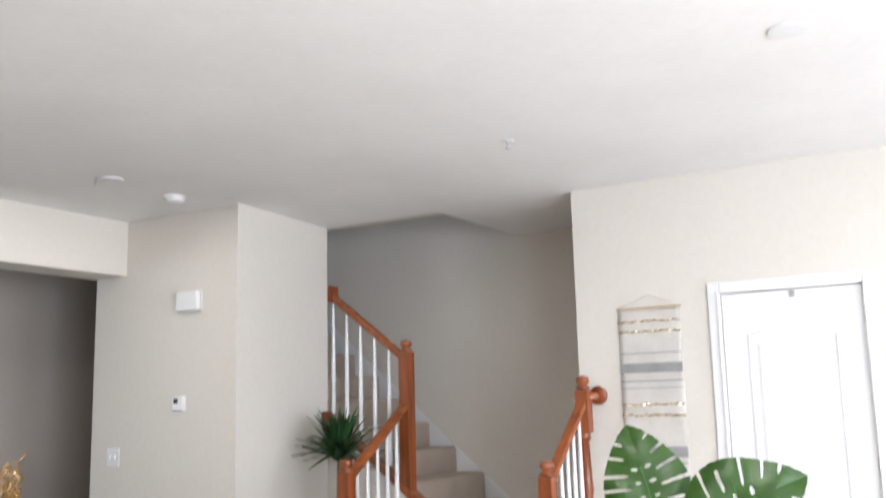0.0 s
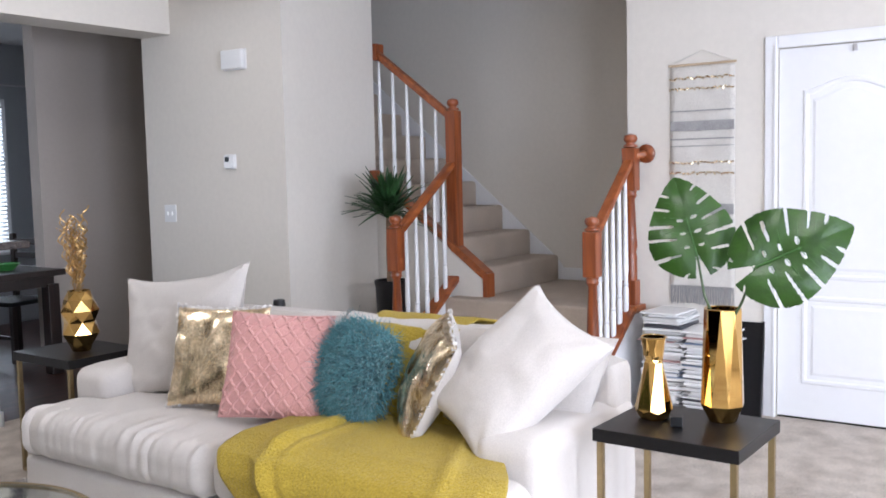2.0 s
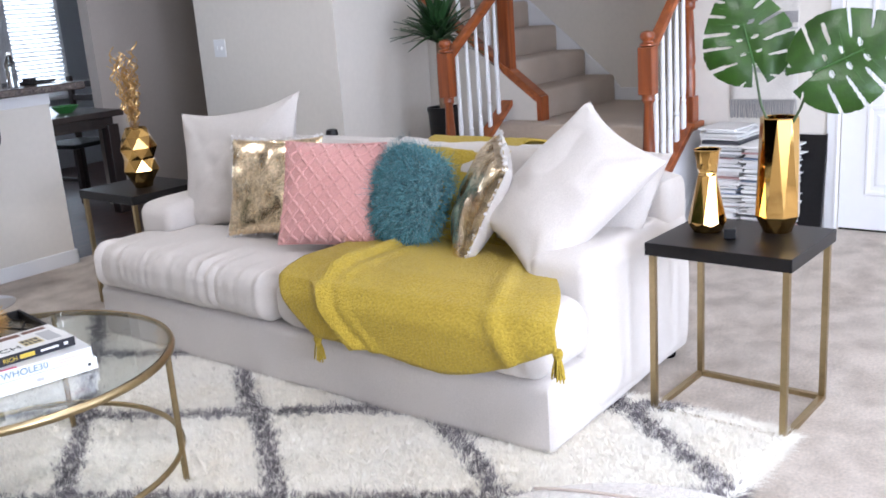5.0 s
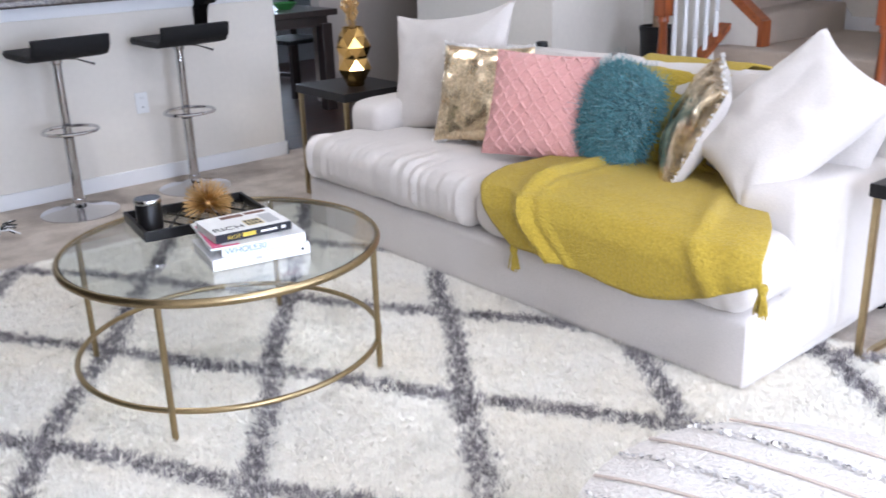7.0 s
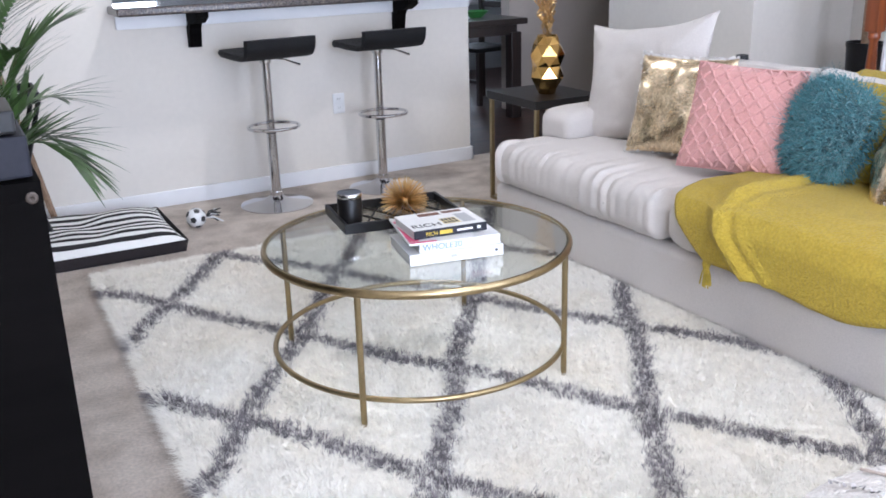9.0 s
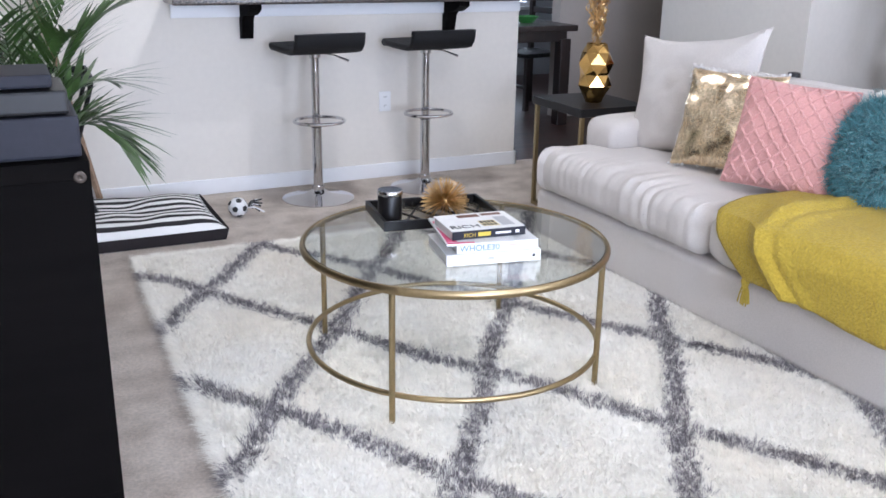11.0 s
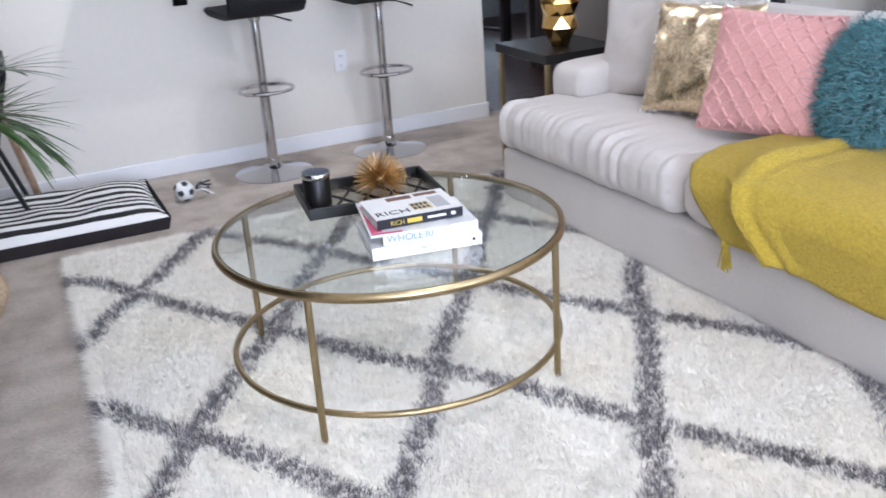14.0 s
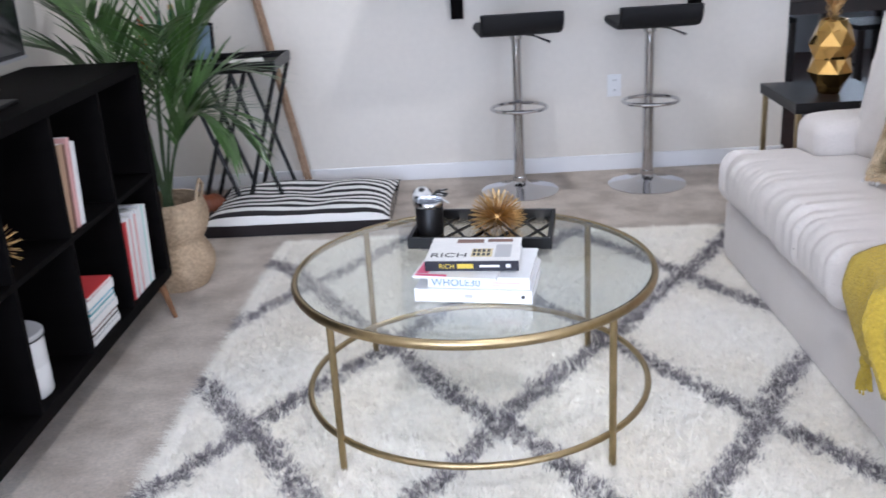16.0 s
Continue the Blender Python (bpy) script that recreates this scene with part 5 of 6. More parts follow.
for i, (y, z) in enumerate(prof):
    q = Vector((0, prof[min(i + 1, n - 1)][0] - prof[max(i - 1, 0)][0], prof[min(i + 1, n - 1)][1] - prof[max(i - 1, 0)][1])).normalized()
    nn = Vector((0, -q.z, q.y)) * 0.017
    wd = 0.195 if i < 7 else 0.185 - 0.012 * (i - 7)
    ups.append([bm.verts.new((x, y + nn.y * e, z + nn.z * e)) for x, e in ((-wd, 0.2), (-wd * 0.95, 0.9), (0, 1), (wd * 0.95, 0.9), (wd, 0.2))])
    dns.append([bm.verts.new((x, y - nn.y * e, z - nn.z * e)) for x, e in ((-wd, 0.2), (-wd * 0.95, 0.9), (0, 1), (wd * 0.95, 0.9), (wd, 0.2))])
for g in (ups, dns):
    for i in range(n - 1):
        for k in range(4):
            bm.faces.new((g[i][k], g[i][k + 1], g[i + 1][k + 1], g[i + 1][k]))
for i in range(n - 1):
    for k in (0, 4):
        bm.faces.new((ups[i][k], ups[i + 1][k], dns[i + 1][k], dns[i][k]))
for i in (0, n - 1):
    for k in range(4):
        bm.faces.new((ups[i][k], ups[i][k + 1], dns[i][k + 1], dns[i][k]))
part("seat_shell", bm, BLACKLEATHER, stool, smooth=True)
part("lever", tube([(0.03, -0.03, 0.785), (0.08, -0.06, 0.78), (0.15, -0.10, 0.75)], [0.004, 0.004, 0.007], 8), CHROME, stool, smooth=True)
copy_thing(stool, pose(2.137, 5.553, 0, 0, 0, 3))

# ---- breakfast bar ----
tagged(part("bar_counter", box(0.79, 5.615, 1.032, 3.01, 6.09, 1.075, 0.012, 3), GRANITE), "dark speckled granite breakfast bar top", "counter", kind="structure")
structure("trim_counter", box(0.82, YB - 0.018, 0.955, 2.913, YB, 1.03, 0.004), PAINT_TRIM, "white trim board below the bar counter", "trim")
for x in (1.212, 2.423):
    o = [(0.0, 0.0), (0.0, 0.19), (-0.22, 0.19), (-0.22, 0.165), (-0.19, 0.15), (-0.14, 0.13), (-0.085, 0.125), (-0.06, 0.10), (-0.055, 0.07), (-0.035, 0.0)]
    bm = bmesh.new()
    v = [[bm.verts.new((xx, YB - 0.018 * 0 + y, 0.842 + z)) for y, z in o] for xx in (x - 0.032, x + 0.032)]
    bm.faces.new(v[0])
    bm.faces.new(v[1][::-1])
    for k in range(len(o)):
        bm.faces.new((v[0][k], v[0][(k + 1) % len(o)], v[1][(k + 1) % len(o)], v[1][k]))
    tagged(part("counter_bracket", bm, BLACKWOOD), "dark brown wooden corbel under the bar counter", "bracket", "counter brackets")

bt = thing("water_bottle", pose(2.69, 5.80, 1.077), "clear ribbed plastic water bottle on the counter", "bottle")
part("bottle_body", lathe([(0.0, 0), (0.028, 0.0), (0.031, 0.008), (0.029, 0.03), (0.031, 0.045), (0.029, 0.06), (0.031, 0.10), (0.031, 0.125), (0.014, 0.16), (0.012, 0.178)], 24), glass("clear_plastic"), bt, smooth=True).visible_shadow = False
part("bottle_cap", lathe([(0.015, 0.172), (0.015, 0.188), (0.0, 0.1885)], 18), PLASTIC_W, bt)
tagged(part("small_box", box(-0.05, -0.04, 0, 0.05, 0.04, 0.05, 0.003), REDP, None, m=pose(2.52, 5.85, 1.077, 0, 0, 10)), "small red snack box on the counter", "box")
tagged(part("small_box", box(-0.03, -0.025, 0, 0.03, 0.025, 0.035, 0.004), BLACKPLASTIC, None, m=pose(2.80, 5.83, 1.077, 0, 0, 25)), "small black box on the counter", "box")
tagged(part("place_mat", box(-0.13, -0.07, 0, 0.13, 0.07, 0.012, 0.003), BLACKPLASTIC, None, m=pose(2.86, 5.95, 1.077, 0, 0, 8)), "flat black tray on the counter", "tray")

# ---- wall fittings ----
def plate(name, m, w, h, label, category):
    t = thing(name, m, label, category)
    part("cover_plate", box(-w / 2, -0.007, -h / 2, w / 2, 0, h / 2, 0.0025), PLASTIC_W, t)
    return t


ol = plate("power_outlet", pose(2.02, YB, 0.455), 0.072, 0.116, "white duplex power outlet on the bar wall", "outlet")
for z in (-0.026, 0.026):
    s = part("socket", lathe([(0.017, 0), (0.017, 0.0015)], 20), PLASTIC_W, ol, m=pose(0, -0.007, z, 90, 0, 0))
    for x in (-0.006, 0.006):
        part("slot", box(x - 0.0012, -0.0098, z - 0.004, x + 0.0012, -0.0085, z + 0.006), INK, ol)
sw = plate("light_switch", pose(4.26, 5.94, 1.16, 0, 0, -90), 0.118, 0.118, "white double light switch plate", "switch")
for x in (-0.023, 0.023):
    part("toggle", box(x - 0.006, -0.018, -0.012, x + 0.006, -0.006, 0.012, 0.002), PLASTIC_W, sw)
th = plate("thermostat", pose(4.26, 5.324, 1.50, 0, 0, -90), 0.10, 0.095, "white wall thermostat with a small dark display", "thermostat")
part("housing", box(-0.046, -0.024, -0.043, 0.046, -0.006, 0.043, 0.005), PLASTIC_W, th)
part("display", box(-0.034, -0.0255, 0.0, 0.004, -0.0235, 0.032, 0.001), BLACKPLASTIC, th, "dark display")
al = plate("door_chime", pose(4.26, 5.245, 2.145, 0, 0, -90), 0.20, 0.13, "white plastic door chime box high on the wall", "chime")
part("cover", box(-0.096, -0.045, -0.062, 0.096, -0.006, 0.062, 0.012, 3), PLASTIC_W, al, smooth=True)

WARM = bpy.data.materials.new("lamp_glow")
WARM.use_nodes = True
WARM.node_tree.nodes["Principled BSDF"].inputs["Base Color"].default_value = (0.75, 0.74, 0.72, 1)
# Fixtures at x < 2 are unseen and only added to house the fill lamps.
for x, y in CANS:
    d = thing("downlight", pose(x, y, H - 0.0005), "white recessed ceiling downlight, two of four unseen and added", "downlight", "recessed ceiling lights")
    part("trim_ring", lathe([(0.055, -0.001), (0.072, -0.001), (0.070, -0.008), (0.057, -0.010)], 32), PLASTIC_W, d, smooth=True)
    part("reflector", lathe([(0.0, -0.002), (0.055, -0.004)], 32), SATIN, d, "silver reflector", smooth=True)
sm = thing("smoke_detector", pose(3.889, 5.013, H - 0.0005), "round white smoke detector on the ceiling", "smoke detector")
part("detector_body", lathe([(0.0, -0.042), (0.045, -0.040), (0.058, -0.030), (0.062, -0.012), (0.068, -0.010), (0.068, 0.0)], 32), PLASTIC_W, sm, smooth=True)
sp = thing("ceiling_sprinkler", pose(4.024, 2.798, H - 0.0005), "small white ceiling fire sprinkler", "sprinkler")
part("escutcheon", lathe([(0.0, -0.006), (0.03, -0.005), (0.034, 0.0)], 24), PLASTIC_W, sp, smooth=True)
part("sprinkler_head", lathe([(0.014, -0.04), (0.015, -0.037), (0.005, -0.034), (0.005, -0.004)], 16), SATIN, sp, smooth=True)

# ---- wall hanging ----
tp = thing("wall_hanging", pose(XD - 0.012, 2.561, 0), "woven cream wall hanging with grey bands, sequins and fringe", "wall hanging")
TH0, TH1, TWD = 0.70, 1.975, 0.187
WOVEN = mat("woven_cream", (0.74, 0.71, 0.66), 0.95, grain=0.12, scale=170, second=(0.60, 0.56, 0.51), big=8, bump=0.7, bscale=300)
WOVEN_G = mat("woven_grey", (0.34, 0.33, 0.33), 0.95, grain=0.2, scale=190, second=(0.45, 0.44, 0.43), big=20, bump=0.8, bscale=260)
bm = bmesh.new()
rows = []
for j in range(61):
    z = TH0 + (TH1 - TH0) * j / 60
    rows.append([bm.verts.new((0.004 * noise.noise(Vector((i * 0.4, z * 6, 3))), -TWD + 2 * TWD * i / 12 + 0.003 * noise.noise(Vector((i * 2.0, z * 9, 1))) * (i in (0, 12)), z)) for i in range(13)])
for j in range(60):
    for i in range(12):
        bm.faces.new((rows[j][i], rows[j][i + 1], rows[j + 1][i + 1], rows[j + 1][i]))
md = part("cloth", bm, WOVEN, tp, smooth=True).modifiers.new("thickness", "SOLIDIFY")
md.thickness = 0.006
part("rod", tube([(-0.004, -TWD - 0.008, TH1 + 0.006), (-0.004, TWD + 0.008, TH1 + 0.006)], 0.007, 10), mat("pale_dowel", (0.55, 0.42, 0.28), 0.6), tp, "pale wooden dowel")
part("cord", tube([(-0.004, -TWD, TH1 + 0.008), (0.004, 0.0, TH1 + 0.085), (-0.004, TWD, TH1 + 0.008)], 0.003, 6), WOVEN, tp)
rng = random.Random(7)
for z, w, material in ((1.72, 0.006, WOVEN_G), (1.635, 0.055, WOVEN_G), (1.56, 0.007, WOVEN_G), (1.52, 0.004, WOVEN_G), (1.16, 0.06, WOVEN_G), (1.10, 0.006, WOVEN_G), (0.88, 0.03, WOVEN_G)):
    part("band", box(-0.0095, -TWD + 0.003, z - w / 2, -0.006, TWD - 0.003, z + w / 2, 0.001), material, tp, "grey woven band")
for z in (1.905, 1.845, 1.425, 1.365):
    bm = bmesh.new()
    for k in range(34):
        b3 = lathe([(0.0065, 0), (0.0065, 0.001)], 6)
        bmesh.ops.transform(b3, matrix=pose(-0.009, -TWD + 0.008 + k * 0.0111 + rng.uniform(-0.003, 0.003), z + rng.uniform(-0.006, 0.006), 0, 90 + rng.uniform(-30, 30), rng.uniform(-30, 30)), verts=b3.verts)
        merge(bm, b3)
    tagged(part("sequin_band", bm, SEQUIN, tp, "band of copper sequins"), kind="stuff")
bm = bmesh.new()
for k in range(60):
    y = -TWD + 0.003 + k * (2 * TWD - 0.006) / 59
    tube([(-0.003, y, TH0 + 0.015), (-0.006, y + rng.uniform(-0.003, 0.003), TH0 - 0.04), (-0.004 + rng.uniform(-0.003, 0.003), y + rng.uniform(-0.005, 0.005), TH0 - 0.085 - rng.uniform(0, 0.01))], 0.0022, 5, bm=bm)
tagged(part("fringe", bm, WOVEN_G, tp, "grey yarn fringe"), kind="stuff")

# ---- magazines and canvas by the stairs ----
MAGC = [COVER_W, PAPER, PAPER, PAPER, PAPER, COVER_W, PAPER, COVER_W, PAPER, COVER_W, mat("grey_cover", (0.40, 0.40, 0.42), 0.35), PAPER, mat("blue_cover", (0.16, 0.22, 0.33), 0.35), COVER_W, mat("dark_cover", (0.06, 0.06, 0.07), 0.35), PAPER, mat("rose_cover", (0.50, 0.28, 0.26), 0.35), PAPER]
rng = random.Random(21)
for sx, sy, top in ((5.10, 2.68, 0.585), (5.08, 2.44, 0.50)):
    st = thing("magazine_stack", pose(sx, sy, 0), "tall leaning pile of old glossy magazines on the carpet", "magazines", "magazine piles")
    z = 0.002
    while z < top:
        t = rng.choice((0.005, 0.007, 0.009, 0.013, 0.018))
        part("magazine", box(-0.14, -0.108, 0, 0.14, 0.108, t, 0.0012, 1), rng.choice(MAGC), st,
             m=pose(rng.gauss(0, 0.014), rng.gauss(0, 0.012), z, 0, rng.gauss(0, 0.3), rng.gauss(0, 5) + (180 if rng.random() < 0.5 else 0)))
        z += t + 0.0012
cv = thing("black_canvas", pose(XD - 0.075, 2.31, 0.0, 0, 8, 0), "black framed board leaning against the wall", "board")
part("board", box(-0.02, -0.10, 0.002, 0.0, 0.10, 0.53, 0.003), BLACKTOP, cv)
part("frame_edge", merge(box(-0.026, -0.108, 0.0, 0.004, -0.10, 0.538, 0.002), box(-0.026, 0.10, 0.0, 0.004, 0.108, 0.538, 0.002)), BLACKPLASTIC, cv)

# ---- yucca by the stairs ----
yu = thing("yucca_plant", pose(4.92, 4.555, 0), "yucca with a bare trunk in a tall black planter", "plant")
part("planter", lathe([(0.0, 0), (0.075, 0), (0.08, 0.01), (0.105, 0.66), (0.11, 0.67), (0.11, 0.695), (0.10, 0.695), (0.098, 0.66), (0.0, 0.655)], 28), BLACKPLASTIC, yu, "black plastic planter", smooth=True)
part("soil", lathe([(0.0, 0.672), (0.097, 0.667)], 24), SOIL, yu)
part("trunk", tube([(0, 0, 0.66), (0.006, 0.01, 0.88), (0.0, 0.0, 1.14)], [0.026, 0.023, 0.021], 12), BARK, yu, "tan ringed trunk", smooth=True)
rng = random.Random(33)
for k in range(120):
    a, el = rng.uniform(0, 6.283), radians(rng.triangular(-25, 88, 58))
    ln, lift = rng.uniform(0.24, 0.36), rng.uniform(0.0, 0.10)
    d = Vector((math.cos(a) * math.cos(el), math.sin(a) * math.cos(el), math.sin(el)))
    s = Vector((-math.sin(a), math.cos(a), 0))
    bm = bmesh.new()
    pr = []
    for j in range(6):
        f = j / 5
        c = Vector((0, 0, 1.10 + lift)) + d * ln * f + Vector((0, 0, -0.05 * f * f))
        w = 0.021 * math.sin(math.pi * min(1, 0.25 + f * 0.75)) + 0.0005
        up2 = s.cross(d) * 0.004
        pr.append([bm.verts.new(c - s * w + up2), bm.verts.new(c), bm.verts.new(c + s * w + up2)])
    for p0, p1 in zip(pr, pr[1:]):
        bm.faces.new((p0[0], p0[1], p1[1], p1[0]))
        bm.faces.new((p0[1], p0[2], p1[2], p1[1]))
    part("leaf", bm, YUCCA, yu)

wb = thing("air_purifier", pose(3.40, 4.09, 0), "white boxy appliance with a black knob behind the sofa", "appliance")
part("housing", box(-0.09, -0.06, 0.0, 0.09, 0.06, 0.73, 0.015, 3), PLASTIC_W, wb, smooth=True)
part("knob", lathe([(0.028, 0.728), (0.032, 0.755), (0.028, 0.782), (0.0, 0.787)], 20), BLACKPLASTIC, wb, "black knob", smooth=True)

# ---- cube shelf ----
SL, SD, SZ0, SZ1 = 1.47, 0.39, 0.15, 0.935
sh = thing("cube_shelf", pose(0.059, 2.70, 0, 0, 0, -1.6), "black-brown cube shelf on wooden legs, half full of books", "shelf")
for z0, z1 in ((SZ0, SZ0 + 0.038), (SZ1 - 0.038, SZ1)):
    part("board", box(-SD, 0, z0, 0, SL, z1, 0.0015), BLACKWOOD, sh)
for y0 in (0.0, SL - 0.038):
    part("side_panel", box(-SD, y0, SZ0 + 0.038, 0, y0 + 0.038, SZ1 - 0.038), BLACKWOOD, sh)
CW = (SL - 0.076 - 3 * 0.016) / 4
RH = (SZ1 - SZ0 - 0.076 - 0.016) / 2
for k in range(1, 4):
    y = 0.038 + k * CW + (k - 1) * 0.016
    part("divider", box(-SD + 0.01, y, SZ0 + 0.038, -0.003, y + 0.016, SZ1 - 0.038), BLACKWOOD, sh)
for k in range(4):
    y = 0.038 + k * (CW + 0.016)
    part("shelf_board", box(-SD + 0.01, y, SZ0 + 0.038 + RH, -0.003, y + CW, SZ0 + 0.038 + RH + 0.016), BLACKWOOD, sh)
part("back_panel", box(-SD + 0.002, 0.038, SZ0 + 0.038, -SD + 0.008, SL - 0.038, SZ1 - 0.038), BLACKWOOD, sh)
PEG = wood("peg_wood", (0.26, 0.13, 0.06), (0.15, 0.07, 0.03), 0.4)
for x, y in ((-0.02, 0.08), (-0.02, SL - 0.08), (-SD + 0.05, 0.08), (-SD + 0.05, SL - 0.08)):
    part("leg", tube([(x, y, SZ0), (x + (0.025 if x > -0.1 else -0.02), y + (0.03 if y > 0.5 else -0.03), 0.0)], [0.014, 0.009], 12), PEG, sh, "tapered wooden leg", smooth=True)
part("bolt", lathe([(0.012, 0), (0.012, 0.002), (0.009, 0.0028), (0.005, 0.0028), (0.0, 0.001)], 20), mat("dull_bronze", (0.06, 0.046, 0.036), 0.45, 0.6), sh, "dull bronze bolt", m=pose(-0.020, 0.0, SZ1 - 0.032, 90, 0, 0))
SHM = pose(0.059, 2.70, 0, 0, 0, -1.6)


def cell(col, row):
    """The near lower front corner of a cell, in the shelf's own space."""
    return 0.038 + col * (CW + 0.016), SZ0 + 0.038 + row * (RH + 0.016)


def shelf_book(col, row, y, w, h, d, material, lean=0.0, z=0.0, flat=False):
    y0, z0 = cell(col, row)
    m = SHM @ pose(-0.015 - d / 2, y0 + y, z0 + z + 0.001, lean, 0, 0)
    b = thing("shelf_book", m, "book standing on the black shelf" if not flat else "book lying in a pile on the black shelf", "book", "books on the shelf")
    if flat:
        part("cover", box(-d / 2, -w / 2, 0, d / 2, w / 2, h, 0.001, 1), material, b)
        part("page_block", box(-d / 2 + 0.004, -w / 2 - 0.0006, 0.003, d / 2 + 0.0006, w / 2 - 0.004, h - 0.003), PAPER, b)
    else:
        part("cover", box(-d / 2, 0, 0, d / 2, w, h, 0.0012, 1), material, b)
        part("page_block", box(-d / 2 + 0.004, 0.002, 0.003, d / 2 - 0.003, w - 0.002, h + 0.0006), PAPER, b)
    return b


TAN = mat("tan_cover", (0.42, 0.27, 0.17), 0.6)
ROSE = mat("pink_cover", (0.62, 0.35, 0.33), 0.5)
MINT = mat("mint_cover", (0.42, 0.62, 0.58), 0.4)
y = 0.02
for w, h, material in ((0.018, 0.27, REDP), (0.022, 0.28, COVER_W), (0.012, 0.265, ROSE), (0.025, 0.285, COVER_W), (0.014, 0.27, ROSE), (0.028, 0.28, COVER_W), (0.02, 0.285, COVER_W), (0.012, 0.28, MINT), (0.022, 0.275, COVER_W)):
    shelf_book(3, 0, y + 0.012, w, h, 0.22, material, lean=-4)
    y += w + 0.004
z = 0.0
for w, h, material in ((0.22, 0.018, COVER_W), (0.21, 0.014, INK), (0.20, 0.014, BROWNP), (0.22, 0.026, COVER_W), (0.20, 0.02, TEALP), (0.19, 0.014, CYAN), (0.21, 0.028, COVER_W), (0.19, 0.012, REDP)):
    shelf_book(2, 0, 0.135, w, h, 0.26, material, z=z, flat=True)
    z += h + 0.0015
for k, (w, h, material) in enumerate(((0.024, 0.255, TAN), (0.016, 0.25, BROWNP), (0.02, 0.262, ROSE), (0.024, 0.245, COVER_W))):
    shelf_book(2, 1, 0.022 + 0.027 * k, w, h, 0.2, material, lean=-5)
y0, z0 = cell(1, 0)
cn = thing("storage_canister", SHM @ pose(-0.11, y0 + 0.10, z0 + 0.001), "round white canister with a black rim on the shelf", "canister")
part("canister_body", lathe([(0.0, 0), (0.082, 0), (0.085, 0.004), (0.085, 0.085), (0.0835, 0.088), (0.085, 0.091), (0.085, 0.17)], 36), COVER_W, cn, smooth=True)
part("lid", lathe([(0.087, 0.168), (0.087, 0.178), (0.083, 0.182), (0.0, 0.182)], 36), GREYP, cn, "grey lid", smooth=True)
part("rim", tube(circle(0, 0, 0.168, 0.0865, 36), 0.003, 6, True), BLACKPLASTIC, cn, "black rim", smooth=True)
y0, z0 = cell(1, 1)
urchin(SHM @ pose(-0.12, y0 + 0.12, z0 + 0.05), 0.085, "spiky gold urchin ornament on the black shelf", 110, 6)

# television and boxes on the shelf
tv = thing("television", SHM @ pose(-0.20, 0.55, SZ1), "black flat television with a thin silver lower edge", "television")
part("screen_body", box(-0.03, -0.50, 0.085, 0.02, 0.50, 0.70, 0.008), BLACKPLASTIC, tv)
part("screen", box(0.0195, -0.485, 0.105, 0.0215, 0.485, 0.685), mat("dark_screen", (0.008, 0.008, 0.01), 0.08), tv, "dark glossy screen")
part("lower_trim", box(0.018, -0.50, 0.083, 0.024, 0.50, 0.092, 0.001), SATIN, tv, "silver trim")
part("neck", box(-0.025, -0.05, 0.012, 0.0, 0.05, 0.09, 0.004), BLACKPLASTIC, tv)
part("foot", box(-0.10, -0.20, 0.0, 0.12, 0.20, 0.012, 0.005), BLACKTOP, tv)
GREYBOX = mat("charcoal_plastic", (0.020, 0.021, 0.030), 0.55, spec=0.2, grain=0.1, scale=60)
sb = thing("game_console", SHM @ pose(-0.16, 0.02, SZ1), "charcoal electronic box standing on the shelf end", "electronics")
part("lower_case", box(-0.15, 0.0, 0.004, 0.15, 0.22, 0.086, 0.006), GREYBOX, sb)
part("upper_case", box(-0.15, 0.005, 0.09, 0.135, 0.21, 0.135, 0.006), BLACKPLASTIC, sb)
part("top_case", box(-0.145, 0.02, 0.139, 0.11, 0.205, 0.165, 0.006), GREYBOX, sb)
part("feet", box(-0.12, 0.02, 0.0, 0.12, 0.2, 0.005), BLACKPLASTIC, sb)

# ---- palm in a belly basket ----
bk = thing("belly_basket", pose(0.028, 4.47, 0, 0, 0, 0) @ Matrix.Diagonal((0.92, 0.92, 1, 1)), "folded seagrass belly basket holding a palm, on the carpet", "basket")
prof = []
for j in range(46):
    z = 0.36 * j / 45
    r = 0.125 + 0.042 * math.sin(math.pi * min(1, z / 0.19)) if z < 0.19 else 0.128 + 0.036 * math.sin(math.pi * (z - 0.19) / 0.19)
    prof.append((r + 0.0022 * math.sin(j * math.pi), z))
bm = bmesh.new()
n = 64
rings = []
for j, (r, z) in enumerate(prof):
    rings.append([bm.verts.new(((r + 0.0028 * math.sin((k + j) * math.pi)) * math.cos(2 * math.pi * k / n) * (1 + 0.004 * ((k + j) % 2)), (r) * math.sin(2 * math.pi * k / n) * (1 + 0.016 * ((k // 2 + j // 2) % 2)), z)) for k in range(n)])
for a, b in zip(rings, rings[1:]):
    for k in range(n):
        bm.faces.new((a[k], a[(k + 1) % n], b[(k + 1) % n], b[k]))
bm.faces.new(rings[0][::-1])
md = part("weave", bm, SEAGRASS, bk, "woven seagrass wall").modifiers.new("thickness", "SOLIDIFY")
md.thickness = 0.006
part("soil", lathe([(0.0, 0.30), (0.118, 0.295)], 24), SOIL, bk)
for s in (1, -1):
    part("handle", tube([(s * 0.13, -0.05, 0.33), (s * 0.145, -0.045, 0.40), (s * 0.147, 0.0, 0.43), (s * 0.145, 0.045, 0.40), (s * 0.13, 0.05, 0.33)], 0.007, 8), SEAGRASS, bk, smooth=True)

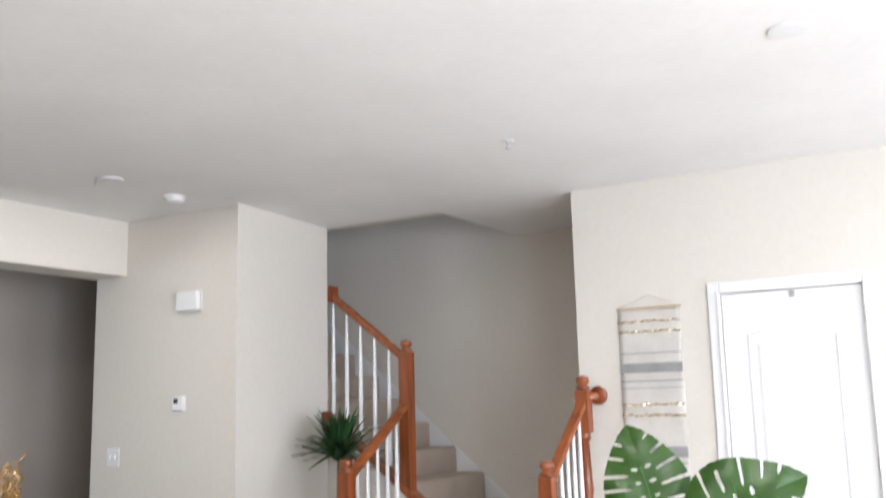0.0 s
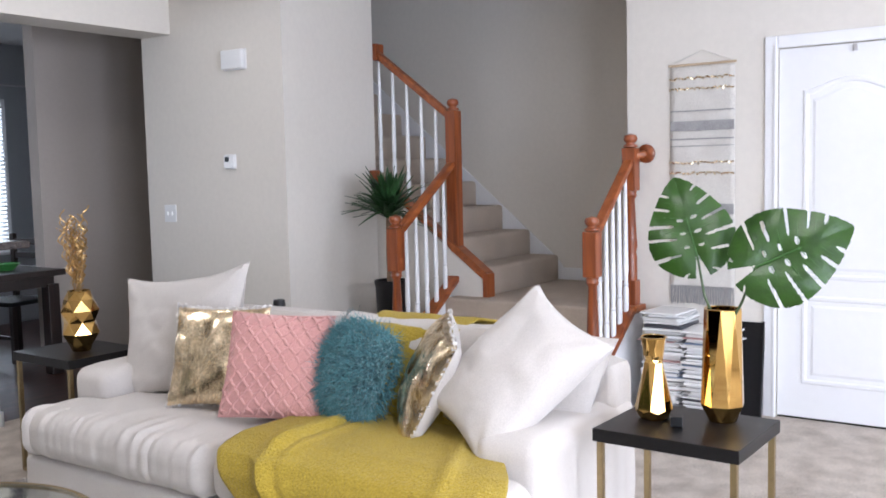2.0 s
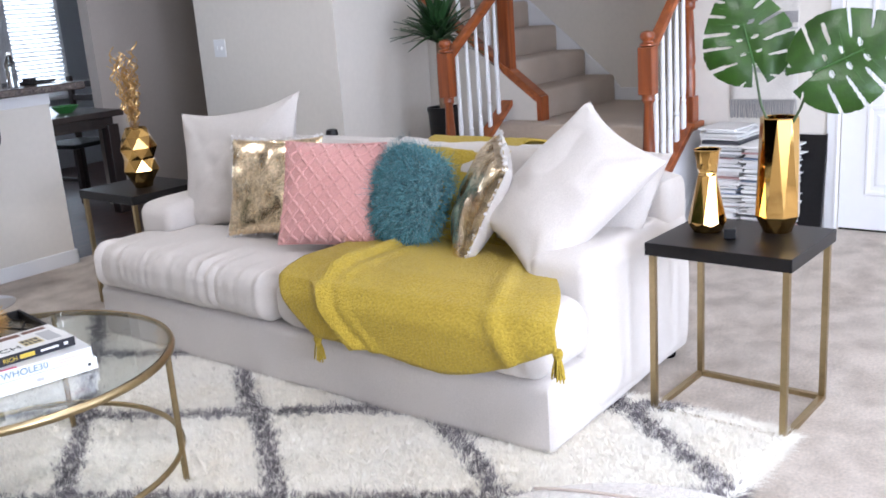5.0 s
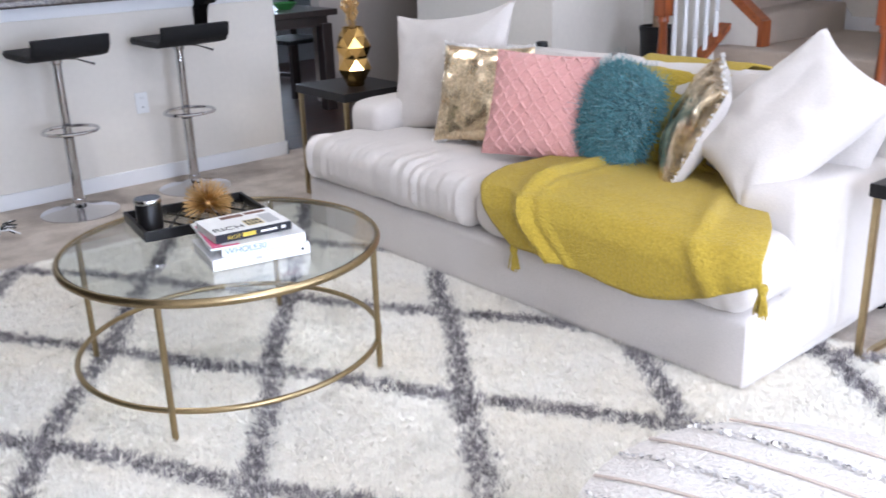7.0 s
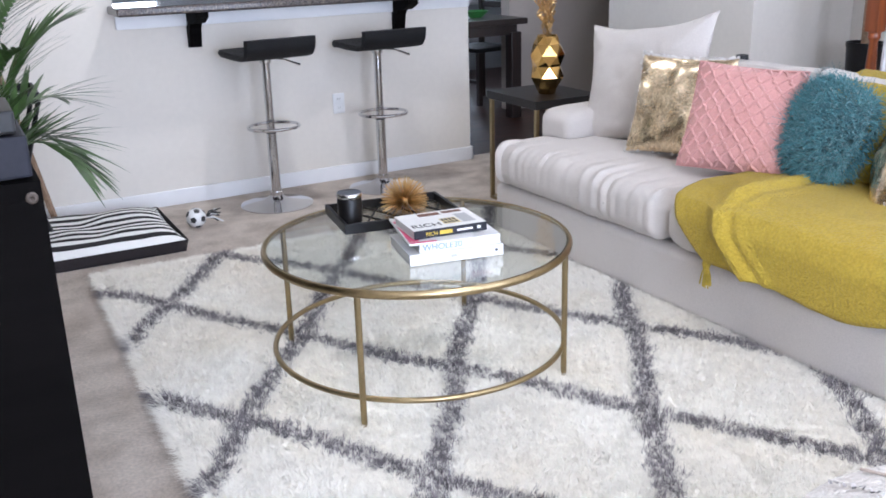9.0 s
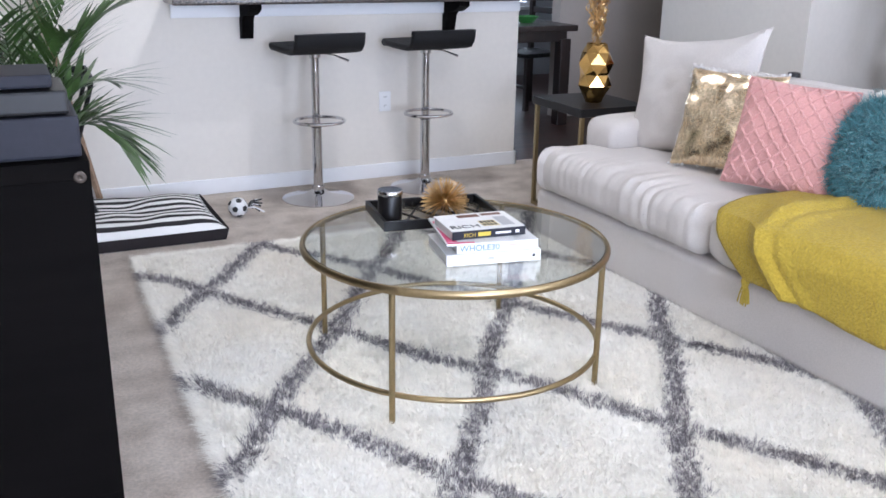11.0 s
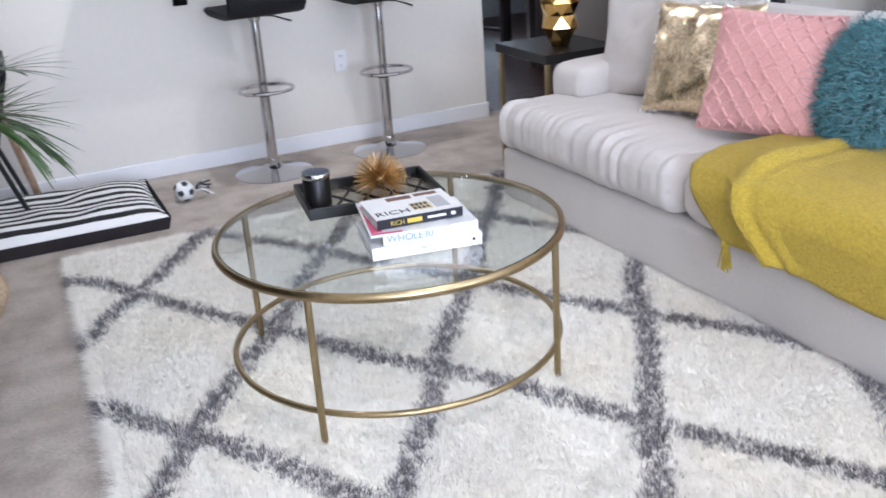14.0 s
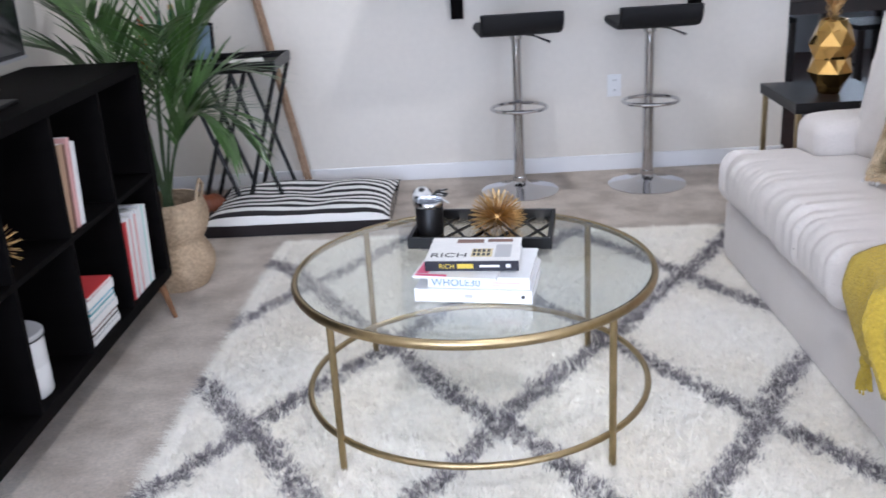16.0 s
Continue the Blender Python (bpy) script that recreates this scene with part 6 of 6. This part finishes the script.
palm = thing("palm_plant", pose(0.028, 4.47, 0.30), "potted palm with long arching green fronds", "plant")
rng = random.Random(5)
fronds = [(5, 76, 0.98, 0.66), (-22, 74, 0.92, 0.60), (30, 74, 1.02, 0.46), (-4, 82, 1.16, 0.30), (50, 80, 1.2, 0.26),
          (100, 75, 1.15, 0.40), (145, 76, 1.2, 0.30), (185, 80, 1.25, 0.28), (-100, 80, 1.15, 0.30), (-145, 76, 1.1, 0.34), (80, 84, 1.32, 0.20), (-60, 80, 1.12, 0.32)]
for az, el, ln, droop in fronds:
    a, e = radians(az), radians(el)
    d = Vector((math.cos(a), math.sin(a), 0))
    spine = []
    for j in range(15):
        f = j / 14
        out = ln * (math.cos(e) * f + 0.28 * f * f)
        upz = ln * (math.sin(e) * f - droop * f ** 2.6)
        spine.append(d * out * 0.66 + Vector((0, 0, upz)) + Vector((rng.uniform(-0.002, 0.002), rng.uniform(-0.002, 0.002), 0)))
    spine[0] = Vector((d.x * 0.02, d.y * 0.02, -0.005))
    part("stem", tube(spine, [0.006 - 0.005 * j / 14 for j in range(15)], 6), STEM, palm, "green palm stem", smooth=True)
    bm = bmesh.new()
    side = Vector((-d.y, d.x, 0))
    for j in range(19):
        f = 0.36 + 0.64 * j / 18
        q = f * 14
        i0 = min(13, int(q))
        p = spine[i0].lerp(spine[i0 + 1], q - i0)
        tan = (spine[i0 + 1] - spine[i0]).normalized()
        for s in (1, -1):
            L = 0.33 * math.sin(math.pi * (0.22 + 0.58 * (f - 0.36) / 0.64)) * rng.uniform(0.85, 1.1)
            way = (tan * (0.65 + 0.6 * f) + side * s * 0.85 + Vector((0, 0, rng.uniform(-0.05, 0.30)))).normalized()
            w = way.cross(Vector((0, 0, 1))).normalized() * 0.0088
            pr = []
            for k in range(5):
                g = k / 4
                c = p + way * L * g + Vector((0, 0, -0.16 * L * g * g))
                ww = w * (math.sin(math.pi * min(1.0, 0.3 + 0.7 * g)) + 0.03)
                pr.append((bm.verts.new(c - ww), bm.verts.new(c + ww)))
            for u, v in zip(pr, pr[1:]):
                bm.faces.new((u[0], u[1], v[1], v[0]))
    part("frond", bm, FROND, palm)

# ---- bar cart, strut, pumpkin ----
cart = thing("tray_table", pose(0.03, 5.50, 0, 0, 0, -2), "black folding tray table with crossed metal legs", "tray table")
part("table_tray", box(-0.36, -0.19, 0.705, 0.33, 0.19, 0.722, 0.004), BLACKTOP, cart)
bm = bmesh.new()
for x0, y0, x1, y1 in ((-0.36, -0.19, 0.33, -0.18), (-0.36, 0.18, 0.33, 0.19), (-0.36, -0.18, -0.35, 0.18), (0.32, -0.18, 0.33, 0.18)):
    box(x0, y0, 0.722, x1, y1, 0.755, 0.002, bm=bm)
part("rim", bm, BLACKTOP, cart)
for y in (-0.15, 0.15):
    for a, b in ((-0.12, 0.11), (0.11, -0.12), (0.105, 0.32), (0.32, 0.105)):
        part("leg", tube([(a, y, 0.705), (b, y, 0.0)], 0.011, 8), BLACKPLASTIC, cart, smooth=True)


def bottle(x, y, h, r, material, label, capm):
    b = thing("liquor_bottle", pose(x, y, 0.723), label, "bottle", "bottles on the tray table")
    part("bottle_body", lathe([(0.0, 0), (r, 0), (r, h * 0.58), (r * 0.42, h * 0.74), (r * 0.36, h * 0.95)], 20), material, b, smooth=True)
    part("stopper", lathe([(r * 0.42, h * 0.93), (r * 0.42, h), (0, h)], 14), capm, b)
    part("label_band", lathe([(r + 0.0006, h * 0.18), (r + 0.0006, h * 0.46)], 20), PAPER, b)
    return b


GREENG = mat("dark_green_glass", (0.02, 0.09, 0.04), 0.08, grain=0.05)
AMBER = mat("amber_liquor", (0.45, 0.07, 0.02), 0.08, grain=0.05)
bottle(-0.22, 5.53, 0.27, 0.034, GREENG, "dark green glass bottle on the tray table", INK)
bottle(-0.165, 5.57, 0.29, 0.034, GREENG, "tall green bottle on the tray table", GOLD_F)
bottle(-0.125, 5.48, 0.24, 0.030, AMBER, "red-orange liquor bottle on the tray table", INK)
bottle(-0.29, 5.47, 0.25, 0.032, AMBER, "amber liquor bottle on the tray table", REDP)
fr = thing("picture_frame", pose(-0.07, 5.62, 0.723, -10, 0, 0), "small black picture frame on the tray table", "picture frame")
bm = bmesh.new()
for x0, z0, x1, z1 in ((-0.075, 0, 0.075, 0.014), (-0.075, 0.176, 0.075, 0.19), (-0.075, 0.014, -0.061, 0.176), (0.061, 0.014, 0.075, 0.176)):
    box(x0, -0.008, z0, x1, 0.008, z1, 0.002, bm=bm)
part("frame", bm, BLACKPLASTIC, fr)
part("print", box(-0.061, -0.002, 0.014, 0.061, 0.004, 0.176), mat("blue_grey_print", (0.20, 0.28, 0.36), 0.3, grain=0.4, scale=12), fr)
tagged(part("napkin_pile", box(-0.08, -0.06, 0, 0.08, 0.06, 0.02, 0.004), PAPER, None, m=pose(0.19, 5.47, 0.723, 0, 0, 15)), "folded white napkins on the tray table", "napkins")
ws = thing("wooden_strut", pose(0, 0, 0), "brown wooden pole leaning in the corner", "pole")
part("pole", bar((0.385, 5.76, 0.02), (0.165, 5.838, 1.17), 0.05, 0.022, 0.004), BARK, ws)
pu = thing("pumpkin_ornament", pose(-0.055, 5.36, 0), "small brown ribbed pumpkin ornament on the carpet", "ornament")
bm = bmesh.new()
rr2 = []
for j in range(11):
    ph = math.pi * j / 10
    rr2.append([bm.verts.new((0.085 * math.sin(ph) * (1 + 0.07 * math.cos(8 * 2 * math.pi * k / 48)) * math.cos(2 * math.pi * k / 48), 0.085 * math.sin(ph) * (1 + 0.07 * math.cos(8 * 2 * math.pi * k / 48)) * math.sin(2 * math.pi * k / 48), 0.06 - 0.06 * math.cos(ph))) for k in range(48)])
for a, b in zip(rr2, rr2[1:]):
    for k in range(48):
        bm.faces.new((a[k], a[(k + 1) % 48], b[(k + 1) % 48], b[k]))
bmesh.ops.remove_doubles(bm, verts=bm.verts, dist=0.0005)
part("shell", bm, mat("russet_clay", (0.20, 0.055, 0.02), 0.5, grain=0.15, scale=30), pu, smooth=True)
part("stem", tube([(0, 0, 0.11), (0.006, 0, 0.135), (0.016, 0, 0.15)], [0.013, 0.009, 0.008], 8), BARK, pu, smooth=True)

# ---- dog bed and toy ----
STRIPE = bpy.data.materials.new("striped_canvas")
STRIPE.use_nodes = True
nt = STRIPE.node_tree
tc = nt.nodes.new("ShaderNodeTexCoord")
sx = nt.nodes.new("ShaderNodeSeparateXYZ")
nz = nt.nodes.new("ShaderNodeTexNoise")
nz.inputs["Scale"].default_value = 5
ad = nt.nodes.new("ShaderNodeMath")
ad.operation = "MULTIPLY_ADD"
ad.inputs[1].default_value = 0.02
fr1 = nt.nodes.new("ShaderNodeMath")
fr1.operation = "MULTIPLY"
fr1.inputs[1].default_value = 1 / 0.07
fr2 = nt.nodes.new("ShaderNodeMath")
fr2.operation = "FRACT"
cr = nt.nodes.new("ShaderNodeValToRGB")
cr.color_ramp.elements[0].position, cr.color_ramp.elements[0].color = 0.46, (0.016, 0.014, 0.015, 1)
cr.color_ramp.elements[1].position, cr.color_ramp.elements[1].color = 0.52, (0.80, 0.79, 0.77, 1)
nt.links.new(tc.outputs["Object"], sx.inputs[0])
nt.links.new(tc.outputs["Object"], nz.inputs["Vector"])
nt.links.new(nz.outputs[0], ad.inputs[0])
nt.links.new(sx.outputs["Y"], ad.inputs[2])
nt.links.new(ad.outputs[0], fr1.inputs[0])
nt.links.new(fr1.outputs[0], fr2.inputs[0])
nt.links.new(fr2.outputs[0], cr.inputs[0])
nt.links.new(cr.outputs[0], nt.nodes["Principled BSDF"].inputs["Base Color"])
nt.nodes["Principled BSDF"].inputs["Roughness"].default_value = 0.9
db = thing("pet_bed", pose(0.42, 5.34, 0.0, 0, 0, -1), "black and white striped pet cushion on the carpet", "pet bed")


def bed(u, v, side):
    x, y = 0.44 * u * (1 - 0.03 * (1 - v * v)), 0.33 * v * (1 - 0.03 * (1 - u * u))
    d = max(0.0, (1 - u ** 4) * (1 - v ** 4)) ** 0.62
    dent = 0.030 * math.exp(-((u * 1.4) ** 2 + (v * 1.3) ** 2))
    w = 0.016 * noise.noise(Vector((x * 6, y * 6, 2)))
    return (x, y, 0.055 + (0.072 * d - dent + w * d if side > 0 else -0.053 * d))


bm = grid_solid(bed, 30, 24)
part("cushion_top", bm, STRIPE, db, "striped canvas cover", smooth=True)
bm = bmesh.new()
ring_lo, ring_hi = [], []
for k in range(80):
    a = 2 * math.pi * k / 80
    c, s = math.cos(a), math.sin(a)
    q = max(abs(c), abs(s))
    u, v = c / q, s / q
    ring_lo.append(bm.verts.new((0.437 * u * 0.99, 0.327 * v * 0.99, 0.0)))
    ring_hi.append(bm.verts.new((0.446 * u, 0.336 * v, 0.058)))
for k in range(80):
    bm.faces.new((ring_lo[k], ring_lo[(k + 1) % 80], ring_hi[(k + 1) % 80], ring_hi[k]))
part("side_band", bm, mat("black_canvas_band", (0.022, 0.017, 0.018), 0.9, grain=0.15, scale=150), db, "black side band", smooth=True)
ball = thing("toy_football", pose(0.995, 5.36, 0.051) @ Matrix.Diagonal((1.18, 1.18, 1.18, 1)), "small white toy football with black patches and rope ends", "toy")
bm = bmesh.new()
bmesh.ops.create_icosphere(bm, subdivisions=3, radius=0.042)
part("ball_shell", bm, PLASTIC_W, ball, smooth=True)
ph = (1 + 5 ** 0.5) / 2
for v in [(0, s1, s2 * ph) for s1 in (1, -1) for s2 in (1, -1)] + [(s1, s2 * ph, 0) for s1 in (1, -1) for s2 in (1, -1)] + [(s2 * ph, 0, s1) for s1 in (1, -1) for s2 in (1, -1)]:
    d = Vector(v).normalized()
    part("patch", lathe([(0.0145, 0.0395), (0.0135, 0.0412), (0.0, 0.0425)], 5), INK, ball, "black patch", m=d.to_track_quat("Z", "Y").to_matrix().to_4x4())
rng = random.Random(3)
for k in range(16):
    o = Vector((0.04, 0, -0.005))
    e = o + Vector((rng.uniform(0.03, 0.075), rng.uniform(-0.035, 0.035), rng.uniform(-0.03, 0.035)))
    part("rope_end", tube([o, (o + e) / 2 + Vector((0, 0, 0.01)), e], 0.0035, 6), INK if k % 3 else PLASTIC_W, ball)

# ---- pouf near the camera ----
pf = thing("floor_pouf", pose(1.27, 1.36, 0.012), "round cream woven pouf with sequin rows and tan stitching", "pouf")
POUF = mat("cream_boucle", (0.67, 0.635, 0.595), 0.95, grain=0.14, scale=90, second=(0.62, 0.56, 0.51), big=6, mix=0.8, bump=1.0, bscale=130, sheen=0.3)
PR, PH = 0.46, 0.40


def pouf_z(r):
    return PH - 0.055 * (r / PR) ** 2.5


prof = [(0.0, 0.0), (0.36, 0.0), (0.42, 0.03), (0.46, 0.11), (0.465, 0.20), (0.45, 0.285), (0.42, PH - 0.048)] + [(PR * 0.88 * (1 - k / 8), pouf_z(PR * 0.88 * (1 - k / 8))) for k in range(1, 9)]
part("cover", lathe(prof[:-1] + [(0.0, PH)], 64), POUF, pf, smooth=True)
rng = random.Random(9)
for k, dx in enumerate((-0.30, -0.22, -0.13, -0.05, 0.04, 0.12, 0.20, 0.28)):
    half = math.sqrt(max(0.0, 0.41 ** 2 - dx * dx))
    pts = []
    for j in range(25):
        y = -half + 2 * half * j / 24
        x = dx + 0.012 * math.sin(3 * y + k)
        pts.append(Vector((x, y, pouf_z(math.hypot(x, y)) + 0.003)))
    rot = pose(0, 0, 0, 0, 0, 9)
    if k % 2:
        part("stitch_line", tube([rot @ p for p in pts], 0.0032, 6), mat("tan_yarn", (0.50, 0.42, 0.36), 0.9), pf, "tan stitched line")
    else:
        bm = bmesh.new()
        for p0, p1 in zip(pts, pts[1:]):
            for f in (0.05, 0.25, 0.45, 0.65, 0.85):
                b3 = lathe([(0.0048, 0), (0.0048, 0.0008)], 6)
                q = rot @ (p0.lerp(p1, f) + Vector((rng.uniform(-0.010, 0.010), 0, 0.003)))
                bmesh.ops.transform(b3, matrix=pose(q.x, q.y, q.z, rng.uniform(-45, 45), rng.uniform(-45, 45), 0), verts=b3.verts)
                merge(bm, b3)
        tagged(part("sequin_band", bm, mat("silver_sequin", (0.52, 0.50, 0.49), 0.38, 0.6, grain=0.1, scale=90, island=0.7), pf, "band of silver sequins"), kind="stuff")

# ---- dining area beyond the bar ----
ESP = wood("espresso_wood", (0.020, 0.009, 0.007), (0.009, 0.005, 0.004), 0.4, 2.5, (1, 1, 12))
dt = thing("dining_table", pose(3.55, 7.45, 0), "espresso wood dining table with thick posts", "table")
part("tabletop", box(-0.48, -0.60, 0.72, 0.48, 0.60, 0.765, 0.006), ESP, dt)
part("apron", box(-0.42, -0.54, 0.64, 0.42, 0.54, 0.72), ESP, dt)
for x in (-0.40, 0.40):
    for y in (-0.52, 0.52):
        part("leg", box(x - 0.045, y - 0.045, 0, x + 0.045, y + 0.045, 0.66, 0.006), ESP, dt)
dc = thing("dining_chair", pose(3.0, 7.75, 0, 0, 0, 90), "espresso wood dining chair with a slatted back", "chair", "dining chairs")
part("seat", box(-0.21, -0.21, 0.44, 0.21, 0.21, 0.475, 0.008), BLACKLEATHER, dc)
for x in (-0.19, 0.19):
    part("front_leg", box(x - 0.02, -0.20, 0, x + 0.02, -0.16, 0.44, 0.004), ESP, dc)
    part("back_post", box(x - 0.02, 0.17, 0, x + 0.02, 0.21, 0.98, 0.004), ESP, dc)
for k in range(4):
    part("back_slat", box(-0.17, 0.18, 0.56 + 0.11 * k, 0.17, 0.2, 0.61 + 0.11 * k, 0.003), ESP, dc)
part("stretcher", box(-0.17, -0.19, 0.18, 0.17, -0.17, 0.21, 0.003), ESP, dc)
for x, y, r in ((3.0, 7.2, 90), (3.55, 8.3, 0), (4.15, 7.75, -80)):
    copy_thing(dc, pose(x, y, 0, 0, 0, r))
bw = thing("green_bowl", pose(3.75, 7.15, 0.766), "shallow green bowl on the dining table", "bowl")
part("bowl", lathe([(0.0, 0.0), (0.05, 0.0), (0.10, 0.05), (0.095, 0.05), (0.05, 0.008), (0.0, 0.008)], 24), mat("green_glaze", (0.05, 0.22, 0.05), 0.3), bw, smooth=True)
w3 = thing("window_3", pose(0, 0, 0), "kitchen window with white slat blinds and sheer curtain", "window", kind="structure")
bm = bmesh.new()
for x in (4.55, 5.16):
    box(x, YN - 0.012, 0.72, x + 0.04, YN + 0.06, 2.2, bm=bm)
for zz in (0.72, 2.16):
    box(4.59, YN - 0.010, zz, 5.16, YN + 0.06, zz + 0.04, bm=bm)
part("window_frame", bm, PAINT_TRIM, w3)
for k in range(34):
    part("slat", box(-0.28, -0.02, -0.001, 0.28, 0.02, 0.001), PLASTIC_W, w3, m=pose(4.875, YN - 0.04, 0.80 + 0.04 * k, 35, 0, 0))
part("window_sill", box(4.50, YN - 0.05, 0.685, 5.25, YN, 0.718, 0.005), PAINT_TRIM, w3)
p = part("pane", box(4.58, YN + 0.08, 0.74, 5.17, YN + 0.086, 2.18), PANE, w3)
p.visible_shadow = False
# Added kitchen window, never in view, round the fill lamp.
w4 = thing("window_4", pose(0, 0, 0), "unseen white-framed kitchen window added to brighten the tray's reflection", "window", kind="structure")
bm = bmesh.new()
for x in (0.7, 1.28, 1.86):
    box(x, YN + 0.02, 1.05, x + 0.04, YN + 0.07, 2.2, bm=bm)
for zz in (1.05, 2.16):
    box(0.74, YN + 0.022, zz, 1.86, YN + 0.068, zz + 0.04, bm=bm)
part("window_frame", bm, PAINT_TRIM, w4)
p = part("pane", box(0.72, YN + 0.08, 1.07, 1.88, YN + 0.086, 2.18), PANE, w4)
p.visible_shadow = False
OUT = bpy.data.materials.new("daylight_backdrop")
OUT.use_nodes = True
OUT.node_tree.nodes["Principled BSDF"].inputs["Emission Color"].default_value = (0.86, 0.94, 1.0, 1)
OUT.node_tree.nodes["Principled BSDF"].inputs["Emission Strength"].default_value = 3.0
tagged(part("backdrop", box(-0.6, YN + 0.9, 0.0, 6.4, YN + 0.92, 3.2), OUT), "bright overcast daylight outside the window", "backdrop", kind="structure")
SHEER = mat("sheer_white_curtain", (0.80, 0.80, 0.80), 0.9, grain=0.05, scale=60)
bm = bmesh.new()
cr2 = []
for i in range(41):
    x = 4.42 + 0.20 * i / 40
    cr2.append([bm.verts.new((x, YN - 0.10 + 0.02 * math.sin(i * 1.3), zz)) for zz in (0.25, 2.32)])
for a, b in zip(cr2, cr2[1:]):
    bm.faces.new((a[0], b[0], b[1], a[1]))
cu = thing("curtain", pose(0, 0, 0), "sheer white curtain beside the kitchen window", "curtain")
part("cloth", bm, SHEER, cu, smooth=True).modifiers.new("thickness", "SOLIDIFY").thickness = 0.003
part("curtain_rod", tube([(4.3, YN - 0.09, 2.33), (5.4, YN - 0.09, 2.33)], 0.01, 8), SATIN, cu)
